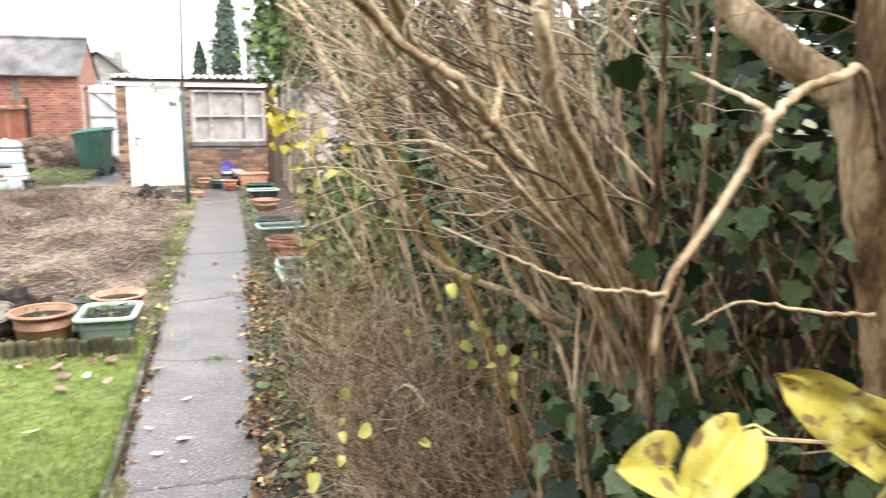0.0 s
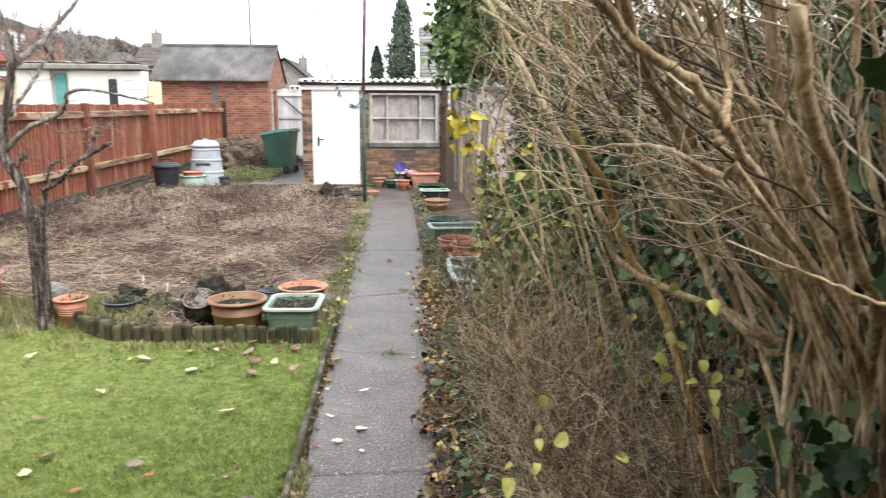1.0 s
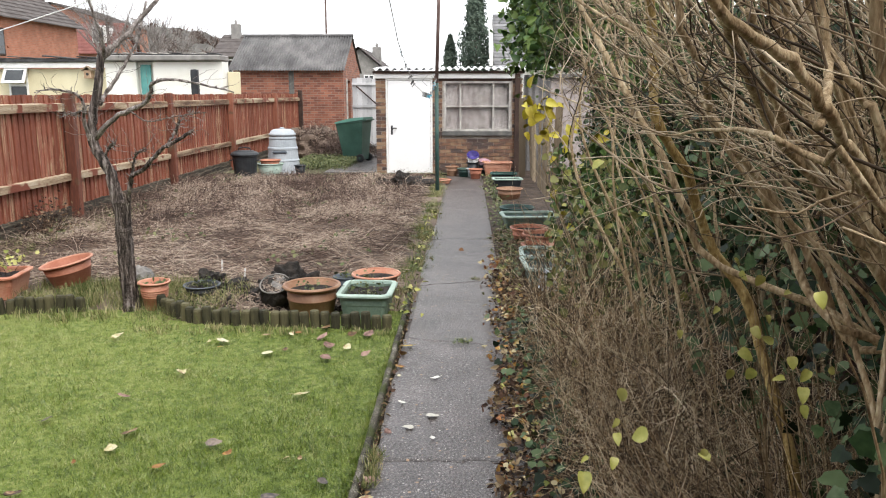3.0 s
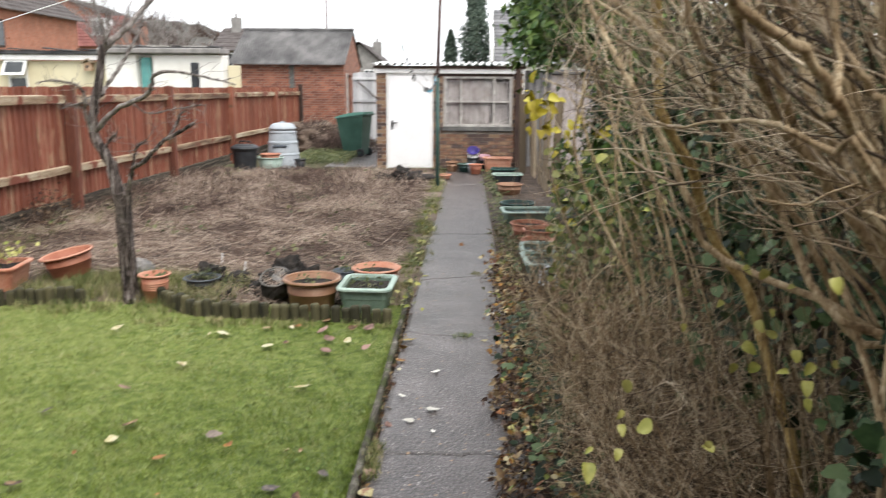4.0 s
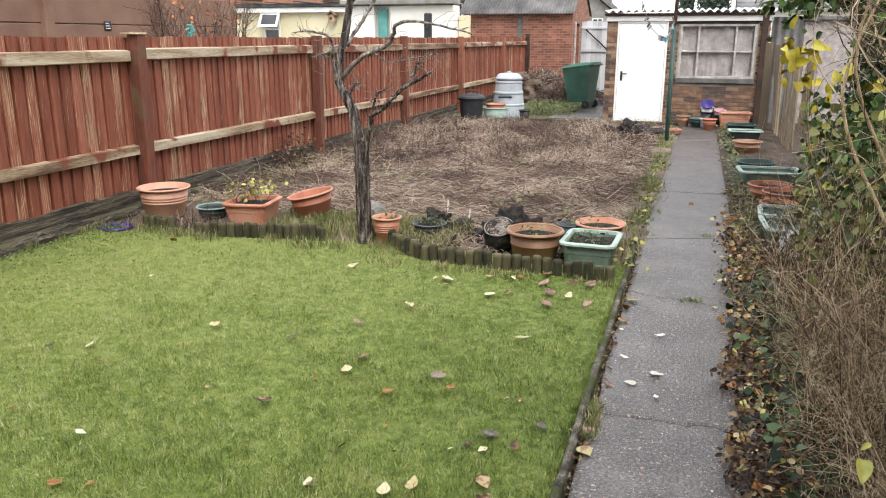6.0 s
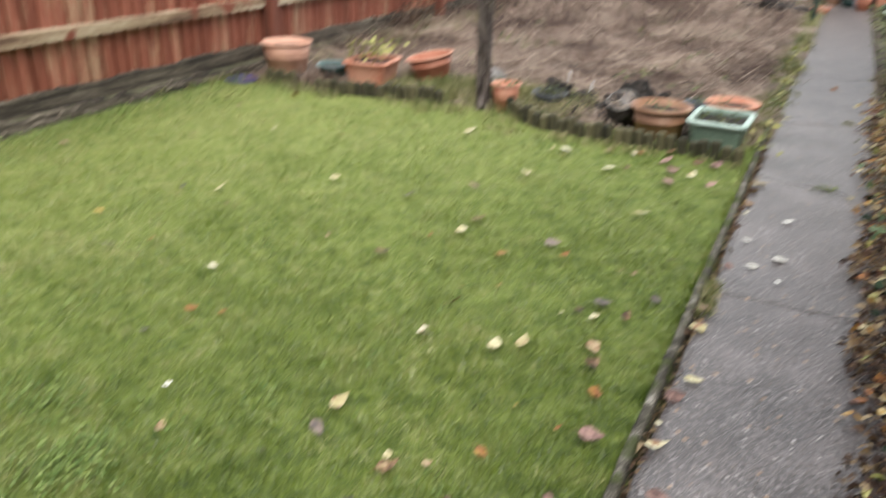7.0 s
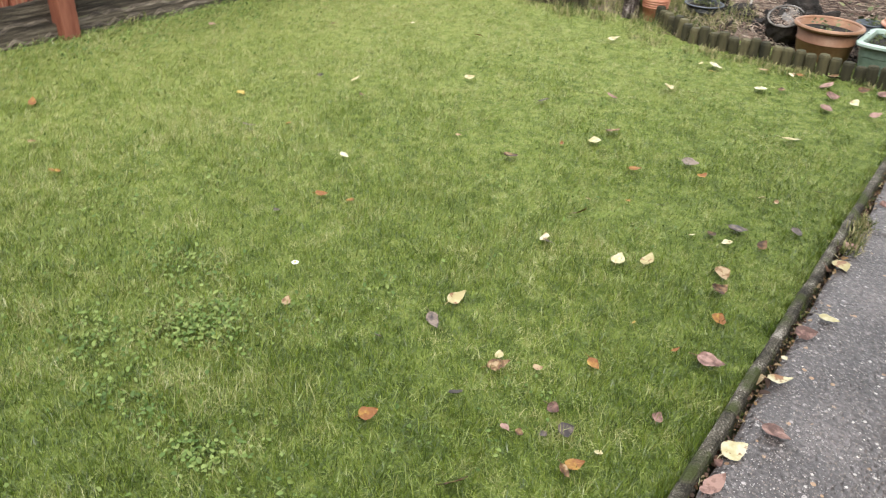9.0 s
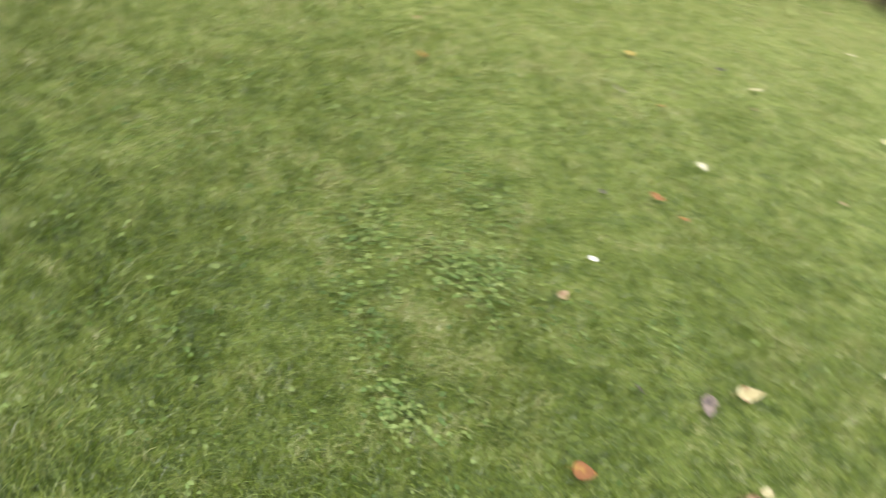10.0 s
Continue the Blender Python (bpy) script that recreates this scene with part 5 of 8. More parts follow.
round_pot((-1.18, 6.2, -0.04), 0.202, 0.165, 0.26, M_TAN, "large tan plastic plant pot with soil", 1, plants=9, lip=0.027, group=G1)
round_pot((-0.99, 6.7, 0.0), 0.1, 0.085, 0.165, M_SLATEP, "slate-grey plastic pot with weeds", 1, plants=10, lip=0.01, group=G1)
round_pot((-0.73, 6.7, -0.02), 0.19, 0.14, 0.215, M_TERRA, "wide orange terracotta bowl with soil", 1, plants=5, lip=0.02, group=G1)
trough((-0.745, 6.24, -0.03), 0.375, 0.47, 0.21, M_SAGE, M_SAGERIM, "sage-green plastic trough with soil and seedlings", -2, plants=22, group=G1)

# right of the path
trough((0.79, 7.1, 0.01), 0.46, 0.54, 0.2, M_SAGE, M_SAGERIM, "sage-green trough beside the path", 3, soil_mat=M_DKGREEN, group=G2)
trough((0.8, 7.65, 0.0), 0.46, 0.44, 0.2, M_SAGE, M_SAGERIM, "sage-green trough pushed against another", -3, soil_mat=M_DKGREEN, group=G2)
round_pot((0.76, 8.12, 0.01), 0.155, 0.125, 0.17, M_TERRA, "orange terracotta bowl beside the path", 1, group=G2)
round_pot((0.86, 8.52, 0.01), 0.21, 0.16, 0.21, M_TERRA, "orange terracotta bowl among other bowls", 1, group=G2)
round_pot((0.74, 8.96, 0.01), 0.2, 0.155, 0.2, M_TERRA, "wide orange terracotta bowl beside ivy", 1, group=G2)
trough((0.81, 9.93, 0.01), 0.64, 0.44, 0.2, M_SAGE, M_SAGERIM, "long sage-green trough beside the path", 5, soil=True, soil_mat=M_DKGREEN, group=G2)
round_pot((0.71, 10.62, 0.02), 0.22, 0.18, 0.18, M_DKGREEN, "wide dark green tub beside the path", 1, soil_mat=M_SOIL, group=G2)
round_pot((0.71, 12.62, 0.01), 0.195, 0.155, 0.2, M_TAN, "wide tan plastic pot beside the path", 1, group=G2)
trough((0.75, 14.1, 0.02), 0.48, 0.34, 0.19, M_BLACKP, M_SAGERIM, "black crate with a pale green lid rim", 4, soil_mat=M_DKGREEN, group=G2)
trough((0.72, 14.85, 0.02), 0.44, 0.34, 0.21, M_BLACKP, M_DKGREEN, "black plastic crate with a dark green rim", -6, soil_mat=M_DKGREEN, group=G2)
trough((0.66, 16.35, 0.01), 0.56, 0.3, 0.3, M_TERRA, M_TERRA, "stacked terracotta troughs against the shed", 3, group=G2)
# against the shed wall
G3 = "pots against the shed"
round_pot((-0.27, 16.35, 0.01), 0.125, 0.095, 0.2, M_TAN, "tan pot against the shed wall", 1, group=G3)
round_pot((-0.02, 16.25, 0.01), 0.13, 0.1, 0.17, M_DKGREEN, "dark green pot in front of the shed", 1, rim_mat=M_SAGE, group=G3)
round_pot((0.15, 16.2, 0.01), 0.12, 0.09, 0.17, M_GREYP, "grey pot in front of the shed", 1, group=G3)
round_pot((0.21, 15.85, 0.01), 0.125, 0.09, 0.2, M_TERRA, "small terracotta pot in front of the shed", 2, group=G3)
round_pot((0.16, 16.55, 0.01), 0.12, 0.1, 0.27, M_BLACKP, "black pot holding a stacked blue pot", 1, group=G3)
round_pot((0.16, 16.55, 0.25), 0.115, 0.1, 0.12, M_WHITE, "white pot nested in a black one", 0, False, group=G3)
round_pot((0.16, 16.55, 0.355), 0.11, 0.08, 0.11, M_BLUEP, "tipped deep blue glazed pot on others", 0, False, (38, 0), group=G3)
round_pot((0.39, 16.5, 0.01), 0.115, 0.095, 0.22, M_BLACKP, "black pot beside the stack", 1, group=G3)
round_pot((0.39, 16.5, 0.2), 0.105, 0.085, 0.13, M_PINKP, "pinkish pot stacked on a black pot", 0, False, (14, 5), group=G3)
round_pot((-0.41, 14.9, 0.02), 0.14, 0.12, 0.08, M_TERRA, "shallow terracotta saucer at the path edge", 0, group=G3)
# blue pot sunk by the fence
round_pot((-4.98, 5.98, -0.155), 0.13, 0.1, 0.17, M_BLUEP, "deep blue pot sunk in weeds by the fence", 0, plants=14, group=G1)

# compost bin
comp = thing("compost_bin", "pale grey plastic compost bin with round lid", "compost bin", (-3.86, 16.75, 0.0))
part("body", Geo().lathe([(0, 0), (0.36, 0), (0.36, 0.04), (0.335, 0.28), (0.345, 0.29), (0.345, 0.31), (0.325, 0.33), (0.305, 0.52), (0.315, 0.53), (0.315, 0.56), (0.295, 0.58), (0.275, 0.74), (0.285, 0.75), (0.285, 0.77), (0.265, 0.79), (0.255, 0.82), (0, 0.82)], 36), M_GREYP, comp)
part("lid", Geo().lathe([(0.27, 0.815), (0.285, 0.82), (0.285, 0.85), (0.26, 0.87), (0.24, 0.91), (0.18, 0.945), (0, 0.96)], 36), M_GREYP, comp, "domed grey lid", smooth=True)
part("lid_knob", Geo().lathe([(0.05, 0.955), (0.05, 0.975), (0.03, 0.985), (0, 0.987)], 20), M_GREYP, comp)
# no recess is cut; a darker strip paints the slot's shade
part("hatch_slot_shade", Geo().box(-0.15, 0.15, -0.333, -0.25, 0.45, 0.505, bevel=0.024), M_SLATEP, comp, "slate-grey strip for the shade in the hatch slot")
round_pot((-3.98, 16.1, 0.03), 0.26, 0.2, 0.26, M_SAGERIM, "pale grey-green pot beside the compost bin", 0, soil=False, group="pots by the compost bin")
round_pot((-3.98, 16.1, 0.2), 0.2, 0.16, 0.16, M_TERRA, "orange pot nested in a pale one", 0, group="pots by the compost bin")
round_pot((-3.42, 16.35, 0.03), 0.11, 0.09, 0.2, M_BLACKP, "small black pot beside the compost bin", 0, group="pots by the compost bin")

# black dustbin with lid
dust = thing("dustbin", "black plastic dustbin with handled lid", "dustbin", (-4.38, 15.7, 0.02))
part("body", Geo().lathe([(0, 0), (0.2, 0), (0.21, 0.02), (0.245, 0.42), (0.26, 0.44), (0.255, 0.47), (0.23, 0.47), (0, 0.46)], 28), M_BLACKP, dust)
part("lid", Geo().lathe([(0.275, 0.46), (0.285, 0.465), (0.285, 0.485), (0.27, 0.49), (0.268, 0.508), (0.255, 0.512), (0.23, 0.53), (0.2, 0.533), (0.19, 0.548), (0.1, 0.555), (0, 0.558)], 28), M_BLACKP, dust, smooth=True)
part("lid_handle", Geo().tube([(-0.12, 0, 0.55), (-0.11, 0, 0.6), (0, 0, 0.615), (0.11, 0, 0.6), (0.12, 0, 0.55)], 0.014, 8), M_BLACKP, dust)
for s in (-1, 1):
    part("side_handle", Geo().tube([(s * 0.24, -0.07, 0.36), (s * 0.29, -0.06, 0.36), (s * 0.29, 0.06, 0.36), (s * 0.24, 0.07, 0.36)], 0.01, 6), M_BLACKP, dust)


def wheelie_bin(at, turn):
    b = thing("wheelie_bin", "dark green plastic wheelie bin with closed lid", "wheelie bin", at, turn=turn)
    part("body", Geo().add([(-0.2, -0.19, 0.05), (0.2, -0.19, 0.05), (0.2, 0.28, 0.05), (-0.2, 0.28, 0.05), (-0.28, -0.35, 0.9), (0.28, -0.35, 0.9), (0.28, 0.35, 1.0), (-0.28, 0.35, 1.0)], [(3, 2, 1, 0), (4, 5, 6, 7), (0, 1, 5, 4), (1, 2, 6, 5), (2, 3, 7, 6), (3, 0, 4, 7)]), M_BIN, b)
    part("body_rib", Geo().box(-0.285, 0.285, -0.36, 0.36, -0.03, 0.025, bevel=0.01, m=pose(0, 0, 0.94, 8.1, 0, 0)), M_BIN, b)
    vs, fs = [], []
    for j in range(7):
        f = j / 6
        yy = -0.38 + 0.76 * f
        low = 0.965 + 0.143 * yy
        z = low + 0.015 + 0.06 * math.sin(math.pi * (0.1 + 0.7 * f))
        vs += [(-0.3, yy, low), (-0.28, yy, z), (0.28, yy, z), (0.3, yy, low)]
    for j in range(6):
        for k in range(3):
            fs.append((j * 4 + k, j * 4 + k + 1, j * 4 + k + 5, j * 4 + k + 4))
    fs += [(3, 2, 1, 0), (24, 25, 26, 27)]
    part("lid", Geo().add(vs, fs), M_BINLID, b, "lighter green lid")
    part("handle_bar", Geo().tube([(-0.26, 0.36, 1.0), (-0.25, 0.42, 1.01), (0.25, 0.42, 1.01), (0.26, 0.36, 1.0)], 0.02, 8), M_BIN, b)
    for s in (-1, 1):
        w = part("wheel", Geo().lathe([(0.03, -0.025), (0.09, -0.025), (0.1, -0.015), (0.1, 0.015), (0.09, 0.025), (0.03, 0.025), (0.03, -0.025)], 20, pose(s * 0.25, 0.26, 0.1, 0, 90, 0)), M_BLACKP, b)
        part("hub", Geo().lathe([(0, -0.02), (0.03, -0.02), (0.03, 0.02), (0, 0.02)], 12, pose(s * 0.25, 0.26, 0.1, 0, 90, 0)), M_BIN, w)
    return b


wheelie_bin((-2.72, 19.4, 0.05), -107)

# clothes pole, line and pegs
pole = thing("clothes_pole", "tall steel clothes pole, green below and rusty above", "clothes pole", (-0.46, 13.35, 0))
part("lower_tube", Geo().tube([(0, 0, -0.2), (-0.01, 0, 1.85)], 0.034, 10), M_POLEGREEN, pole, smooth=True)
part("upper_tube", Geo().tube([(-0.01, 0, 1.851), (0.05, 0, 3.9)], 0.03, 10), M_METAL, pole, smooth=True)
part("hook", Geo().tube([(-0.01, -0.03, 1.93), (-0.03, -0.08, 1.92), (-0.05, -0.08, 1.97)], 0.008, 6), M_METAL, pole)
rope = thing("clothes_line", "slack grey clothes line tied to the pole", "clothes line", (0, 0, 0))
pts = [(-0.6, 5.0, 2.95), (-0.72, 8.0, 2.6), (-0.85, 10.5, 2.33), (-0.86, 11.7, 2.12), (-0.8, 12.7, 1.83), (-0.68, 13.0, 1.7), (-0.56, 13.15, 1.66), (-0.48, 13.3, 1.9)]
part("line", Geo().tube(pts, 0.006, 5), M_ROPE, rope)
part("loose_end", Geo().tube([(-0.5, 13.28, 1.92), (-0.6, 13.2, 1.98), (-0.7, 13.2, 1.88), (-0.62, 13.25, 1.8)], 0.005, 5), M_ROPE, rope)
peg = Geo().box(-0.006, 0.006, -0.005, 0.005, -0.05, 0.035, m=pose(0.004, 0, 0, 0, 7, 0)).box(-0.006, 0.006, -0.005, 0.005, -0.05, 0.035, m=pose(-0.004, 0, 0, 0, -7, 0)).mesh("clothes_peg")
for i in range(34):
    f = rng.uniform(0.1, 1.0) if i > 16 else rng.uniform(0.72, 0.98)
    k = min(6, int(f * 7))
    q = Vector(pts[k]).lerp(Vector(pts[k + 1]), f * 7 - k)
    me = peg if i % 3 else peg.copy()
    ob = part("clothes_peg", me.copy(), M_PEG if i % 4 == 0 else M_PEGGREY, m=pose(q.x, q.y, q.z - 0.02, rng.normal(0, 25), rng.normal(0, 25), rng.uniform(0, 360)) @ Matrix.Diagonal((1.2, 1.2, 0.9, 1)))
    tagged(ob, "old clothes peg hanging on the line", "clothes peg", "clothes pegs")
tagged(part("overhead_cable", Geo().tube([(-12.0, 14, 1.75), (-8.3, 14, 2.68), (-6.66, 14, 3.17), (-3.5, 14, 4.3)], 0.009, 6), M_WHITE), "white cable slung behind the fence", "cable")
orn = thing("fence_ornament", "turquoise wire ornament on the fence top", "ornament", (-5.29, 7.75, 1.66))
for k in range(7):
    w = 2 * math.pi * k / 7
    part("petal", Geo().tube([(0, 0, 0.06), (0.02, 0.05 * math.cos(w), 0.07 + 0.06 * math.sin(w)), (0, 0.075 * math.cos(w + 0.4), 0.07 + 0.075 * math.sin(w + 0.4))], 0.011, 5), M_TEAL, orn)
part("stalk", Geo().tube([(0, 0, 0), (0, 0, 0.07)], 0.008, 5), M_TEAL, orn)


# ---- heaps, stones ----
def lump(name, at, r, h, mat, label, category, seed, squash=1.0, rough=0.25, cuts=3):
    bm = bmesh.new()
    bmesh.ops.create_icosphere(bm, subdivisions=cuts, radius=1)
    for v in bm.verts:
        d = 1 + rough * noise.noise(v.co * 1.7 + Vector((seed, 0, 0))) + 0.5 * rough * noise.noise(v.co * 4.5 + Vector((seed, 3, 0)))
        v.co = Vector((v.co.x * d * r, v.co.y * d * r * squash, max(-0.25, v.co.z) * d * h))
    return tagged(part(name, Geo().bm(bm), mat, m=pose(*at)), label, category)


lump("soil_heap", (-1.12, 14.1, 0.03), 0.4, 0.16, M_SOIL, "heap of black soil before the shed door", "soil", 1.0, 0.7, 1.3, 5)
for k in range(9):
    lump("soil_clod", (-1.12 + rng.normal(0, 0.25), 14.0 + rng.normal(0, 0.3), 0.06), rng.uniform(0.06, 0.13), rng.uniform(0.06, 0.12), M_SOIL, "clod of black soil spilled by the shed door", "soil", 20.0 + k, 0.8, 0.9, 3)
lump("root_ball", (-2.24, 6.98, 0.0), 0.13, 0.13, M_SOIL, "black root ball tipped out on the bed", "soil", 2.0, 1, 0.6, 4)
lump("soil_clod", (-2.02, 6.85, 0.0), 0.15, 0.07, M_SOIL, "clod of black soil on the bed", "soil", 3.0, 1, 0.8, 5)
for k in range(26):
    lump("soil_clod", (rng.uniform(-2.15, -1.2), 6.75 + rng.normal(0, 0.16), 0.01), rng.uniform(0.015, 0.05), rng.uniform(0.015, 0.04), M_SOIL, "small crumb of black soil on the bed", "soil", 40.0 + k, 0.9, 0.9, 2)
lump("soil_clod", (-1.52, 6.86, 0.0), 0.22, 0.17, M_SOIL, "heap of black compost behind a stump", "soil", 4.0, 0.7, 0.75, 5)
lump("soil_clod", (-1.72, 6.66, 0.0), 0.09, 0.05, M_SOIL, "clod of black soil on the bed", "soil", 5.5, 1, 1.0, 4)
stump = thing("tipped_root_ball", "black root ball lying tipped, with a grey matted top", "root ball", (-1.5, 6.37, 0.1), turn=8, tilt=(30, -6))
bm = bmesh.new()
bmesh.ops.create_icosphere(bm, subdivisions=4, radius=1)
for v in bm.verts:
    d = 1 + 0.12 * noise.noise(v.co * 3) + 0.08 * noise.noise(v.co * 9)
    v.co = Vector((v.co.x * 0.135 * d, v.co.y * 0.125 * d, min(0.1, v.co.z * 0.15 * d)))
part("ball", Geo().bm(bm), M_SOIL, stump)
part("root_mat", soil_disc(0.1, 0.102), M_STONE, stump, "grey matted roots")
P, R = [], []
for k in range(70):
    w, r0 = rng.uniform(0, 6.28), 0.1 * math.sqrt(rng.uniform(0, 1))
    c = Vector((r0 * math.cos(w), r0 * math.sin(w), 0.106))
    u = rng.uniform(0, 6.28)
    P.append([c + Vector((0.035 * f * math.cos(u + 1.2 * f), 0.035 * f * math.sin(u + 1.2 * f), 0.006 * math.sin(3 * f))) for f in (-1, -0.5, 0, 0.5, 1)])
    R.append([0.0012] * 5)
v, f = strands(np.array(P), np.array(R), 3)
part("dry_roots", array_mesh("dry_roots", v, f, M_STRAW), None, stump)
ring = [(0.118 * math.cos(w), 0.11 * math.sin(w), 0.1) for w in np.linspace(0.4, 5.6, 30)]
part("torn_rim", Geo().tube(ring, 0.006, 6), M_STONE, stump, "torn grey rim", smooth=True)
lump("stone", (-2.88, 6.95, 0.03), 0.14, 0.14, M_STONE, "rough pale grey stone beside the tree", "stone", 7.0, 0.8, 0.4)
lump("compost_heap", (-4.0, 21.2, 0.0), 1.0, 0.72, M_BEDSOIL, "heap of dead garden waste by the garage", "heap", 8.0, 0.9, 0.35, 5)
lump("compost_heap", (-3.2, 20.6, 0.0), 0.7, 0.4, M_BEDSOIL, "low heap of dead stalks and weeds", "heap", 9.0, 0.9, 0.35, 4)
# white plant labels
lab = Geo().box(-0.008, 0.008, -0.002, 0.002, -0.05, 0.06).mesh("plant_label")
for x, y in ((-2.32, 7.55), (-2.0, 7.2)):
    tagged(part("plant_label", lab, M_WHITE, m=pose(x, y, 0.05, rng.normal(0, 8), rng.normal(0, 8), rng.normal(0, 20))), "white plastic plant label stuck in the bed", "plant label", "plant labels")
# crumpled clear bag among the troughs
bm = bmesh.new()
bmesh.ops.create_icosphere(bm, subdivisions=3, radius=1)
for v in bm.verts:
    d = 1 + 0.5 * noise.noise(v.co * 2.5) + 0.3 * noise.noise(v.co * 6)
    v.co = Vector((v.co.x * 0.085 * d, v.co.y * 0.08 * d, max(-0.4, v.co.z) * 0.12 * d))
M_BAG = mk("crumpled_pale_film", [(0.35, 0.42, 0.46), (0.5, 0.56, 0.6), (0.68, 0.72, 0.75)], 0.25, 20, 80, 0.3, spec=0.6)
tagged(part("plastic_bag", Geo().bm(bm), M_BAG, m=pose(0.74, 6.72, 0.09)), "crumpled pale plastic bag by the trough", "plastic bag")

# ---- plants ----
def smooth_line(pts, n):
    """A gliding line through control points, as (n, 3)."""
    p = np.array(pts, float)
    if len(p) == 2:
        return p[0] + (p[1] - p[0]) * np.linspace(0, 1, n)[:, None]
    q = np.vstack([2 * p[0] - p[1], p, 2 * p[-1] - p[-2]])
    out = []
    for u in np.linspace(0, len(p) - 1 - 1e-6, n):
        i, f = int(u), u - int(u)
        a, b, c, d = q[i], q[i + 1], q[i + 2], q[i + 3]
        out.append(0.5 * (2 * b + (c - a) * f + (2 * a - 5 * b + 4 * c - d) * f * f + (3 * b - a - 3 * c + d) * f ** 3))
    return np.array(out)


def limb(pts, r0, r1, n=14, wobble=0.004, seed=0.0):
    """A knotty tapered branch: its line and its radii."""
    line = smooth_line(pts, n)
    for i in range(1, n - 1):
        line[i] += wobble * np.array(noise.noise_vector(Vector((i * 0.9, seed, 0.3))))
    radii = np.linspace(r0, r1, n) * np.array([1 + 0.12 * noise.noise(Vector((i * 1.3, seed, 5))) for i in range(n)])
    return line, radii


def wander(start, d, ln, segs, kink, up=0.0):
    """A kinked line that strays from its first direction."""
    out = [np.array(start, float)]
    d = np.array(d, float)
    swing = rng.normal(0, kink * 0.5, 3)
    for _ in range(segs - 1):
        d = d / (np.linalg.norm(d) + 1e-9)
        out.append(out[-1] + d * ln / (segs - 1))
        d = d + rng.normal(0, kink, 3) + swing + [0, 0, up]
    return np.array(out)


def twigs_from(line, radii, count, length, spread, up=0.3, bend=0.3, segs=8, tip=0.0006, lo=0.2, hi=1.0, heading=None, thick=0.45, stout=0.0043):
    """Thin shoots that leave a branch; arrays for strands()."""
    P, R = [], []
    n = len(line)
    for _ in range(count):
        f = rng.uniform(lo, hi) * (n - 1.001)
        i = int(f)
        start = line[i] + (line[i + 1] - line[i]) * (f - i)
        d = line[i + 1] - line[i]
        d = d / (np.linalg.norm(d) + 1e-9)
        if heading is not None:
            d = 0.5 * d + heading
        d = d + rng.normal(0, spread, 3) + [0, 0, up]
        ln = length * rng.uniform(0.35, 1.2)
        r = max(tip * 1.6, min(radii[i] * thick, ln * stout))
        P.append(wander(start, d, ln, segs, bend * 0.6, 0.04))
        R.append(np.linspace(r, tip, segs))
    return np.array(P), np.array(R)


def merge(*meshes):
    vs, fs, n = [], [], 0
    for v, f in meshes:
        vs.append(v)
        fs.append(f + n)
        n += len(v)
    return np.concatenate(vs), np.concatenate(fs)


# small bare fruit tree at the lawn's edge
tree = thing("fruit_tree", "small bare gnarled fruit tree at the lawn edge", "tree", (0, 0, 0))
line, rad = limb([(-2.64, 6.24, -0.1), (-2.65, 6.25, 0.05), (-2.66, 6.25, 0.25), (-2.66, 6.25, 0.5), (-2.66, 6.25, 0.7), (-2.665, 6.25, 0.86)], 0.052, 0.06, 90, 0.005)
rad[:22] *= np.linspace(1.45, 1.0, 22)
rad[-14:] *= np.linspace(1.0, 1.12, 14)
trunk = part("trunk", Geo().tube(line, list(rad), 40), M_BARK, tree, "dark rough-barked trunk", smooth=True)
for v in trunk.data.vertices:
    d = Vector((v.co.x + 2.66, v.co.y - 6.25, 0)).normalized()
    w = math.atan2(d.y, d.x)
    plate = abs(noise.noise(Vector((d.x * 6, d.y * 6, v.co.z * 3.2)))) + 0.5 * abs(noise.noise(Vector((d.x * 14, d.y * 14, v.co.z * 8))))
    v.co += d * (0.012 * noise.noise(Vector((d.x * 2.0, d.y * 2.0, v.co.z * 2.2))) + 0.016 * (plate - 0.3) + 0.006 * math.cos(3 * w + 4 * v.co.z))
tw, BOUGHS = [], []


def bough(pts, r0, r1, mat):
    """One limb of the tree with its shoots and spurs."""
    k = len(BOUGHS)
    n = 30
    line, rad = limb(pts, 0.86 * r0, 0.86 * r1, n, 0.012, k * 3.1)
    rad *= np.array([1 + 0.16 * noise.noise(Vector((i * 1.9, k, 9))) + 0.1 * noise.noise(Vector((i * 4.3, k, 2))) for i in range(n)])
    BOUGHS.append(part("limb", Geo().tube(line, list(rad), 12), mat, tree, smooth=True))
    P, R = twigs_from(line, rad, 13, 0.24, 0.8, 0.15, 0.5, tip=0.0012, lo=0.3)
    tw.append(strands(P, R, 4))
    P2, R2 = twigs_from(line, rad, 16, 0.055, 0.9, 0.2, 0.3, segs=6, tip=0.002, lo=0.25)
    tw.append(strands(P2, R2 * 1.5, 4))


bough([(-2.68, 6.25, 0.76), (-2.7, 6.25, 0.92), (-2.72, 6.25, 1.01), (-2.74, 6.25, 1.1), (-2.8, 6.25, 1.21), (-2.84, 6.25, 1.29), (-2.85, 6.25, 1.38), (-2.83, 6.25, 1.51), (-2.77, 6.25, 1.74), (-2.75, 6.25, 1.87), (-2.72, 6.25, 1.98)], 0.056, 0.032, M_BARK)
bough([(-2.72, 6.25, 1.95), (-2.64, 6.31, 2.05), (-2.56, 6.37, 2.13), (-2.51, 6.42, 2.22), (-2.42, 6.54, 2.36), (-2.3, 6.66, 2.56)], 0.03, 0.015, M_LIMB)
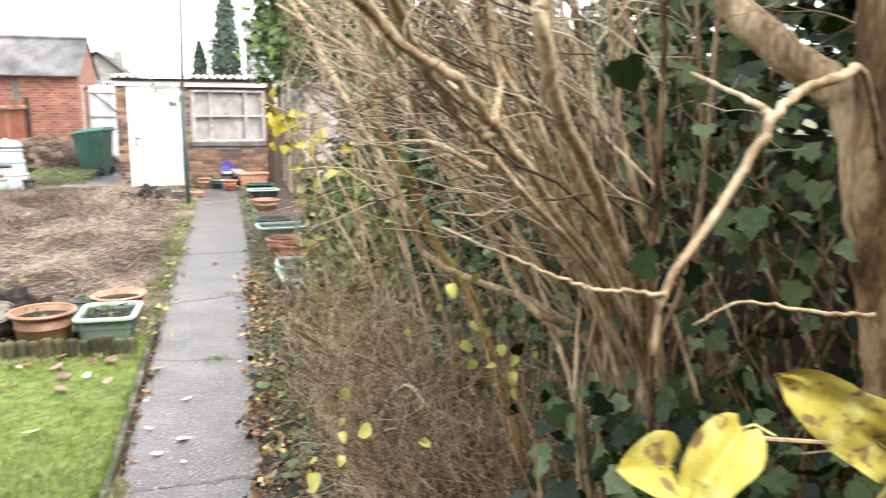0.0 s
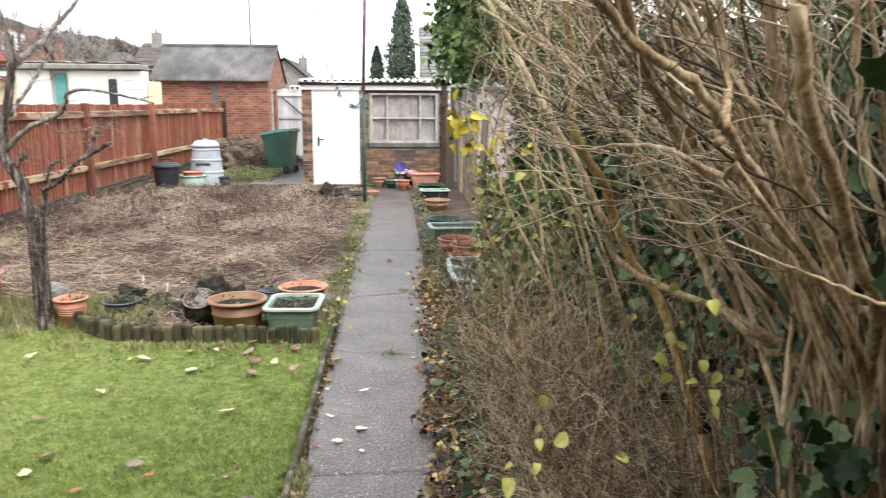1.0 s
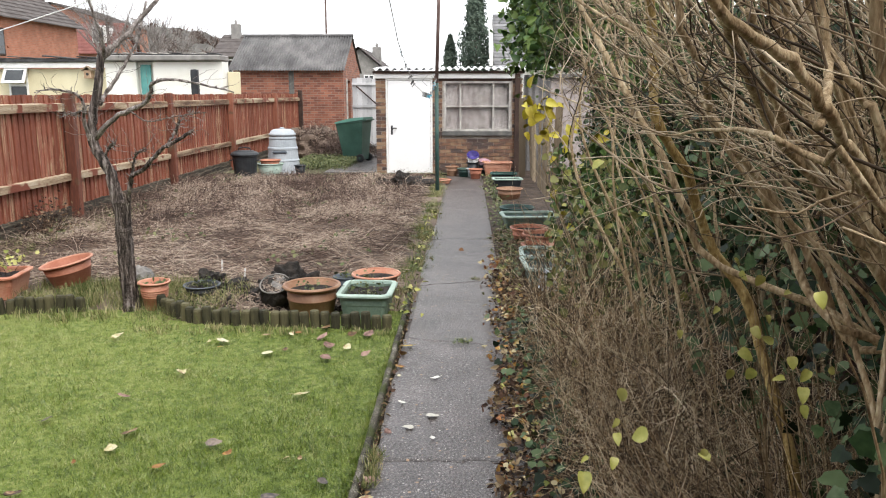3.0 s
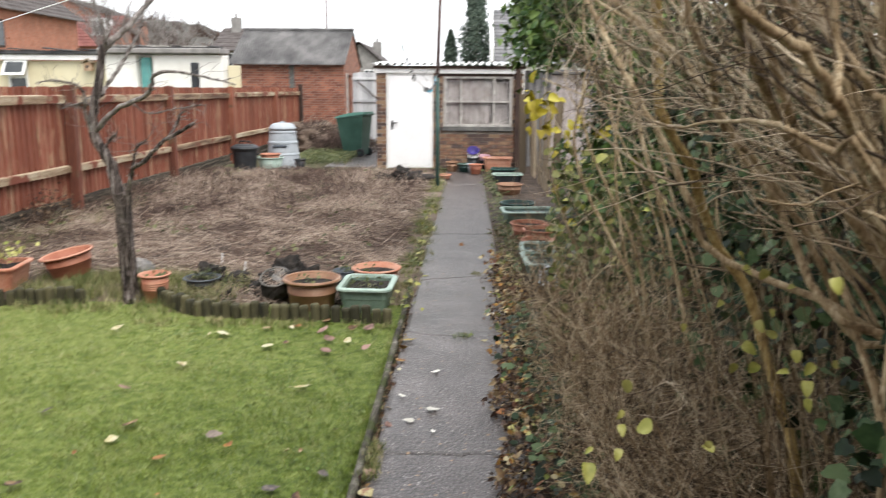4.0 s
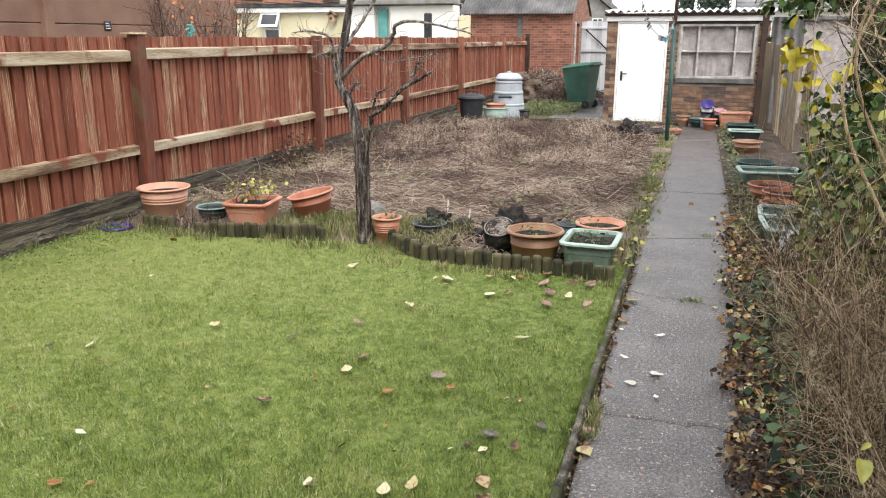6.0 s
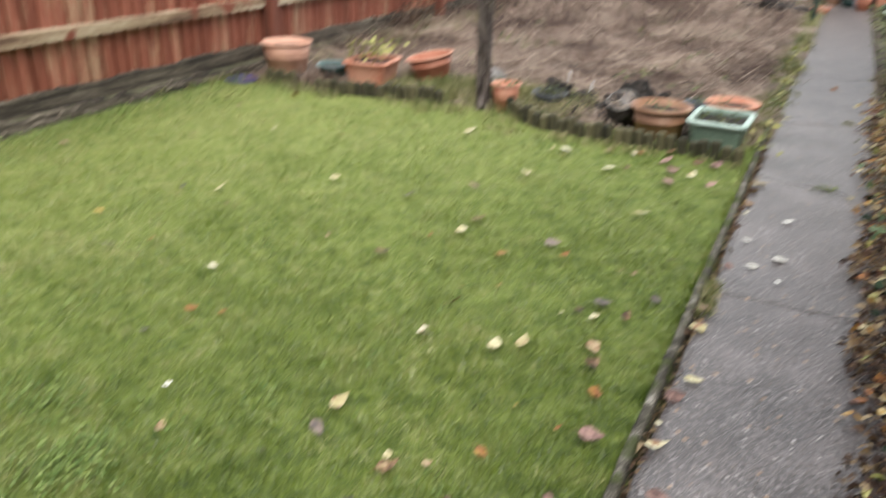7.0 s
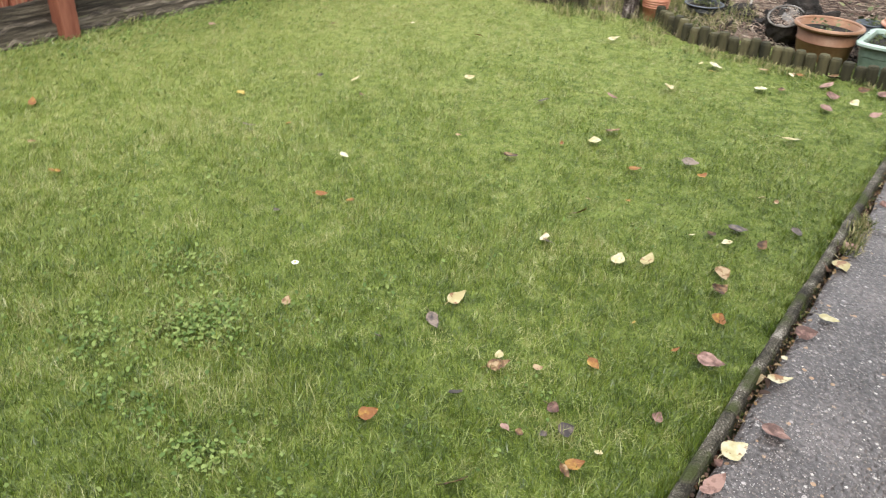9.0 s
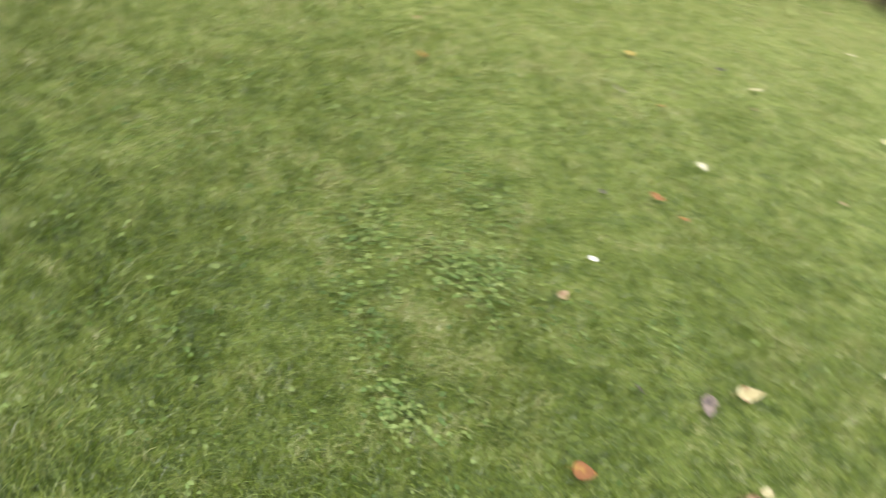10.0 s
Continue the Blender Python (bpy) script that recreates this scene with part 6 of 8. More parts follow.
bough([(-2.71, 6.25, 1.96), (-2.68, 6.2, 2.03), (-2.68, 6.15, 2.15), (-2.69, 6.1, 2.25), (-2.71, 6.0, 2.5)], 0.016, 0.009, M_LIMB)
bough([(-2.77, 6.25, 1.6), (-2.75, 6.31, 1.68), (-2.69, 6.37, 1.78), (-2.63, 6.42, 1.9), (-2.58, 6.48, 2.02), (-2.56, 6.54, 2.1), (-2.52, 6.66, 2.4)], 0.02, 0.01, M_LIMB)
bough([(-2.84, 6.25, 1.33), (-2.71, 6.21, 1.45), (-2.58, 6.17, 1.53), (-2.44, 6.13, 1.58), (-2.35, 6.09, 1.62), (-2.29, 6.04, 1.68), (-2.26, 6.0, 1.75), (-2.15, 5.96, 1.78), (-2.04, 5.92, 1.78), (-1.92, 5.88, 1.76), (-1.77, 5.84, 1.73), (-1.6, 5.8, 1.69)], 0.026, 0.006, M_LIMB)
bough([(-2.86, 6.25, 1.29), (-2.86, 6.19, 1.42), (-2.85, 6.15, 1.52), (-2.83, 6.12, 1.6), (-2.84, 6.07, 1.67), (-2.9, 6.01, 1.7), (-2.96, 5.95, 1.71), (-3.05, 5.9, 1.7)], 0.02, 0.005, M_LIMB)
bough([(-2.83, 6.15, 1.56), (-2.89, 6.1, 1.54), (-2.94, 6.05, 1.53)], 0.011, 0.005, M_LIMB)
bough([(-2.64, 6.25, 0.68), (-2.6, 6.22, 0.84), (-2.58, 6.2, 0.92), (-2.55, 6.17, 0.99), (-2.51, 6.14, 1.07), (-2.4, 6.1, 1.13), (-2.29, 6.06, 1.23), (-2.19, 6.03, 1.3), (-2.07, 5.99, 1.36), (-1.96, 5.95, 1.42)], 0.026, 0.014, M_BARK)
bough([(-2.19, 6.03, 1.3), (-2.13, 6.08, 1.42), (-2.11, 6.1, 1.48)], 0.014, 0.01, M_LIMB)
bough([(-2.56, 6.2, 0.98), (-2.51, 6.16, 1.13), (-2.46, 6.11, 1.23), (-2.36, 6.05, 1.28)], 0.013, 0.006, M_BARK)
bough([(-2.78, 6.25, 1.19), (-2.69, 6.2, 1.29), (-2.63, 6.15, 1.31)], 0.012, 0.008, M_BARK)
bough([(-2.5, 6.14, 1.56), (-2.36, 6.1, 1.48), (-2.2, 6.05, 1.5), (-2.02, 6.0, 1.53), (-1.85, 5.95, 1.55)], 0.007, 0.003, M_LIMB)
v, f = merge(*tw)
tagged(part("twigs", array_mesh("twigs", v, f, M_LIMB), None, tree), kind="stuff")

# large shrub beside the path: thick arching stems
shrub = thing("overgrown_shrub", "tall overgrown shrub with tangled bare grey-brown stems", "shrub", (0, 0, 0))
STEMS = []


def stem(pts, r0, r1, mat=None):
    """A main stem, carried on beyond its last point."""
    a, b = np.array(pts[-2]), np.array(pts[-1])
    STEMS.append((list(pts) + [tuple(b + 1.6 * (b - a))] if b[2] > 1.72 else list(pts), r0, r1, mat or M_STEM))


stem([(1.18, 1.95, 0.0), (1.06, 1.95, 1.01), (0.84, 1.9, 1.39), (0.78, 1.9, 1.45), (0.73, 1.88, 1.52), (0.66, 1.85, 1.58), (0.6, 1.8, 1.64), (0.54, 1.72, 1.7), (0.48, 1.62, 1.74), (0.42, 1.5, 1.78), (0.37, 1.4, 1.83)], 0.0130, 0.0092)
stem([(1.15, 1.75, 0.0), (1.03, 1.75, 1.07), (0.62, 1.45, 1.56), (0.56, 1.4, 1.61), (0.52, 1.35, 1.65), (0.49, 1.33, 1.67), (0.45, 1.3, 1.71), (0.4, 1.28, 1.74), (0.35, 1.25, 1.76), (0.28, 1.2, 1.81)], 0.0088, 0.0068)
stem([(1.15, 1.75, 0.0), (1.03, 1.75, 1.07), (0.86, 1.5, 1.34), (0.75, 1.4, 1.46), (0.65, 1.3, 1.58), (0.55, 1.2, 1.68), (0.5, 1.15, 1.78), (0.49, 1.15, 1.82)], 0.0129, 0.0091)
stem([(1.11, 2.4, 0.0), (0.99, 2.4, 0.57), (0.98, 2.45, 0.68), (0.95, 2.5, 0.8), (0.92, 2.55, 0.92), (0.89, 2.58, 1.04), (0.84, 2.6, 1.14), (0.77, 2.62, 1.23), (0.67, 2.55, 1.45), (0.61, 2.52, 1.53), (0.57, 2.5, 1.59), (0.55, 2.5, 1.65), (0.54, 2.5, 1.82), (0.51, 2.45, 1.98)], 0.0174, 0.0123, M_OCHRE)
stem([(1.18, 1.95, 0.0), (1.06, 1.95, 1.01), (0.95, 2.1, 1.09), (0.88, 2.1, 1.23), (0.81, 2.1, 1.35), (0.74, 2.1, 1.45), (0.68, 2.1, 1.52), (0.59, 2.05, 1.59), (0.55, 2.0, 1.66), (0.52, 1.95, 1.73), (0.46, 1.9, 1.8), (0.45, 1.9, 1.84)], 0.0096, 0.0068)
stem([(1.18, 1.95, 0.0), (1.06, 1.95, 1.01), (0.88, 1.95, 1.41), (0.83, 1.95, 1.46), (0.78, 1.95, 1.52), (0.69, 1.9, 1.59), (0.63, 1.85, 1.67), (0.59, 1.8, 1.73)], 0.0120, 0.0084)
stem([(1.18, 1.95, 0.0), (1.06, 1.95, 1.01), (0.65, 2.0, 1.49), (0.59, 2.0, 1.59), (0.56, 2.0, 1.63), (0.53, 2.05, 1.69), (0.48, 2.1, 1.74), (0.44, 2.15, 1.8), (0.37, 2.2, 1.85)], 0.0052, 0.0037)
stem([(1.15, 1.75, 0.0), (1.03, 1.75, 1.07), (0.5, 1.22, 1.58), (0.47, 1.25, 1.6), (0.45, 1.28, 1.61), (0.42, 1.3, 1.63), (0.43, 1.45, 1.63), (0.45, 1.7, 1.62), (0.43, 1.87, 1.6), (0.37, 1.95, 1.63), (0.28, 2.05, 1.66), (0.2, 2.2, 1.7)], 0.0062, 0.0012)
stem([(0.49, 1.33, 1.64), (0.53, 1.4, 1.68), (0.57, 1.5, 1.74), (0.55, 1.5, 1.84)], 0.0072, 0.0055)
stem([(1.15, 1.75, 0.0), (1.03, 1.75, 1.07), (0.67, 1.5, 1.6), (0.63, 1.5, 1.67), (0.6, 1.5, 1.71), (0.59, 1.55, 1.75), (0.58, 1.58, 1.79), (0.54, 1.6, 1.84)], 0.0073, 0.0051)
stem([(1.15, 1.75, 0.0), (1.03, 1.75, 1.07), (0.6, 1.4, 1.54), (0.6, 1.45, 1.54), (0.57, 1.48, 1.52), (0.54, 1.5, 1.5), (0.47, 1.5, 1.51)], 0.0027, 0.0019)
stem([(1.18, 1.95, 0.0), (1.06, 1.95, 1.01), (0.68, 2.3, 1.25), (0.6, 2.3, 1.39), (0.54, 2.35, 1.53), (0.48, 2.4, 1.64), (0.4, 2.5, 1.81), (0.32, 2.6, 1.98)], 0.0106, 0.0075)
stem([(1.18, 1.95, 0.0), (1.06, 1.95, 1.01), (0.85, 2.0, 1.18), (0.79, 2.1, 1.32), (0.72, 2.1, 1.45), (0.67, 2.15, 1.54), (0.59, 2.2, 1.67), (0.5, 2.2, 1.77), (0.4, 2.3, 1.87)], 0.0108, 0.0076)
stem([(1.18, 1.75, 0.0), (1.06, 1.75, 1.14), (0.94, 1.7, 1.31), (0.83, 1.65, 1.48), (0.73, 1.6, 1.63), (0.69, 1.6, 1.78), (0.67, 1.6, 1.9)], 0.0135, 0.0095)
stem([(1.0, 1.5, 0.0), (0.88, 1.5, 1.31), (0.85, 1.45, 1.45), (0.82, 1.4, 1.59), (0.82, 1.4, 1.76), (0.81, 1.4, 1.88)], 0.0063, 0.0045, M_TRUNK)
stem([(1.15, 1.75, 0.0), (1.03, 1.75, 1.07), (0.91, 1.55, 1.37), (0.85, 1.5, 1.5), (0.8, 1.5, 1.64), (0.78, 1.5, 1.78)], 0.0071, 0.0050)
stem([(1.18, 1.95, 0.0), (1.06, 1.95, 1.01), (1.03, 1.85, 1.09), (0.99, 1.9, 1.2), (0.93, 1.95, 1.34), (0.86, 2.0, 1.46), (0.78, 2.0, 1.6), (0.77, 2.1, 1.76), (0.74, 2.1, 1.86)], 0.0125, 0.0089)
stem([(1.18, 1.95, 0.0), (1.06, 1.95, 1.01), (0.92, 1.8, 1.28), (0.81, 1.8, 1.44), (0.75, 1.85, 1.56), (0.69, 1.85, 1.65), (0.66, 1.9, 1.77), (0.6, 1.9, 1.89)], 0.0093, 0.0066)
# the stout trunk beside the path's start and its boughs
stem([(1.22, 1.14, 0.0), (1.155, 1.12, 0.9), (1.077, 1.12, 1.27), (1.035, 1.12, 1.44), (1.003, 1.12, 1.6), (0.99, 1.12, 1.76), (0.94, 1.12, 2.1)], 0.045, 0.036, M_TRUNK)
stem([(1.02, 1.14, 1.5), (1.01, 1.19, 1.68), (0.97, 1.23, 1.74), (0.92, 1.26, 1.78), (0.86, 1.32, 1.88), (0.8, 1.4, 2.1)], 0.032, 0.022)
stem([(0.98, 1.1, 1.62), (0.75, 0.9, 1.72), (0.54, 0.7, 1.71), (0.5, 0.69, 1.7), (0.47, 0.68, 1.68), (0.44, 0.68, 1.63), (0.39, 0.67, 1.57), (0.38, 0.66, 1.53)], 0.0048, 0.0022)
stem([(0.388, 0.665, 1.57), (0.35, 0.69, 1.57), (0.32, 0.71, 1.58), (0.27, 0.78, 1.6)], 0.0018, 0.0007)
stem([(0.47, 0.68, 1.68), (0.52, 0.76, 1.69), (0.55, 0.9, 1.72)], 0.0034, 0.0016)
stem([(1.0, 1.1, 1.4), (0.68, 0.8, 1.5), (0.64, 0.83, 1.5), (0.6, 0.87, 1.5), (0.57, 0.9, 1.47)], 0.0026, 0.0014)
# slighter stems that fan out from the same root
for k in range(20):
    bx, by = 1.16 + rng.normal(0, 0.08), 1.9 + rng.normal(0, 0.12)
    tx, ty = rng.uniform(0.42, 1.1), rng.uniform(1.6, 2.6)
    stem([(bx, by, 0.0), (bx - 0.1 + rng.normal(0, 0.03), by, 0.9), (bx + (tx - bx) * 0.5 + rng.normal(0, 0.03), by + (ty - by) * 0.5, 1.4 + rng.normal(0, 0.05)), (tx, ty, 1.95)], rng.uniform(0.005, 0.009), rng.uniform(0.003, 0.005))
for k in range(15):
    bx, by = rng.uniform(1.0, 1.7), rng.uniform(1.9, 4.6)
    lean = rng.uniform(0.3, 0.8)
    top = rng.uniform(1.9, 2.9)
    tx, ty = bx - lean, by + rng.uniform(-0.2, 0.6)
    stem([(bx, by, 0.0), (bx - lean * 0.2 + rng.normal(0, 0.04), by + (ty - by) * 0.3, top * 0.35), (bx - lean * 0.6 + rng.normal(0, 0.04), by + (ty - by) * 0.6, top * 0.68), (max(0.28 + 0.12 * by, tx), ty, top)], rng.uniform(0.005, 0.012), 0.003)
fine = []


def within_bush(P, R):
    """Leaves out shoots that would hang over the path."""
    ok = ((P[:, :, 0] > 0.13 + 0.05 * P[:, :, 1]) & ((P[:, :, 2] > 1.3) | (P[:, :, 1] > 1.9))).all(1)
    return P[ok], R[ok]


for k, (pts, r0, r1, mat) in enumerate(STEMS):
    line, rad = limb(pts, r0, r1, 34, 0.007 if r0 > 0.007 else 0.003, k * 1.7)
    rad = rad * np.array([1 + 0.12 * noise.noise(Vector((i * 1.7, k, 11))) + 0.1 * max(0, noise.noise(Vector((i * 0.9, k, 31)))) for i in range(34)])
    part("stem", Geo().tube(line, list(rad), 10 if r0 > 0.008 else 7), mat, shrub, smooth=True)
    if r0 < 0.005:
        continue
    near = pts[0][1] < 1.2
    P, R = twigs_from(line, rad, 1 if near else 14, 0.75, 0.4, 0.1, 0.26, segs=12, tip=0.0008, lo=0.4, heading=np.array([-0.8, 0.15, 0.25]) if not near else np.array([0.3, 0.5, 0.1]))
    P, R = within_bush(P, R)
    fine.append(strands(P, R, 4))
    for q, r in list(zip(P, R))[::2]:
        P2, R2 = twigs_from(q, r, 5, 0.34, 0.5, 0.06, 0.34, segs=9, tip=0.0006, thick=0.6, heading=np.array([-0.35, 0.1, 0.1]))
        P2, R2 = within_bush(P2, R2)
        if len(P2):
            fine.append(strands(P2, R2, 4))
v, f = merge(*fine)
tagged(part("twigs", array_mesh("twigs", v, f, M_TWIG), None, shrub, "dense thin bare twigs"), kind="stuff")

# brown twiggy subshrub in front of it, along the path
dead = thing("twiggy_bush", "dense brown dead-looking bush of thin upright twigs", "bush", (0, 0, 0))
P, R = [], []
for _ in range(2900):
    by = rng.uniform(1.25, 5.4)
    bx = rng.uniform(0.55, 1.25) + max(0, 1.8 - by) * 0.25 + 0.04 * math.sin(by * 3)
    hgt = rng.uniform(0.35, 1.0) * (1.0 if by < 4.6 else 0.75) * (0.75 + 0.25 * math.sin(by * 2.1 + 1))
    line = wander((bx, by, 0.02), (rng.normal(-0.22, 0.42), rng.normal(-0.06, 0.42), 1.0), hgt * 1.3, 8, 0.34)
    P.append(line)
    R.append(np.linspace(rng.uniform(0.0008, 0.0018) if rng.uniform() < 0.8 else rng.uniform(0.002, 0.0034), 0.0007, 8))
    if rng.uniform() < 0.9:
        Q, S = twigs_from(line, R[-1], 2, 0.3, 0.65, 0.25, 0.6, segs=8, tip=0.0006, thick=0.9)
        P += list(Q)
        R += list(S)
for _ in range(1500):
    by = rng.uniform(1.25, 2.9)
    line = wander((0.62 + 0.2 * by + rng.uniform(-0.25, 0.45), by, 0.02), (rng.normal(-0.2, 0.5), rng.normal(-0.05, 0.5), 1.0), rng.uniform(0.5, 1.2), 8, 0.42)
    P.append(line)
    R.append(np.linspace(rng.uniform(0.001, 0.0026), 0.0007, 8))
for _ in range(800):
    by = rng.uniform(3.6, 6.4)
    P.append(wander((rng.uniform(0.55, 1.1), by, 0.05), (rng.normal(-0.1, 0.45), rng.normal(-0.05, 0.45), 1.0), rng.uniform(0.7, 1.5), 8, 0.42))
    R.append(np.linspace(rng.uniform(0.0016, 0.0036), 0.0009, 8))
ok = [k for k, p in enumerate(P) if p[:, 0].min() > 0.3 and (p[:, 1] > 0.85).all()]
v, f = strands([P[k] for k in ok], [R[k] for k in ok], 3)
tagged(part("twigs", array_mesh("twigs", v, f, M_BROWNTWIG), None, dead), kind="stuff")
P, R = [], []
for _ in range(130):
    by = rng.uniform(1.5, 5.0)
    line = wander((rng.uniform(0.55, 1.2), by, rng.uniform(0.0, 0.5)), (rng.normal(-0.3, 0.5), rng.normal(-0.1, 0.5), 0.8), rng.uniform(0.4, 0.9), 12, 0.42, -0.05)
    if line[:, 0].min() > 0.3 and line[:, 1].min() > 1.1:
        P.append(line)
        R.append(np.linspace(rng.uniform(0.0018, 0.0036), 0.001, 12))
v, f = strands(P, R, 5)
tagged(part("bare_stems", array_mesh("bare_stems", v, f, M_TWIG), None, dead), kind="stuff")


# ivy and evergreen hedge behind the stems
def leaf_cloud(name, parent, shape, places, size, mat, facing, jitter=0.6, label=""):
    places = np.asarray(places)
    n = len(places)
    v, f = scatter_leaves(shape[0], shape[1], places, rng.uniform(size[0], size[1], n), np.asarray(facing) + rng.normal(0, jitter, (n, 3)), rng.uniform(0, 6.28, n))
    ob = part(name, array_mesh(name, v, f, mat), None, parent, label)
    ob["kind"] = "stuff"
    return ob


ivy = thing("ivy_hedge", "dark glossy ivy covering the hedge behind the shrub", "ivy", (0, 0, 0))


def hedge_x(y, z):
    return 1.55 + 0.22 * noise.noise(Vector((y * 1.3, z * 1.6, 2.0))) + 0.12 * noise.noise(Vector((y * 4, z * 4, 6.0)))


places = []
while len(places) < 13500:
    y, z = rng.uniform(-0.6, 10.5), rng.uniform(0, 2.75)
    top = (1.66 if 2.8 < y < 4.4 else 1.95) + 0.3 * noise.noise(Vector((y * 1.2, 0, 8))) + 0.22 * noise.noise(Vector((y * 4, 0, 3))) + 0.04 * y
    if z > top and rng.uniform() > 0.08:
        continue
    if (z < 0.8 or y < 2.6) and rng.uniform() > (0.55 if y > 1.9 else 0.45):
        continue
    places.append((hedge_x(y, z) + rng.exponential(0.16) - 0.06, y, z))
leaf_cloud("ivy_leaves", ivy, IVYLEAF, places, (0.024, 0.055), M_IVY, (-1, -0.4, 0.35), 0.6)
# leaf layer over the hedge top, added to block light from above
places = [(rng.uniform(1.65, 2.9), y, (1.7 if 2.8 < y < 4.4 else 2.0) + rng.normal(0, 0.1)) for y in rng.uniform(-1.5, 9, 5000)]
leaf_cloud("top_leaves", ivy, IVYLEAF, places, (0.06, 0.11), M_IVY, (0, 0, 1), 0.6)
P, R = [], []
for _ in range(260):
    y = rng.uniform(-0.6, 10)
    P.append(limb([(1.7, y, 0), (1.62, y + rng.normal(0, 0.2), 0.8), (1.6, y + rng.normal(0, 0.3), 1.5), (1.55, y + rng.normal(0, 0.4), 2.2 + rng.uniform(0, 0.6))], 0.01, 0.003, 10, 0.03, y)[0])
    R.append(np.linspace(rng.uniform(0.004, 0.014), 0.002, 10))
v, f = strands(P, R, 5)
tagged(part("ivy_stems", array_mesh("ivy_stems", v, f, M_STEM), None, ivy), kind="stuff")
P, R = [], []
for _ in range(80):
    y, z = rng.uniform(0.2, 2.4), rng.uniform(0.1, 1.2)
    x = rng.uniform(1.15, 1.5)
    P.append(limb([(x, y, z - 0.3), (x + rng.normal(0, 0.05), y + rng.normal(0, 0.1), z + 0.1), (x + rng.normal(0, 0.1), y + rng.normal(0, 0.2), z + 0.5), (x + rng.normal(0, 0.12), y + rng.normal(0, 0.3), z + 0.9)], 0.01, 0.003, 10, 0.04, 7 * y)[0])
    R.append(np.linspace(rng.uniform(0.002, 0.007), 0.0012, 10))
v, f = strands(P, R, 5)
tagged(part("creeping_stems", array_mesh("creeping_stems", v, f, M_TRUNK), None, ivy), kind="stuff")
# ivy leaves above the view, added to shade the hedge and stems below
places = [(1.2 + rng.uniform(0, 1.0) ** 0.7 * 1.5, rng.uniform(0.2, 2.7), 2.3 + rng.normal(0, 0.1)) for _ in range(2600)]
leaf_cloud("overhead_leaves", ivy, IVYLEAF, places, (0.05, 0.1), M_IVY, (0, 0, 1), 0.6)
# dark sheet added behind the ivy; its colour gives the hedge's inner shade
tagged(part("hedge_shade_sheet", sheet(-1.0, 10.8, 0, 1.6, 0.15, lambda a, b: 0, M_DARKWOOD, "hedge_shade_sheet"), M_DARKWOOD, m=Matrix(((0, 0, 1, 1.95), (1, 0, 0, 0), (0, 1, 0, 0), (0, 0, 0, 1)))), "dark sheet added behind the ivy for the hedge's inner shade", "fence", kind="structure")

# ivy and laurel leaves among the stems, and the taller evergreen further on
places = [(rng.uniform(0.95, 1.5), rng.uniform(1.0, 7.5), rng.uniform(0.1, 2.1)) for _ in range(2600)]
places = [c for c in places if c[2] < 1.0 or c[0] + 0.06 > 0.21 * (c[1] - 0.33)]
places += [(rng.uniform(0.75, 1.3), rng.uniform(1.2, 1.85), rng.uniform(0.3, 1.05)) for _ in range(900)]
places += [(0.55 * y + rng.uniform(-0.1, 0.5), y, rng.uniform(1.35, 2.15)) for y in rng.uniform(1.3, 3.2, 260)]
leaf_cloud("ivy_leaves", ivy, IVYLEAF, places, (0.026, 0.06), M_IVY, (-0.7, -0.5, 0.5), 0.6)
laurel = thing("evergreen_shrub", "evergreen shrub with pointed dark green leaves", "shrub", (0, 0, 0))
cl = [(rng.uniform(1.0, 2.2), rng.uniform(5.5, 10.5), rng.uniform(0.9, 2.7)) for _ in range(85)]
cl += [(0.075 * y + rng.uniform(0, 0.6), y, rng.uniform(2.05, 3.0)) for y in rng.uniform(6.4, 9.0, 60)]
cl = [c for c in cl if not (1.1 < c[2] < 2.15 and (c[0] + 0.06) / (c[1] - 0.33) < 0.21 and c[0] > 0.9)]
places = np.concatenate([np.array(c) + rng.normal(0, 0.13, (110, 3)) for c in cl])
leaf_cloud("leaves", laurel, LEAF_KINDS[1], places, (0.04, 0.085), M_LAUREL, (-0.5, -0.6, 0.5), 0.7)
P, R = [], []
for c in cl:
    P.append(limb([(1.7, c[1] + rng.normal(0, 0.3), 0.0), (1.6, c[1], c[2] * 0.6), c], 0.01, 0.003, 9, 0.03, c[1])[0])
    R.append(np.linspace(0.012, 0.003, 9))
v, f = strands(P, R, 5)
tagged(part("branches", array_mesh("branches", v, f, M_STEM), None, laurel), kind="stuff")
places = [(0.5 * y + rng.uniform(-0.05, 0.5), y, rng.uniform(1.3, 2.3)) for y in rng.uniform(2.3, 4.6, 900)]
leaf_cloud("near_leaves", laurel, STRAP, places, (0.06, 0.12), M_LAUREL, (-0.6, -0.6, 0.3), 0.6)
# low leafy growth by the troughs
def behind_pots(cloud):
    return [c for c in cloud if (c[0] + 0.06) / (c[1] - 0.33) > 0.122]


places = behind_pots([(rng.uniform(0.7, 1.5), rng.uniform(4.6, 9.2), rng.uniform(0.1, 1.15)) for _ in range(1000)])
leaf_cloud("low_leaves", laurel, LEAF_KINDS[1], places, (0.035, 0.075), M_LAUREL, (-0.5, -0.4, 0.7), 0.7)
places = behind_pots([(rng.uniform(0.55, 1.2), rng.uniform(4.2, 8.2), rng.uniform(0.15, 1.2)) for _ in range(90)])
leaf_cloud("turning_leaves", laurel, HEART, places, (0.035, 0.07), M_YELLOWOLIVE, (-0.4, -0.6, 0.5), 0.7)
places = behind_pots([(rng.uniform(0.5, 1.2), rng.uniform(4.4, 6.4), rng.uniform(0.2, 1.35)) for _ in range(750)])
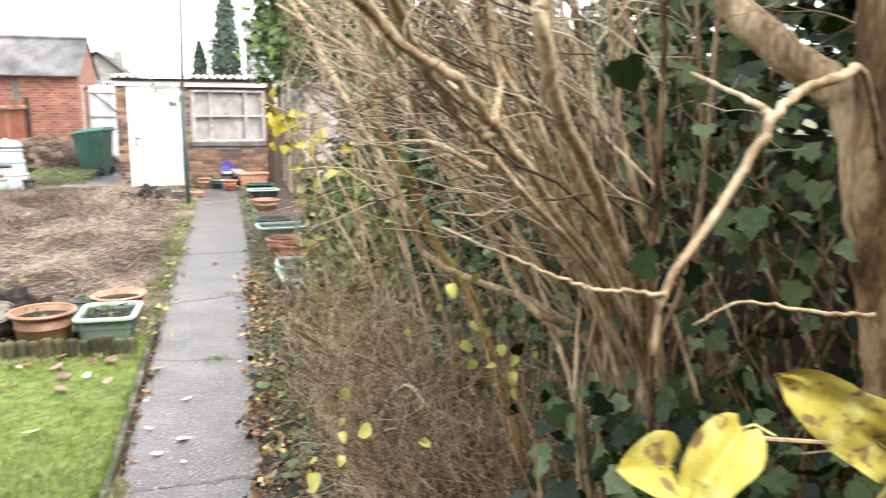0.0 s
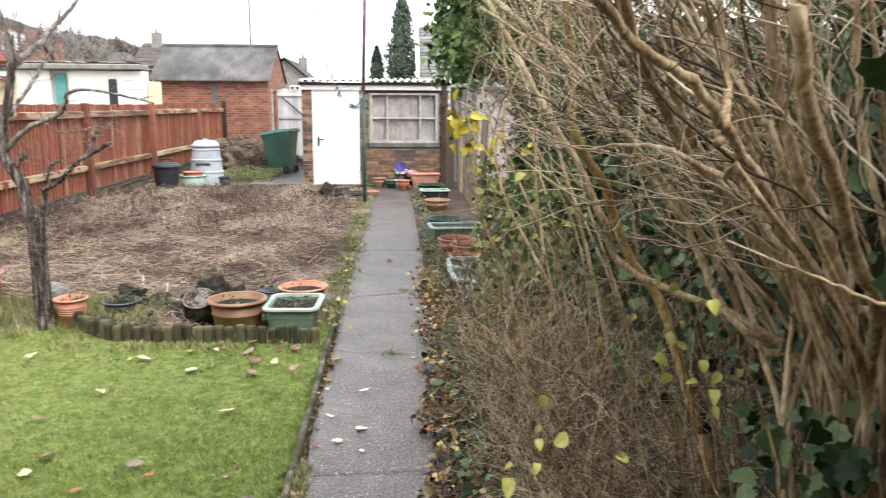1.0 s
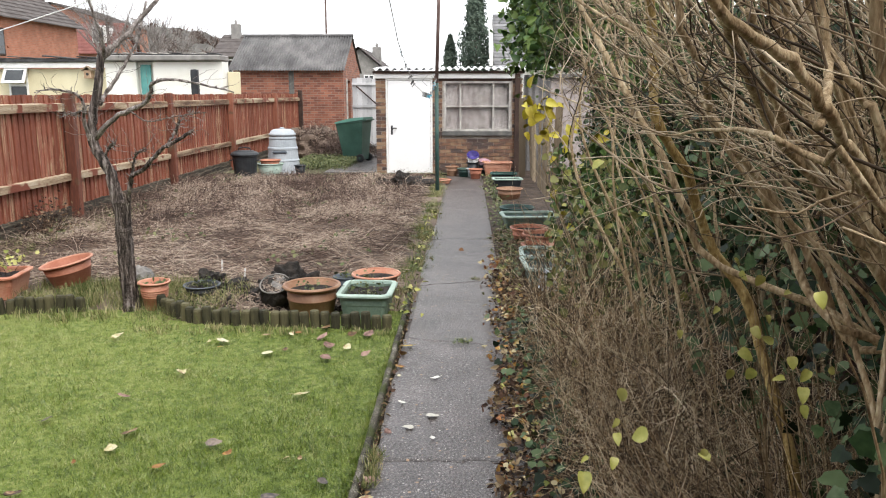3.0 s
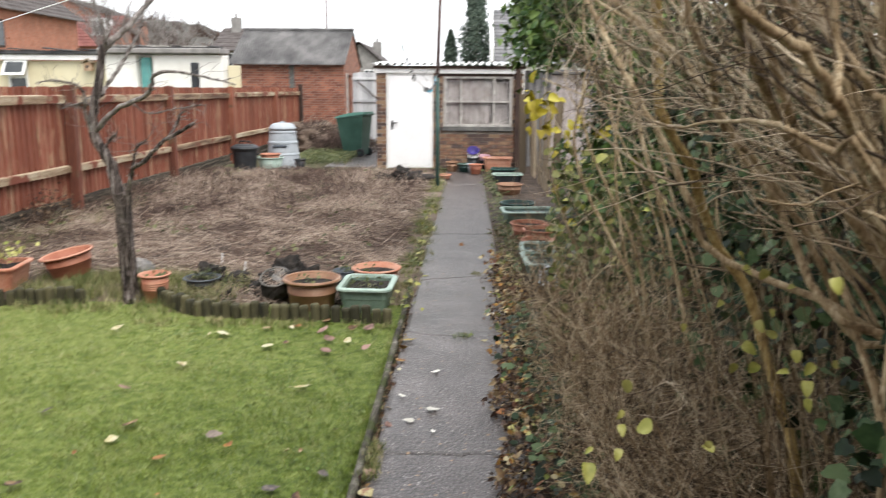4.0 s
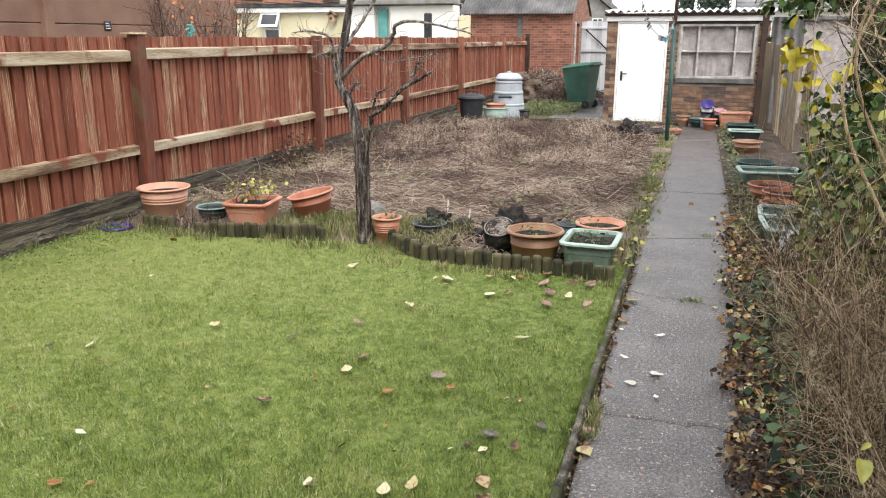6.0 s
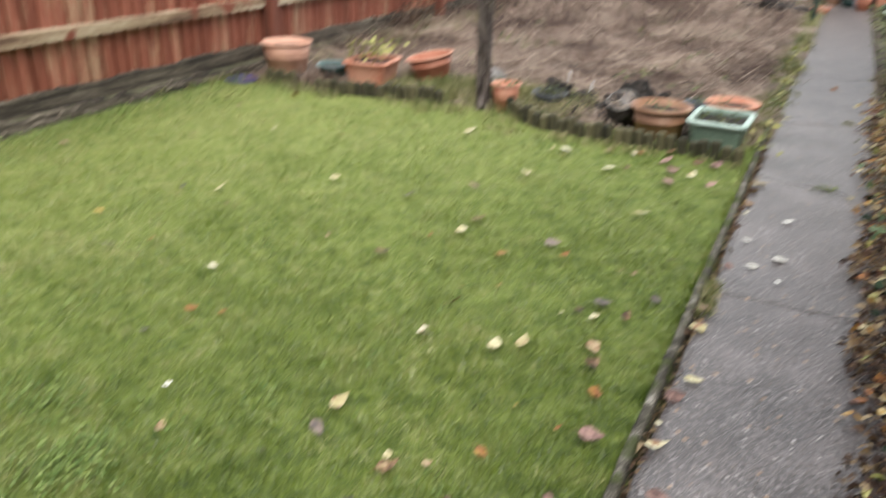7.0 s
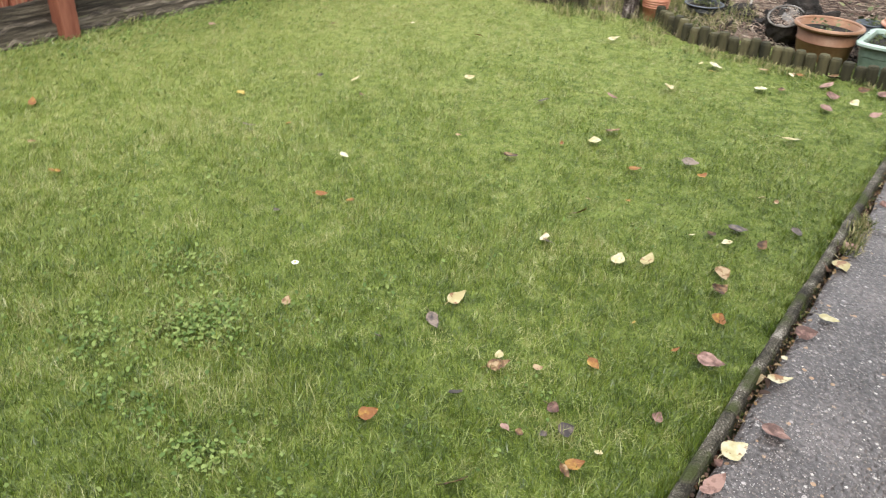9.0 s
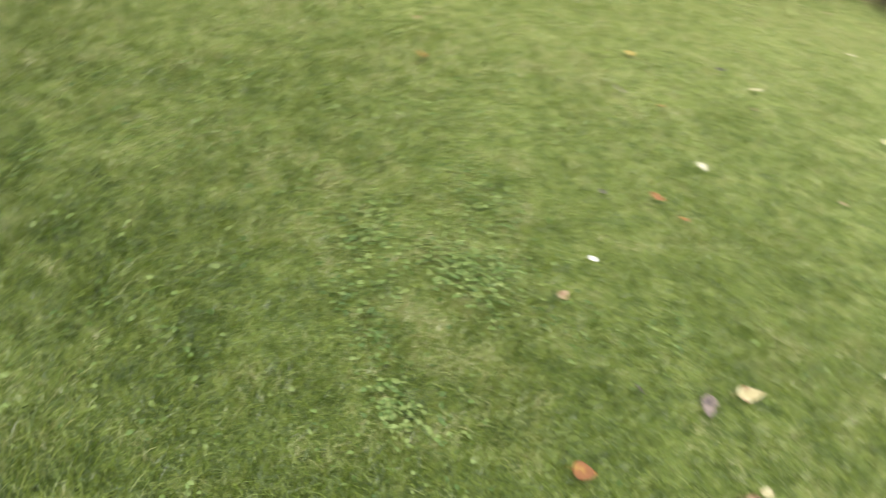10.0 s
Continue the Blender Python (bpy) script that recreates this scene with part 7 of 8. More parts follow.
leaf_cloud("olive_leaves", laurel, LEAF_KINDS[2], places, (0.028, 0.06), M_OLIVE, (-0.5, -0.5, 0.5), 0.8)

# yellow leaves left on the stems
yshoots = []
ylv = thing("yellow_leaves", "last yellow heart-shaped leaves on thin shoots", "leaves", (0, 0, 0))
places = [(max(0.37, 0.45 + rng.normal(0, 0.06)), 5.13 + rng.normal(0, 0.15), 1.53 + rng.normal(0, 0.075)) for _ in range(24)]
places += [(0.68 + rng.normal(0, 0.1), 5.2 + rng.normal(0, 0.2), 1.4 + rng.normal(0, 0.07)) for _ in range(12)]
places += [(0.72 + rng.normal(0, 0.1), 5.4 + rng.normal(0, 0.2), 1.15 + rng.normal(0, 0.2)) for _ in range(5)]
leaf_cloud("far_cluster", ylv, LEAF_KINDS[1], places, (0.045, 0.09), M_YELLOW, (-0.2, -1, 0.3), 0.8)


def turning(y, spots):
    """Single turning leaves, (x, z, length), each on its own thin shoot."""
    for x, z, size in spots:
        shape = LEAF_KINDS[(1, 3, 1, 0)[int(rng.integers(0, 4))]]
        v, f = scatter_leaves(shape[0], shape[1], [(x, y, z)], [0.62 * size], [(rng.normal(-0.1, 0.6), -1, rng.normal(0.7, 0.6))], [math.pi + rng.normal(0, 0.9)])
        part("leaf", array_mesh("leaf", v, f, M_YELLOWOLIVE), None, ylv)
        yshoots.append((x, y, z))


turning(1.68, [(0.33, 1.14, 0.048), (0.32, 1.08, 0.032), (0.32, 1.05, 0.038), (0.38, 1.05, 0.062), (0.26, 0.97, 0.064), (0.27, 1.00, 0.032), (0.32, 1.00, 0.038), (0.49, 1.02, 0.032), (0.50, 1.00, 0.038)])
turning(2.15, [(0.69, 1.01, 0.052), (0.75, 1.01, 0.052), (0.71, 1.06, 0.062), (0.74, 1.12, 0.052), (0.77, 1.15, 0.034), (0.79, 1.09, 0.062), (0.65, 1.17, 0.034), (0.56, 1.11, 0.034), (0.68, 1.29, 0.041), (0.70, 1.26, 0.045), (0.75, 1.25, 0.048), (0.82, 1.21, 0.031)])
turning(1.90, [(0.76, 1.06, 0.058), (0.77, 1.10, 0.049), (0.73, 1.13, 0.046), (0.81, 1.10, 0.042), (0.72, 1.08, 0.046), (0.77, 1.02, 0.049)])
turning(0.89, [(0.31, 1.53, 0.022)])
turning(2.94, [(0.49, 1.46, 0.075), (0.578, 1.45, 0.065)])
P = [limb([(0.9, 2.2, 0.2), (0.86, 2.3, 0.7), (0.8 + rng.normal(0, 0.08), 2.32, 1.1 + rng.normal(0, 0.1))], 0.003, 0.001, 8, 0.01, k)[0] for k in range(10)]
P += [limb([(0.9, 5.3, 0.3), (0.6, 5.2, 1.0), (0.41 + rng.normal(0, 0.1), 5.13, 1.5 + rng.normal(0, 0.1))], 0.003, 0.001, 8, 0.01, k)[0] for k in range(8)]
P += [limb([(x + 0.35, y + 0.3, 0.1), (x + 0.16, y + 0.14, z - 0.3), (x, y + 0.004, z + 0.005)], 0.003, 0.001, 8, 0.01, x)[0] for x, y, z in yshoots]
v, f = strands(P, np.tile(np.linspace(0.003, 0.001, 8), (len(P), 1)), 4)
tagged(part("shoots", array_mesh("shoots", v, f, M_STEM), None, ylv), kind="stuff")


def big_leaf(m, size, parent, label, wide, blunt, notch, bend, seed):
    """One close leaf with a fold, a curl, a wavy edge and a stalk."""
    vs, fs = [], []
    nu, nv = 18, 10
    for i in range(nu + 1):
        f = i / nu
        w = wide * math.sin(math.pi * min(1, (0.03 + 0.97 * f) ** 0.8)) ** blunt if f < 1 else 0.01
        for j in range(nv + 1):
            s = 2 * j / nv - 1
            edge = 1 + 0.16 * noise.noise(Vector((3.2 * f, s * 1.5, seed))) * abs(s)
            lobe = notch * s * s * max(0, 1 - 4 * f)
            fold = bend * abs(s) * w - 0.3 * (f - 0.4) ** 2 + 0.05 * noise.noise(Vector((4 * f, 3 * s, seed)))
            vs.append((s * w * edge * size, (f - lobe) * size, size * fold))
    for i in range(nu):
        for j in range(nv):
            a = i * (nv + 1) + j
            fs.append((a, a + 1, a + nv + 2, a + nv + 1))
    ob = part("leaf", Geo().add(vs, fs), M_NEARLEAF, parent, label, smooth=True, m=m)
    part("stalk", Geo().tube([(0, 0.3 * size, -0.012 * size), (0, 0, -0.02 * size), (-0.06 * size, -0.1 * size, -0.05 * size), (-0.25 * size, -0.14 * size, -0.1 * size)], 0.0011, 5), M_YELLOWOLIVE, ob)
    return ob


spray = thing("yellow_leaf_spray", "three large yellow autumn leaves close to the path", "leaves", (0, 0, 0))
# base, tip, half-width, bluntness, lobes, fold
LEAF_SPRAY = (((0.38, 0.63, 1.468), (0.334, 0.61, 1.482), 0.42, 0.55, 0.16, 0.5),
              ((0.43, 0.632, 1.488), (0.376, 0.612, 1.444), 0.28, 0.6, 0.06, 0.9),
              ((0.63, 0.69, 1.412), (0.49, 0.655, 1.502), 0.165, 0.36, 0.0, 0.3))
for k, (b_, e_, wd, bl, nt, bd) in enumerate(LEAF_SPRAY):
    d = Vector(e_) - Vector(b_)
    s = d.length
    d.normalize()
    nrm = (Vector((0.118, 0.2, 1.75)) - Vector(b_)).normalized()
    side = d.cross(nrm).normalized()
    nrm = side.cross(d).normalized()
    big_leaf(Matrix(((side.x, d.x, nrm.x, b_[0]), (side.y, d.y, nrm.y, b_[1]), (side.z, d.z, nrm.z, b_[2]), (0, 0, 0, 1))), s, spray, "", wd, bl, nt, bd, 3.3 * k)
part("shoot", Geo().tube(smooth_line([(0.9, 1.1, 1.2), (0.68, 0.78, 1.38), (0.52, 0.66, 1.455), (0.445, 0.635, 1.478), (0.43, 0.632, 1.488)], 18), 0.0015, 5), M_STEM, spray)

# ---- lawn ----
LAWN_X0, LAWN_X1, LAWN_Y0, LAWN_Y1 = -5.24, CURB_X - 0.03, -1.2, 6.05


def smooth01(u):
    return min(1.0, max(0.0, u))


def field(z, x, y, step=0.035):
    """The values z(x, y) of a smooth function at many points, read from a grid."""
    x0, y0 = x.min() - step, y.min() - step
    nx, ny = int((x.max() - x0) / step) + 3, int((y.max() - y0) / step) + 3
    grid = np.array([[z(x0 + i * step, y0 + j * step) for i in range(nx)] for j in range(ny)])
    u, v = (x - x0) / step, (y - y0) / step
    i, j = u.astype(int), v.astype(int)
    u, v = u - i, v - j
    return (1 - v) * ((1 - u) * grid[j, i] + u * grid[j, i + 1]) + v * ((1 - u) * grid[j + 1, i] + u * grid[j + 1, i + 1])


def blades(n, pick, hmin, hmax, wide, mat, name, label, tris, lean=1.15, z=lawn_z, patchy=False):
    pts = pick(n)
    x, y = pts[:, 0], pts[:, 1]
    zz = field(z, x, y) if n > 3000 else np.array([z(a, b) for a, b in pts])
    h = rng.uniform(hmin, hmax, n)
    if patchy:
        h *= 0.5 + 1.0 * field(lambda a, b: smooth01(0.5 + 0.8 * noise.noise(Vector((a * 1.7, b * 1.7, 4))) + 0.8 * noise.noise(Vector((a * 7, b * 7, 1)))), x, y)
        # longer blades near the house, so they shade the near lawn
        h *= np.clip(1.3 - 0.1 * y, 0.75, 1.2)
    w = rng.uniform(0.6, 1.2, n) * wide
    a = rng.uniform(0, 2 * np.pi, n)
    la, ll = rng.uniform(0, 2 * np.pi, n), rng.uniform(0.1, lean * 1.8, n)
    base = np.stack([x, y, np.zeros(n) + zz], 1)
    side = np.stack([np.cos(a), np.sin(a), np.zeros(n)], 1) * w[:, None]
    go = np.stack([np.cos(la) * ll, np.sin(la) * ll, np.ones(n)], 1)
    go /= np.linalg.norm(go, axis=1, keepdims=True)
    tip = base + go * h[:, None] - np.stack([np.zeros(n), np.zeros(n), h * ll * 0.15], 1)
    if tris == 1:
        v = np.stack([base - side, base + side, tip], 1).reshape(-1, 3)
        f = np.arange(3 * n).reshape(-1, 3)
    else:
        mid = base + (tip - base) * 0.55 + np.stack([np.zeros(n), np.zeros(n), h * 0.14], 1)
        v = np.stack([base - side, base + side, mid + side * 0.75, mid - side * 0.75, tip], 1).reshape(-1, 3)
        k = 5 * np.arange(n)[:, None]
        f = np.concatenate([k + [0, 1, 2], k + [0, 2, 3], k + [3, 2, 4]])
    return tagged(part(name, array_mesh(name, v, f, mat), None), label, "grass", kind="stuff")


def lawn_pick(near, far, power):
    def pick(n):
        out = []
        while sum(map(len, out)) < n:
            p = np.stack([rng.uniform(LAWN_X0, LAWN_X1, 3 * n), rng.uniform(LAWN_Y0, LAWN_Y1, 3 * n)], 1)
            d = np.hypot(p[:, 0] + 0.4, p[:, 1] - 0.6)
            keep = rng.uniform(0, 1, len(p)) < np.clip((near / np.maximum(d, 0.3)) ** power, far, 1)
            out.append(p[keep])
        return np.concatenate(out)[:n]
    return pick


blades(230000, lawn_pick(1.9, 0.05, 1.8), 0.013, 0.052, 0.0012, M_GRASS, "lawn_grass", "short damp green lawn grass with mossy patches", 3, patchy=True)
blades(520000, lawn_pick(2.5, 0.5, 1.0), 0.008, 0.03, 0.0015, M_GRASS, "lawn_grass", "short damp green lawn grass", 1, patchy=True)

blades(60000, lambda n: np.stack([rng.uniform(LAWN_X0, LAWN_X1, n), rng.uniform(-2.5, LAWN_Y0, n)], 1), 0.012, 0.04, 0.0022, M_GRASS, "lawn_grass", "short damp green lawn grass by the house", 1)


def tuft_pick(x0, x1, y0, y1, clumps, r):
    def pick(n):
        c = np.stack([rng.uniform(x0, x1, clumps), rng.uniform(y0, y1, clumps)], 1)
        return c[rng.integers(0, clumps, n)] + rng.normal(0, r, (n, 2))
    return pick


blades(5200, tuft_pick(-3.6, -2.5, 6.22, 6.9, 16, 0.08), 0.04, 0.16, 0.0026, M_LONGGRASS, "long_grass", "rank grass round the tree and pots", 3, 0.5, bed_z)
blades(900, tuft_pick(-2.4, -0.5, 5.62, 5.75, 26, 0.035), 0.02, 0.07, 0.003, M_LONGGRASS, "edge_grass", "uncut grass along the log edging", 3, 0.5)
blades(1300, tuft_pick(-4.8, -2.6, 5.9, 6.1, 20, 0.05), 0.03, 0.1, 0.003, M_LONGGRASS, "edge_grass", "uncut grass along the log edging", 3, 0.5)
blades(2600, tuft_pick(-5.22, -5.12, -1, 6.2, 40, 0.04), 0.03, 0.1, 0.003, M_LONGGRASS, "edge_grass", "uncut grass along the fence foot", 3, 0.5)
blades(4200, tuft_pick(-0.6, -0.42, 6.0, 16.3, 60, 0.06), 0.03, 0.1, 0.003, M_LONGGRASS, "verge_grass", "weedy grass along the far path edge", 3, 0.6, bed_z)
blades(2600, tuft_pick(-2.6, -1.9, 5.95, 7.0, 16, 0.1), 0.06, 0.18, 0.0025, M_LONGGRASS, "long_grass", "pale grass between the pots", 3, 0.8, bed_z)
blades(1800, tuft_pick(-4.9, -4.0, 6.0, 6.5, 12, 0.06), 0.06, 0.22, 0.0025, M_STRAW, "dry_grass", "dry pale grass by the edging", 3, 0.9, bed_z)

blades(16000, tuft_pick(CURB_X - 0.05, CURB_X - 0.005, -0.5, 5.75, 260, 0.014), 0.015, 0.05, 0.0011, M_GRASS, "edge_grass", "grass leaning over the lawn edging", 3, 0.8)

blades(110, tuft_pick(-0.05, 0.2, 5.4, 5.46, 4, 0.015), 0.015, 0.045, 0.002, M_GRASS, "joint_grass", "small grass tufts in the path joints", 3, 0.9, lambda x, y: 0.0)
blades(260, tuft_pick(0.05, 0.33, 7.05, 7.3, 4, 0.03), 0.02, 0.05, 0.002, M_LONGGRASS, "joint_grass", "small grass tufts in the path joints", 3, 0.9, lambda x, y: 0.0)
blades(300, tuft_pick(-0.42, -0.38, 3.3, 3.75, 5, 0.02), 0.03, 0.08, 0.0025, M_LONGGRASS, "joint_grass", "small weeds at the edging foot", 3, 0.9, lambda x, y: 0.0)

# coarser tufts in the lawn
blades(16000, tuft_pick(LAWN_X0 + 0.1, LAWN_X1 - 0.05, 0.3, 5.6, 420, 0.035), 0.025, 0.06, 0.0012, M_GRASS, "coarse_grass", "coarser tufts of grass in the lawn", 3, 1.1)

# clover and small weeds in the lawn and verges
weeds = thing("lawn_weeds", "small clover and rosette weeds in the lawn", "weeds", (0, 0, 0), kind="stuff")
cl = np.stack([rng.uniform(-5.2, -0.6, 90), rng.uniform(0.4, 5.9, 90)], 1)
cl = np.concatenate([cl, np.stack([rng.uniform(-5.2, -4.6, 60), rng.uniform(1.5, 6.0, 60)], 1)])
cl = np.concatenate([cl, np.stack([rng.uniform(-3.2, -0.8, 60), rng.uniform(0.2, 2.0, 60)], 1)])
pts = cl[rng.integers(0, len(cl), 3600)] + rng.normal(0, 0.07, (3600, 2))
for cx, cy, cr, cn in ((-1.93, 1.5, 0.06, 300), (-2.02, 1.43, 0.06, 200), (-1.96, 1.6, 0.05, 160), (-2.12, 1.25, 0.07, 180), (-1.82, 1.15, 0.07, 160), (-2.3, 1.7, 0.08, 260), (-1.5, 1.12, 0.04, 160)):
    pts = np.concatenate([pts, rng.normal(0, cr, (cn, 2)) * (1.4, 0.8) + (cx, cy)])
mat_x = -5.2 + rng.exponential(0.32, 9000)
pts = np.concatenate([pts, np.column_stack([mat_x, rng.uniform(0.5, 6.0, 9000)])[mat_x < -4.0]])
leaf_cloud("clover_leaves", weeds, OVAL, np.column_stack([pts, 0.0 + rng.uniform(-0.008, 0.012, len(pts))]), (0.008, 0.022), M_CLOVER, (0, 0, 1), 0.5)
pts = np.column_stack([rng.normal(0, 0.15, 70), rng.normal(0.02, 0.07, 70), rng.uniform(0.2, 0.36, 70)])
leaf_cloud("yellowing_leaves", yellow_trough, OVAL, pts, (0.03, 0.06), M_YELLOWOLIVE, (0, -0.4, 1), 0.6)
verge = thing("verge_weeds", "low green weeds and yellowed leaves beside the path", "weeds", (0, 0, 0), kind="stuff")
pts = np.stack([rng.normal(-0.48, 0.05, 380), rng.uniform(6.0, 16.5, 380)], 1)
leaf_cloud("weed_leaves", verge, OVAL, np.column_stack([pts, 0.03 + rng.uniform(0, 0.06, len(pts))]), (0.02, 0.05), M_WEED, (0.1, -0.3, 1), 0.5)
pts = np.stack([rng.normal(0.5, 0.08, 900), rng.uniform(7.0, 16.5, 900)], 1)
leaf_cloud("weed_leaves", verge, OVAL, np.column_stack([pts, 0.05 + rng.uniform(0, 0.07, len(pts))]), (0.03, 0.06), M_WEED, (-0.1, -0.3, 1), 0.5)
pts = np.stack([rng.uniform(-3.9, -2.6, 6500), rng.uniform(17.2, 20.5, 6500)], 1)
leaf_cloud("nettle_leaves", verge, OVAL, np.column_stack([pts, 0.04 + rng.uniform(0, 0.16, len(pts))]), (0.025, 0.055), M_WEED, (0, -0.5, 1), 0.8)
daisy = thing("daisy", "small white daisy flower in the lawn", "flower", (-1.957, 1.924, 0.012))
part("petals", Geo().lathe([(0.003, 0.018), (0.008, 0.021), (0.013, 0.019), (0.009, 0.016), (0.003, 0.016)], 12), M_WHITE, daisy)
part("flower_eye", Geo().lathe([(0, 0.024), (0.003, 0.022), (0.0035, 0.018)], 8), M_YELLOW, daisy)
part("stalk", Geo().tube([(0, 0, -0.03), (0, 0, 0.017)], 0.0008, 5), M_CLOVER, daisy)
spots = np.stack([rng.uniform(-5, -0.7, 40), rng.uniform(6.6, 15.8, 40)], 1)
pts = spots[rng.integers(0, 40, 420)] + rng.normal(0, 0.1, (420, 2))
leaf_cloud("bed_weed_leaves", verge, OVAL, np.column_stack([pts, 0.08 + rng.uniform(0, 0.1, len(pts))]), (0.03, 0.07), M_WEED, (0, -0.3, 1), 0.5)

# ---- dead stalks over the bed ----
stalks = thing("dead_stalks", "tangled mat of dead brown stalks over the bed", "dead plants", (0, 0, 0), kind="stuff")
n = 26000
bx, by = rng.uniform(-5.15, -0.62, n), 6.9 + 9.2 * rng.uniform(0, 1, n) ** 0.9
ln = rng.uniform(0.06, 0.36, n)
az, el = rng.uniform(0, 2 * np.pi, n), rng.exponential(0.16, n).clip(0, 1.1)
z0 = np.array([bed_z(a, b) for a, b in zip(bx, by)]) + rng.uniform(0, 0.07, n)
u = np.linspace(-0.5, 0.5, 3)
d = np.stack([np.cos(az) * np.cos(el), np.sin(az) * np.cos(el), np.sin(el)], 1)
curve = rng.normal(0, 0.25, (n, 3)) * [1, 1, 0.5]
P = np.stack([bx, by, z0 + 0.5 * ln * np.sin(el)], 1)[:, None] + ln[:, None, None] * (d[:, None] * u[None, :, None] + curve[:, None] * (u ** 2)[None, :, None])
R = np.tile(np.array([1, 0.95, 0.5]), (n, 1)) * rng.uniform(0.001, 0.0034, n)[:, None]
v, f = strands(P, R, 3)
part("flattened_stalks", array_mesh("flattened_stalks", v, f, M_STRAW), None, stalks)
P, R = [], []
for _ in range(1700):
    far = rng.uniform() < 0.75
    x, y = rng.uniform(-5.1, -0.8), rng.uniform(10.5, 15.8) if far else rng.uniform(7.2, 11)
    if not far and x > -3.5 and rng.uniform() < 0.7:
        continue
    hgt = rng.uniform(0.08, 0.28) * (0.4 if x < -3.2 and y > 14.6 else 1)
    dx, dy = rng.normal(0, 0.4), rng.normal(0, 0.4)
    P.append([(x + dx * hgt * t * t, y + dy * hgt * t * t, bed_z(x, y) + hgt * t * (1.15 - 0.25 * t)) for t in (0, 0.35, 0.7, 1)])
    R.append([0.004, 0.0035, 0.0028, 0.0014])
v, f = strands(P, R, 3)
part("standing_stalks", array_mesh("standing_stalks", v, f, M_STRAW), None, stalks)
P, R = [], []
for _ in range(1500):
    c = ((-2.6, 11.2), (-3.9, 12.6), (-1.9, 13.6), (-3.2, 14.2), (-1.2, 12.0))[int(rng.integers(0, 5))]
    x, y = c[0] + rng.normal(0, 0.55), c[1] + rng.normal(0, 0.8)
    if not -5.0 < x < -0.75 or not 8.5 < y < 15.6:
        continue
    P.append(wander((x, y, bed_z(x, y)), (rng.normal(0, 0.5), rng.normal(0, 0.5), 1.0), rng.uniform(0.12, 0.42), 6, 0.35))
    R.append(np.linspace(rng.uniform(0.002, 0.004), 0.0012, 6))
v, f = strands(P, R, 3)
part("dead_stems", array_mesh("dead_stems", v, f, M_DARKSTALK), None, stalks)
P, R = [], []
for _ in range(5000):
    c = ((-4.0, 21.2, 0.66), (-3.2, 20.6, 0.4))[int(rng.integers(0, 2))]
    w, rr = rng.uniform(0, 6.28), rng.uniform(0, 1)
    x, y = c[0] + 0.95 * rr * math.cos(w), c[1] + 0.9 * rr * math.sin(w)
    z = c[2] * math.sqrt(max(0.02, 1 - rr * rr))
    d = rng.normal(0, 0.14, 3)
    P.append([(x, y, z), (x + d[0] * 0.5, y + d[1] * 0.5, z + abs(d[2]) * 0.6), (x + d[0], y + d[1], z + d[2] * 0.3)])
    R.append([0.006, 0.005, 0.002])
v, f = strands(P, R, 3)
part("heap_stalks", array_mesh("heap_stalks", v, f, M_DARKSTALK), None, stalks)
# black soil crumbs and straw between the pots
n = 4200
cx, cy = rng.uniform(-2.45, -0.6, n), rng.uniform(5.95, 7.1, n)
crumbs = thing("soil_crumbs", "black soil crumbs scattered between the pots", "soil", (0, 0, 0), kind="stuff")
keep = np.array([noise.noise(Vector((a * 2.5, b * 2.5, 7))) > -0.25 for a, b in zip(cx, cy)])
leaf_cloud("crumb", crumbs, OVAL, np.column_stack([cx, cy, [bed_z(a, b) + 0.012 for a, b in zip(cx, cy)]])[keep], (0.012, 0.04), M_SOIL, (0, 0, 1), 1.2)
P, R = [], []
for _ in range(900):
    x, y, w, ln = rng.uniform(-2.4, -1.4), rng.uniform(5.95, 7.0), rng.uniform(0, 6.28), rng.uniform(0.05, 0.16)
    z = bed_z(x, y) + 0.02
    P.append([(x, y, z), (x + ln * 0.5 * math.cos(w), y + ln * 0.5 * math.sin(w), z + rng.uniform(0.01, 0.05)), (x + ln * math.cos(w), y + ln * math.sin(w), z + 0.005)])
    R.append([0.002, 0.002, 0.001])
v, f = strands(P, R, 3)
part("straw_litter", array_mesh("straw_litter", v, f, M_STRAW), None, stalks)
# dried clumps and dead growth along the fence foot
P, R, tips = [], [], []
for cy, count, tall in [(9.3, 150, 0.5)] + [(y, 34, 0.3) for y in np.arange(7.3, 15.6, 0.42)]:
    for _ in range(count):
        x, y = -4.98 + rng.normal(0, 0.1), cy + rng.normal(0, 0.2)
        line = wander((x, y, 0.03), (rng.normal(0.1, 0.4), rng.normal(0, 0.4), 1.0), tall * rng.uniform(0.3, 1.1), 6, 0.4)
        P.append(line)
        R.append(np.linspace(rng.uniform(0.0015, 0.0032), 0.001, 6))
        if cy == 9.3:
            tips += [line[-1], line[-2], line[3]]
v, f = strands(P, R, 3)
part("dried_growth", array_mesh("dried_growth", v, f, M_DARKSTALK), None, stalks)
leaf_cloud("dried_leaves", stalks, OVAL, tips, (0.02, 0.05), M_LITTERDARK, (0, 0, 1), 1.2)
blades(1500, tuft_pick(-5.1, -4.5, 7.0, 11.0, 40, 0.08), 0.05, 0.16, 0.003, M_LONGGRASS, "rank_grass", "rank pale grass along the fence foot", 3, 0.8, bed_z)

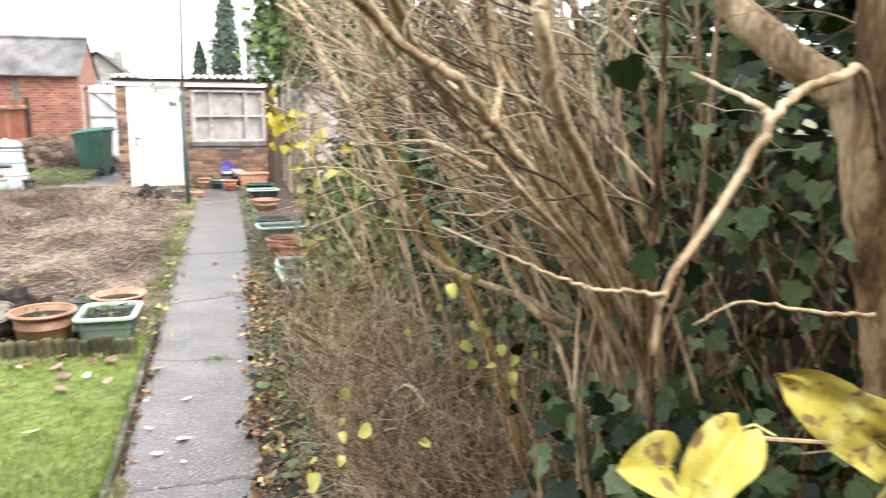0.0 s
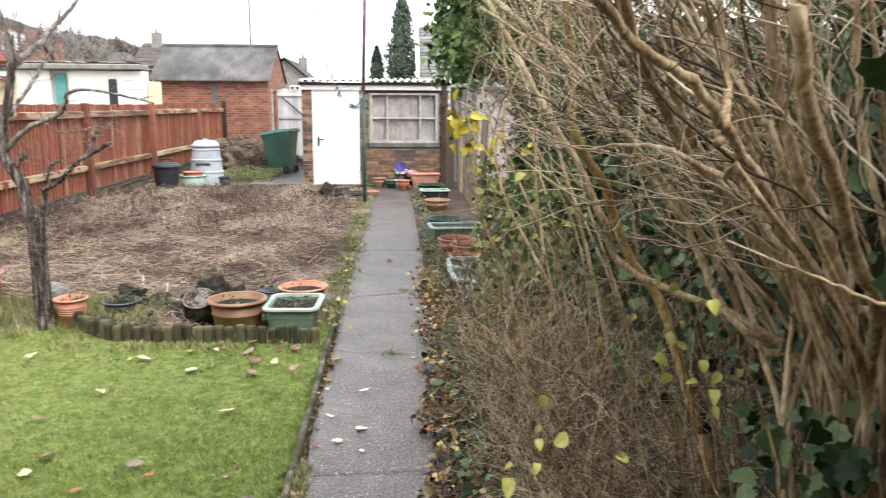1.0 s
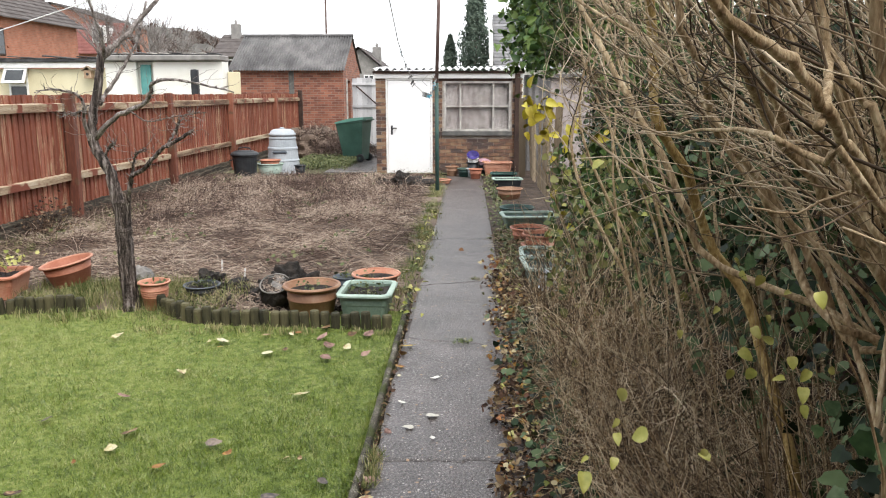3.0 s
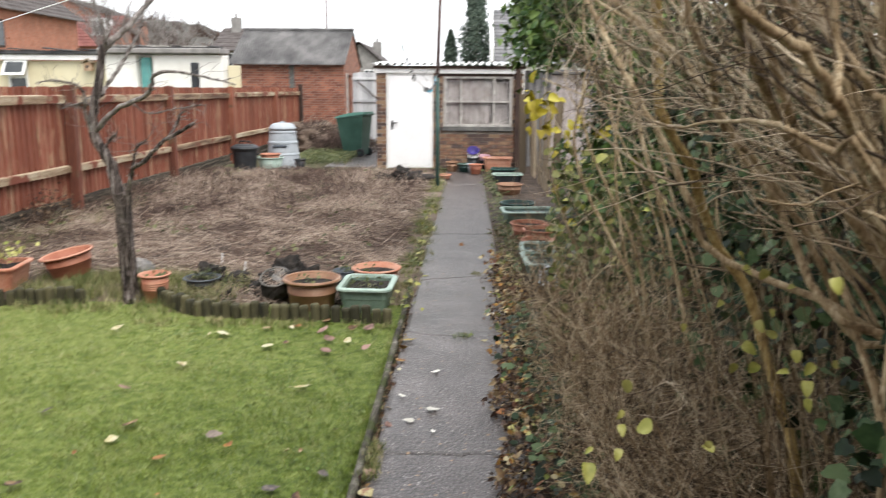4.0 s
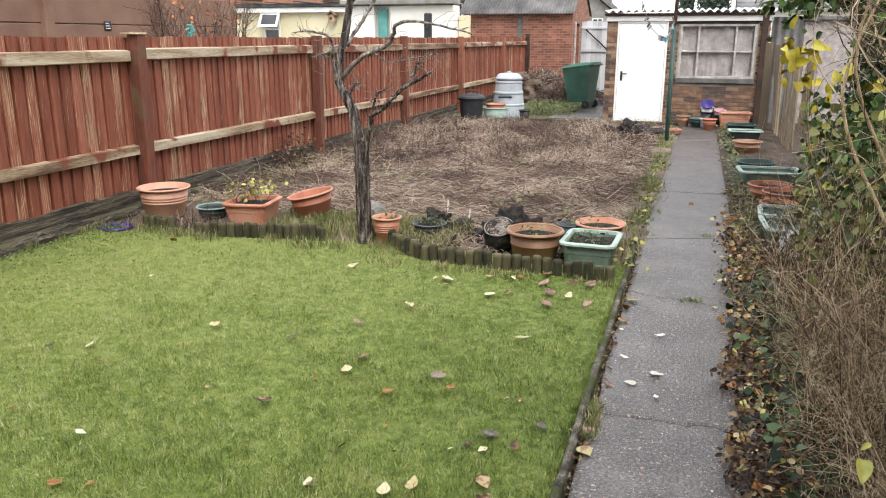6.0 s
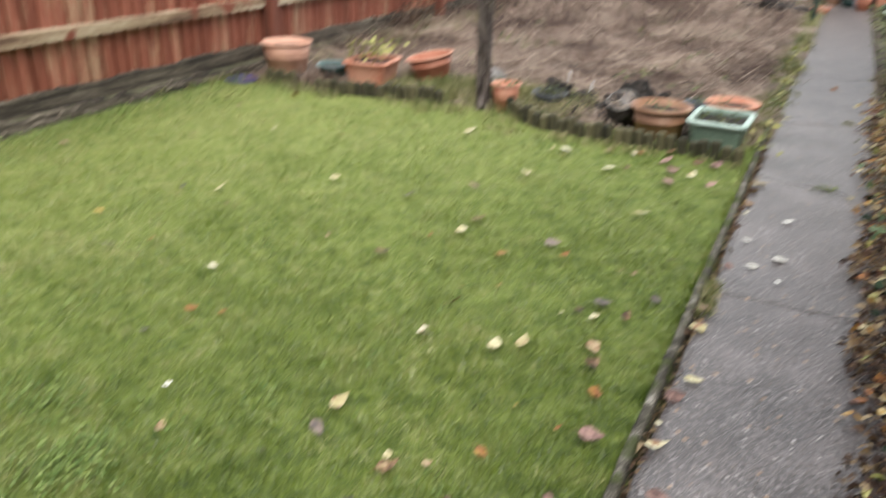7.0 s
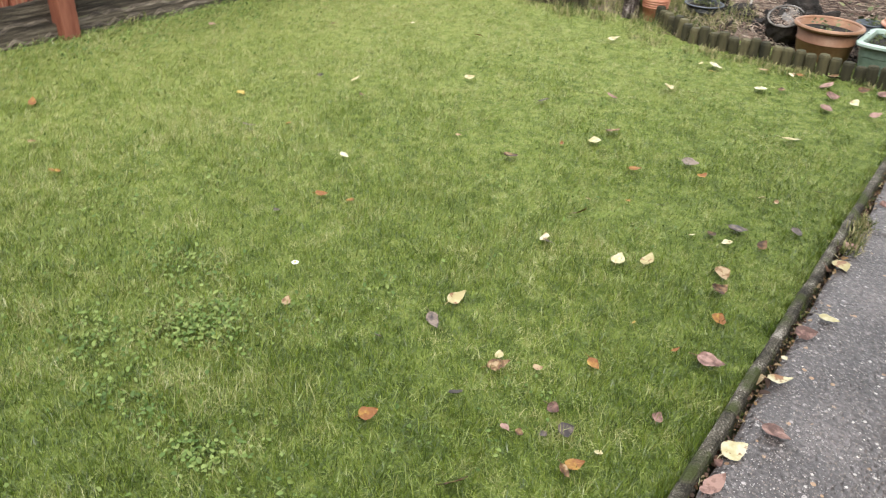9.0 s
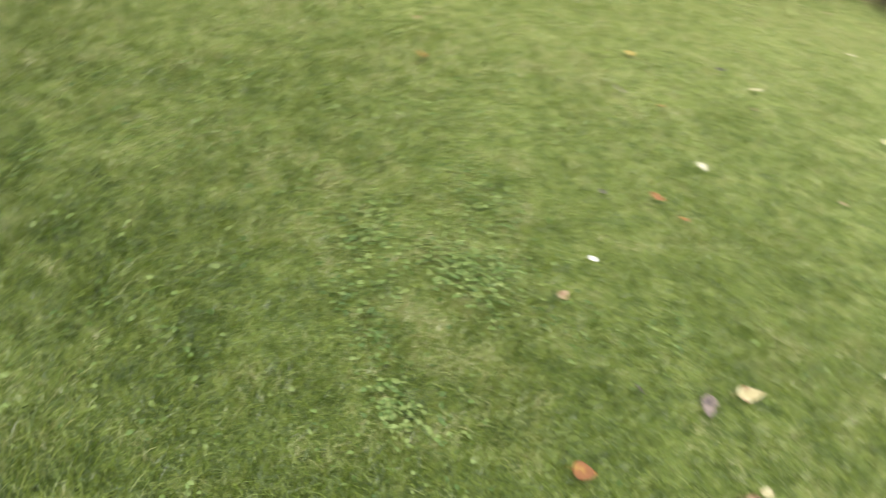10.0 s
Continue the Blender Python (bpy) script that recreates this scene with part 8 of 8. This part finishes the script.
# dry stalks thrown over the garden heap
P, R = [], []
for _ in range(1500):
    w, f = rng.uniform(0, 6.28), math.sqrt(rng.uniform(0, 1))
    cx, cy, hr, hz = (-4.0, 21.2, 1.0, 0.74) if rng.uniform() < 0.65 else (-3.15, 20.5, 0.75, 0.44)
    x, y, z = cx + hr * f * math.cos(w), cy + 0.9 * hr * f * math.sin(w), max(0.05, hz * math.sqrt(max(0, 1 - f * f)))
    P.append(wander((x, y, z), (rng.normal(0, 1), rng.normal(0, 1), rng.normal(-0.1, 0.35)), rng.uniform(0.15, 0.5), 6, 0.5))
    R.append(np.linspace(rng.uniform(0.002, 0.005), 0.0015, 6))
v, f = strands(P, R, 3)
tagged(part("heaped_stalks", array_mesh("heaped_stalks", v, f, M_STRAW), None), "dry tan stalks thrown over the garden heap", "dead plants", kind="stuff")

# ---- leaf litter along the border ----
litter = thing("leaf_litter", "brown and yellow fallen leaves and ivy at the path edge", "leaf litter", (0, 0, 0), kind="stuff")
n = 6500
y = rng.uniform(0.6, 7.5, n)
x = 0.385 + rng.normal(0.0, 0.085, n) - 0.13 * np.exp(-((y - 3.6) / 1.6) ** 2) + 0.03 * np.sin(5 * y)
keep = x > 0.19 + 0.04 * np.sin(7 * y)
x = np.where((y > 4.8) & (rng.uniform(0, 1, n) < 0.5), rng.uniform(0.42, 1.0, n), x)
heap = np.column_stack([x, y, 0.01 + rng.uniform(0, 0.055, n)])[keep]
leaf_cloud("brown_leaves", litter, LEAF_KINDS[1], heap[::6], (0.018, 0.046), M_LITTER, (0, 0, 1), 0.8)
leaf_cloud("rolled_leaves", litter, LEAF_KINDS[3], heap[3::6], (0.02, 0.055), M_LITTER, (0, 0, 1), 1.0)
leaf_cloud("shrivelled_leaves", litter, OVAL, np.delete(heap, np.s_[::3], 0), (0.01, 0.034), M_LITTERDARK, (0, 0, 1), 1.4)
m_ = 4200
P = np.stack([rng.uniform(0.33, 1.05, m_), rng.uniform(0.8, 9.5, m_), 0.03 + rng.uniform(0, 0.07, m_)], 1)
D = rng.normal(0, 1, (m_, 3)) * [1, 1, 0.25]
D *= (rng.uniform(0.05, 0.22, m_) / np.linalg.norm(D, axis=1))[:, None]
B = rng.normal(0, 0.015, (m_, 3))
v, f = strands(np.stack([P, P + D * 0.35 + B, P + D * 0.7 + B, P + D], 1), np.tile(np.array([0.0018, 0.0016, 0.0014, 0.0008]), (m_, 1)), 3)
part("twig_litter", array_mesh("twig_litter", v, f, M_BROWNTWIG), None, litter)
n = 240
y = rng.uniform(0.8, 9, n)
leaf_cloud("yellow_leaves", litter, LEAF_KINDS[1], np.column_stack([0.4 + rng.normal(0, 0.09, n), y, 0.035 + rng.uniform(0, 0.04, n)]), (0.02, 0.05), M_YELLOWOLIVE, (0, 0, 1), 0.4)
n = 800
y = rng.uniform(0.8, 8, n)
leaf_cloud("rust_leaves", litter, LEAF_KINDS[0], np.column_stack([0.37 + 0.03 * np.sin(3.1 * y) + rng.normal(0, 0.085, n), y, 0.03 + rng.uniform(0, 0.04, n)]), (0.02, 0.05), M_RUSTLITTER, (0, 0, 1), 0.7)
n = 900
y = rng.uniform(1.0, 5.8, n)
leaf_cloud("ground_ivy", litter, IVYLEAF, np.column_stack([0.47 + rng.normal(0, 0.1, n), y, 0.03 + rng.uniform(0, 0.14, n)]), (0.02, 0.055), M_IVY, (-0.3, -0.2, 1), 0.4)
n = 1500
leaf_cloud("gutter_crumbs", litter, OVAL, np.column_stack([-0.408 + rng.normal(0, 0.009, n), rng.uniform(0.0, 6.0, n), rng.uniform(-0.03, -0.004, n)]), (0.006, 0.018), M_LITTER, (0.2, 0, 1), 1.0)
n = 150
leaf_cloud("curbside_leaves", litter, LEAF_KINDS[3], np.column_stack([-0.405 + rng.normal(0, 0.016, n), rng.uniform(0.0, 1.0, n) ** 0.6 * 6.2 + 0.8, rng.uniform(-0.02, 0.01, n)]), (0.01, 0.04), M_LITTER, (0.2, 0, 1), 0.8)
n = 60
leaf_cloud("verge_leaves", litter, HEART, np.column_stack([-0.42 + rng.normal(0, 0.05, n), rng.uniform(5.9, 11, n), 0.05 + rng.uniform(0, 0.04, n)]), (0.03, 0.06), M_YELLOWOLIVE, (0.2, 0, 1), 0.4)

# ---- single fallen leaves ----
LEAF_MESHES = {}


def leaf_mesh(mat, kind):
    """A dry leaf with a pointed tip, a crease, a curled edge and a stalk."""
    key = (mat.name, kind)
    if key not in LEAF_MESHES:
        vs = []
        curl = (0.2, 0.5, -0.3, 0.9, 0.1)[kind]
        wide = (0.42, 0.36, 0.46, 0.3, 0.5)[kind]
        nu, nv = 10, 6
        for i in range(nu + 1):
            f = i / nu
            w = wide * max(0.02, math.sin(math.pi * f ** 0.72)) ** 0.8 * (1 - 0.25 * f)
            for j in range(nv + 1):
                s = 2 * j / nv - 1
                e = w * (1 + 0.14 * noise.noise(Vector((5 * f, 2 * s, 3.7 * kind))) * abs(s))
                lift = curl * (0.55 * (s * w) ** 2 * (1 + 0.7 * s * math.sin(kind + 1)) + 0.45 * (f - 0.45) ** 2)
                vs.append((s * e, f - 0.5, lift + 0.06 * noise.noise(Vector((3.5 * f, 3 * s, 1.9 * kind))) + 0.05 * abs(s) * w))
        fs = [(i * (nv + 1) + j, i * (nv + 1) + j + 1, (i + 1) * (nv + 1) + j + 1, (i + 1) * (nv + 1) + j) for i in range(nu) for j in range(nv)]
        me = Geo().add(vs, fs).tube([(0, -0.48, 0.06), (0.03, -0.66, 0.09), (0.1, -0.8, 0.14)], [0.016, 0.012, 0.009], 4).mesh("fallen_leaf", True)
        me.materials.append(mat)
        LEAF_MESHES[key] = me
    return LEAF_MESHES[key]


def fallen(places, mat, label, z, steep=15):
    """Leaves at (x, y), with their length and heading."""
    for k, (x, y, size, heading) in enumerate(places):
        size = min(size, 0.098)
        ob = part("fallen_leaf", leaf_mesh(mat, int(rng.integers(0, 5))), mat, m=pose(x, y, z + 0.1 * size, rng.normal(0, steep), rng.normal(0, steep), heading) @ Matrix.Diagonal((size, size, size, 1)))
        tagged(ob, label, "leaf", "single fallen leaves")


LZ = 0.007
fallen([(-3.17, 3.59, 0.061, -3), (-2.48, 2.75, 0.057, -93), (-1.39, 2.14, 0.083, -9), (-1.67, 3.72, 0.081, 30), (-1.37, 2.71, 0.057, 24), (-1.07, 2.75, 0.07, 9), (-0.98, 2.82, 0.071, -2), (-1.11, 1.98, 0.034, 31), (-0.79, 3.15, 0.056, 35), (-0.92, 3.12, 0.025, -53), (-0.8, 3.64, 0.057, 13)], M_CREAMLEAF, "pale cream fallen leaf lying on the lawn", LZ)
fallen([(-2.69, 4.08, 0.066, -26), (-1.7, 4.75, 0.1, -13), (-1.27, 5.14, 0.09, 7), (-1.64, 5.38, 0.095, 13), (-1.73, 5.36, 0.055, 11), (-2.41, 5.46, 0.09, -53), (-0.89, 4.42, 0.11, -97), (-1.2, 5.54, 0.068, -7), (-0.76, 5.27, 0.06, -136), (-3.68, 4.78, 0.059, -53), (-0.67, 1.8, 0.026, 5)], M_CREAMLEAF, "pale cream fallen leaf lying on the lawn", LZ)
fallen([(-2.29, 2.4, 0.057, -32), (-2.16, 2.44, 0.046, 31), (-0.63, 2.62, 0.056, 2), (-0.85, 2.41, 0.025, 18), (-0.68, 2.36, 0.032, -39), (-0.85, 2.12, 0.061, -125), (-0.7, 1.72, 0.057, -35), (-1.25, 1.52, 0.059, -27), (-1.09, 3.68, 0.07, -10), (-1.37, 3.55, 0.064, -53), (-1.25, 3.22, 0.037, -1)], M_GOLDLEAF, "golden yellow fallen leaf lying on the lawn", LZ)
fallen([(-2.96, 2.85, 0.056, 42), (-3.48, 2.99, 0.056, -93), (-4.16, 2.17, 0.054, 49), (-3.31, 1.8, 0.058, 29), (-1.62, 5.26, 0.05, -12), (-1.16, 5.59, 0.051, 6), (-3.16, 4.86, 0.052, -53), (-4.16, 5.69, 0.074, 4), (-4.61, 5.35, 0.084, 18), (-1.78, 3.58, 0.036, 28)], M_GOLDLEAF, "golden yellow fallen leaf lying on the lawn", LZ)
fallen([(-1.36, 2.98, 0.071, -94), (-1.65, 3.9, 0.096, -15), (-0.72, 2.91, 0.066, -136), (-0.69, 2.79, 0.095, -16), (-1.08, 1.93, 0.075, -39), (-0.98, 2.0, 0.034, -40), (-0.88, 1.73, 0.027, 17), (-0.71, 1.68, 0.043, -107), (-0.91, 1.47, 0.067, -41), (-1.83, 1.76, 0.037, 26), (-0.86, 3.18, 0.041, -36), (-0.67, 3.23, 0.046, -8)], M_RUSTLEAF, "rust-brown fallen leaf lying on the lawn", LZ)
fallen([(-0.74, 3.65, 0.034, 3), (-1.39, 3.12, 0.04, -138), (-1.89, 3.28, 0.075, -32), (-2.23, 3.32, 0.03, -53), (-1.17, 5.22, 0.044, 7), (-1.37, 5.52, 0.064, -53), (-0.98, 5.7, 0.1, -16), (-0.77, 5.55, 0.076, -53), (-3.68, 1.9, 0.045, -53), (-2.97, 3.42, 0.034, -53), (-4.09, 4.37, 0.045, -53)], M_RUSTLEAF, "rust-brown fallen leaf lying on the lawn", LZ)
fallen([(-0.92, 1.72, 0.034, -106), (-0.6, 2.03, 0.044, 2), (-0.57, 2.37, 0.088, -79), (-0.85, 1.87, 0.053, -109), (-0.97, 5.5, 0.1, -30), (-0.89, 5.3, 0.081, -53), (-0.87, 5.07, 0.085, -10), (-0.62, 5.14, 0.07, -53), (-0.65, 5.57, 0.084, -31), (-1.89, 4.37, 0.072, -53), (-4.35, 5.18, 0.051, -53), (-4.67, 3.76, 0.054, -53), (-4.86, 4.46, 0.059, -53)], M_TANLEAF, "pinkish tan withered leaf lying on the lawn", LZ)
fallen([(-1.37, 1.98, 0.075, -125), (-1.34, 2.69, 0.043, -92), (-1.11, 1.75, 0.046, -15), (-0.82, 1.76, 0.041, -127), (-0.78, 1.82, 0.052, -28), (-1.46, 1.81, 0.039, 27), (-0.59, 3.42, 0.065, -133), (-0.79, 3.29, 0.084, -54), (-0.61, 3.88, 0.054, -105), (-1.19, 3.79, 0.085, -79), (-1.12, 3.28, 0.04, 9), (-2.16, 4.05, 0.069, -81), (-3.09, 2.7, 0.069, -54), (-2.33, 2.18, 0.03, -53), (-3.37, 3.5, 0.037, -53)], M_MAUVELEAF, "grey-mauve withered leaf lying on the lawn", LZ)
fallen([(-0.38, 3.27, 0.08, -144), (-0.33, 2.86, 0.07, -95), (-0.37, 2.42, 0.08, -53), (-0.38, 2.04, 0.083, -31), (-0.39, 2.55, 0.025, -19), (0.21, 3.5, 0.05, 30), (-0.37, 4.75, 0.035, 0), (0.16, 5.32, 0.046, -60)], M_CREAMLEAF, "pale cream fallen leaf lying on the path", 0.006, 5)
fallen([(-0.14, 4.15, 0.073, -80), (-0.26, 4.01, 0.06, 95), (-0.13, 3.89, 0.035, 20), (-0.15, 4.71, 0.06, 88), (0.26, 5.95, 0.068, -75), (-0.32, 4.33, 0.05, 60)], M_WHITELEAF, "bleached white underside of a leaf on the path", 0.006, 5)
fallen([(-0.37, 2.73, 0.075, -53), (-0.31, 2.18, 0.086, -104), (-0.38, 1.89, 0.075, -23), (-0.39, 1.86, 0.041, -1), (-0.4, 1.97, 0.035, -21), (0.2, 3.0, 0.05, 40), (-0.39, 3.45, 0.06, 70), (-0.38, 3.7, 0.05, 10), (-0.36, 3.95, 0.045, 140)], M_TANLEAF, "brown withered leaf lying on the path", 0.006, 12)
fallen([(-0.02, 8.6, 0.08, 0), (-0.38, 4.9, 0.07, 50), (-0.36, 5.3, 0.08, 100), (-0.38, 5.15, 0.06, 10)], M_GOLDLEAF, "yellowish fallen leaf lying on the path", 0.006)

# ---- far trees and the bush behind the fence ----
def conifer(name, label, x, y, h, r):
    c = thing(name, label, "tree", (x, y, 0))
    part("trunk", Geo().tube([(0, 0, -0.2), (0, 0, h * 0.95)], [0.2, 0.03], 8), M_BARK, c)
    n = 15000
    z = h * rng.uniform(0.12, 1.0, n) ** 0.85
    w = rng.uniform(0, 6.28, n)
    lobes = 0.82 + 0.12 * np.sin(5 * w + 2.2 * z) + 0.16 * np.sin(3.1 * z + 2 * w) + 0.08 * np.sin(9 * z)
    rr = r * np.clip(1.5 * (1 - z / h) ** 0.75, 0.02, 1) * lobes * rng.uniform(0.2, 1.0, n) ** 0.5 * rng.uniform(0.85, 1.12, n)
    pl = np.stack([rr * np.cos(w), rr * np.sin(w), z], 1)
    nr = np.stack([np.cos(w), np.sin(w), 0.5 + 0 * w], 1)
    leaf_cloud("crown", c, OVAL, pl, (0.07, 0.17), M_CONIFER, nr, 0.8)


conifer("conifer", "tall dark columnar conifer beyond the shed", 0.47, 45, 7.9, 1.25)
conifer("conifer", "smaller dark conifer beside a taller one", -0.95, 46, 4.9, 0.8)


def bare_tree(x, y, h, spread, n, seed):
    t_ = thing("bare_tree", "leafless winter tree beyond the houses", "tree", (x, y, 0))
    line, rad = limb([(0, 0, -0.3), (0.1, 0, h * 0.3), (0.0, 0.1, h * 0.55)], 0.16, 0.09, 8, 0.05, seed)
    part("trunk", Geo().tube(line, list(rad), 8), M_BARK, t_)
    out = []
    for k in range(n):
        a = rng.uniform(0, 6.28)
        pts_ = [(0, 0, h * rng.uniform(0.3, 0.55)), (spread * 0.4 * math.cos(a), spread * 0.4 * math.sin(a), h * rng.uniform(0.6, 0.75)), (spread * math.cos(a) * rng.uniform(0.6, 1), spread * math.sin(a), h * rng.uniform(0.75, 1))]
        l_, r_ = limb(pts_, 0.06, 0.012, 8, 0.1, k + seed)
        out.append(strands([l_], [r_], 4))
        P, R = twigs_from(l_, r_, 26, h * 0.22, 0.6, 0.2, 0.4, segs=5, tip=0.006, lo=0.3)
        out.append(strands(P, R, 3))
    v, f = merge(*out)
    tagged(part("crown", array_mesh("crown", v, f, M_LIMB), None, t_), kind="stuff")


bare_tree(-23.5, 52, 8.2, 3.2, 16, 1)
bare_tree(-20.5, 50, 6.6, 2.6, 14, 4)
bare_tree(-17.8, 47, 5.6, 2.0, 12, 7)
woods = thing("hill_woods", "bare winter woods over the distant hillside", "woods", kind="stuff")
P, R = [], []
for k in rng.integers(0, len(HILL), 900):
    x, y, z = HILL[k]
    for _ in range(9):
        P.append(wander((x + rng.normal(0, 0.6), y, z - 0.3), (rng.normal(0, 0.4), 0, 1.0), rng.uniform(0.9, 2.6), 5, 0.3))
        R.append(np.linspace(0.07, 0.02, 5))
v, f = strands(P, R, 3)
part("branches", array_mesh("branches", v, f, M_DARKSTALK), None, woods)
bush = thing("bare_red_bush", "bare twiggy bush with a few orange leaves behind the fence", "bush", (-6.9, 10.3, 0))
out = []
for k in range(34):
    a = rng.uniform(0, 6.28)
    l_, r_ = limb([(0, 0, 0), (0.3 * math.cos(a), 0.7 * math.sin(a), 1.1), (0.6 * math.cos(a), rng.uniform(0.4, 1.05) * math.sin(a), 1.7 + rng.uniform(0, 0.7))], 0.011, 0.003, 9, 0.03, k)
    out.append(strands([l_], [r_], 4))
    P, R = twigs_from(l_, r_, 22, 0.4, 0.6, 0.2, 0.4, segs=5, tip=0.002, lo=0.5)
    out.append(strands(P, R, 3))
v, f = merge(*out)
tagged(part("twigs", array_mesh("twigs", v, f, M_DARKSTALK), None, bush), kind="stuff")
M_ORANGELEAF = mk("orange_leaf", [(0.25, 0.07, 0.03), (0.4, 0.14, 0.06), (0.5, 0.22, 0.1)], 0.6, 8, 60, 0, "island")
leaf_cloud("leaves", bush, HEART, np.stack([rng.normal(0, 0.3, 130), rng.normal(0, 0.42, 130), rng.uniform(1.6, 2.3, 130)], 1), (0.03, 0.06), M_ORANGELEAF, (0, 0, 1), 1.0)

# ---- bricks of the shed front ----
brick_bm = Geo().box(-0.5, 0.5, 0, 0.1, 0, 0.065).mesh("brick")
brick_bm.materials.append(M_BRICK)
row, z = 0, 0.004
while z < 1.97:
    x = SX0 - (0.1125 if row % 2 else 0.0)
    while x < SX1:
        a, b = max(x, SX0), min(x + 0.215, SX1)
        x += 0.225
        for lo_, hi_, z0, z1 in ((DOOR[0], DOOR[1], -1, DOOR[3]), (WIN[0] - 0.03, WIN[1] + 0.03, WIN[2] - 0.095, WIN[3])):
            if z + 0.065 > z0 and z < z1 and b > lo_ and a < hi_:
                if a >= lo_ and b <= hi_:
                    a = b
                elif a < lo_ and b > hi_:
                    pass
                elif a < lo_:
                    b = lo_
                else:
                    a = hi_
        if b - a > 0.03:
            part("brick", brick_bm, M_BRICK, shed, m=pose((a + b) / 2, SY + rng.normal(0, 0.0015), z, 0, 0, 0) @ Matrix.Diagonal((b - a, 1, 1, 1)))
    z += 0.075
    row += 1
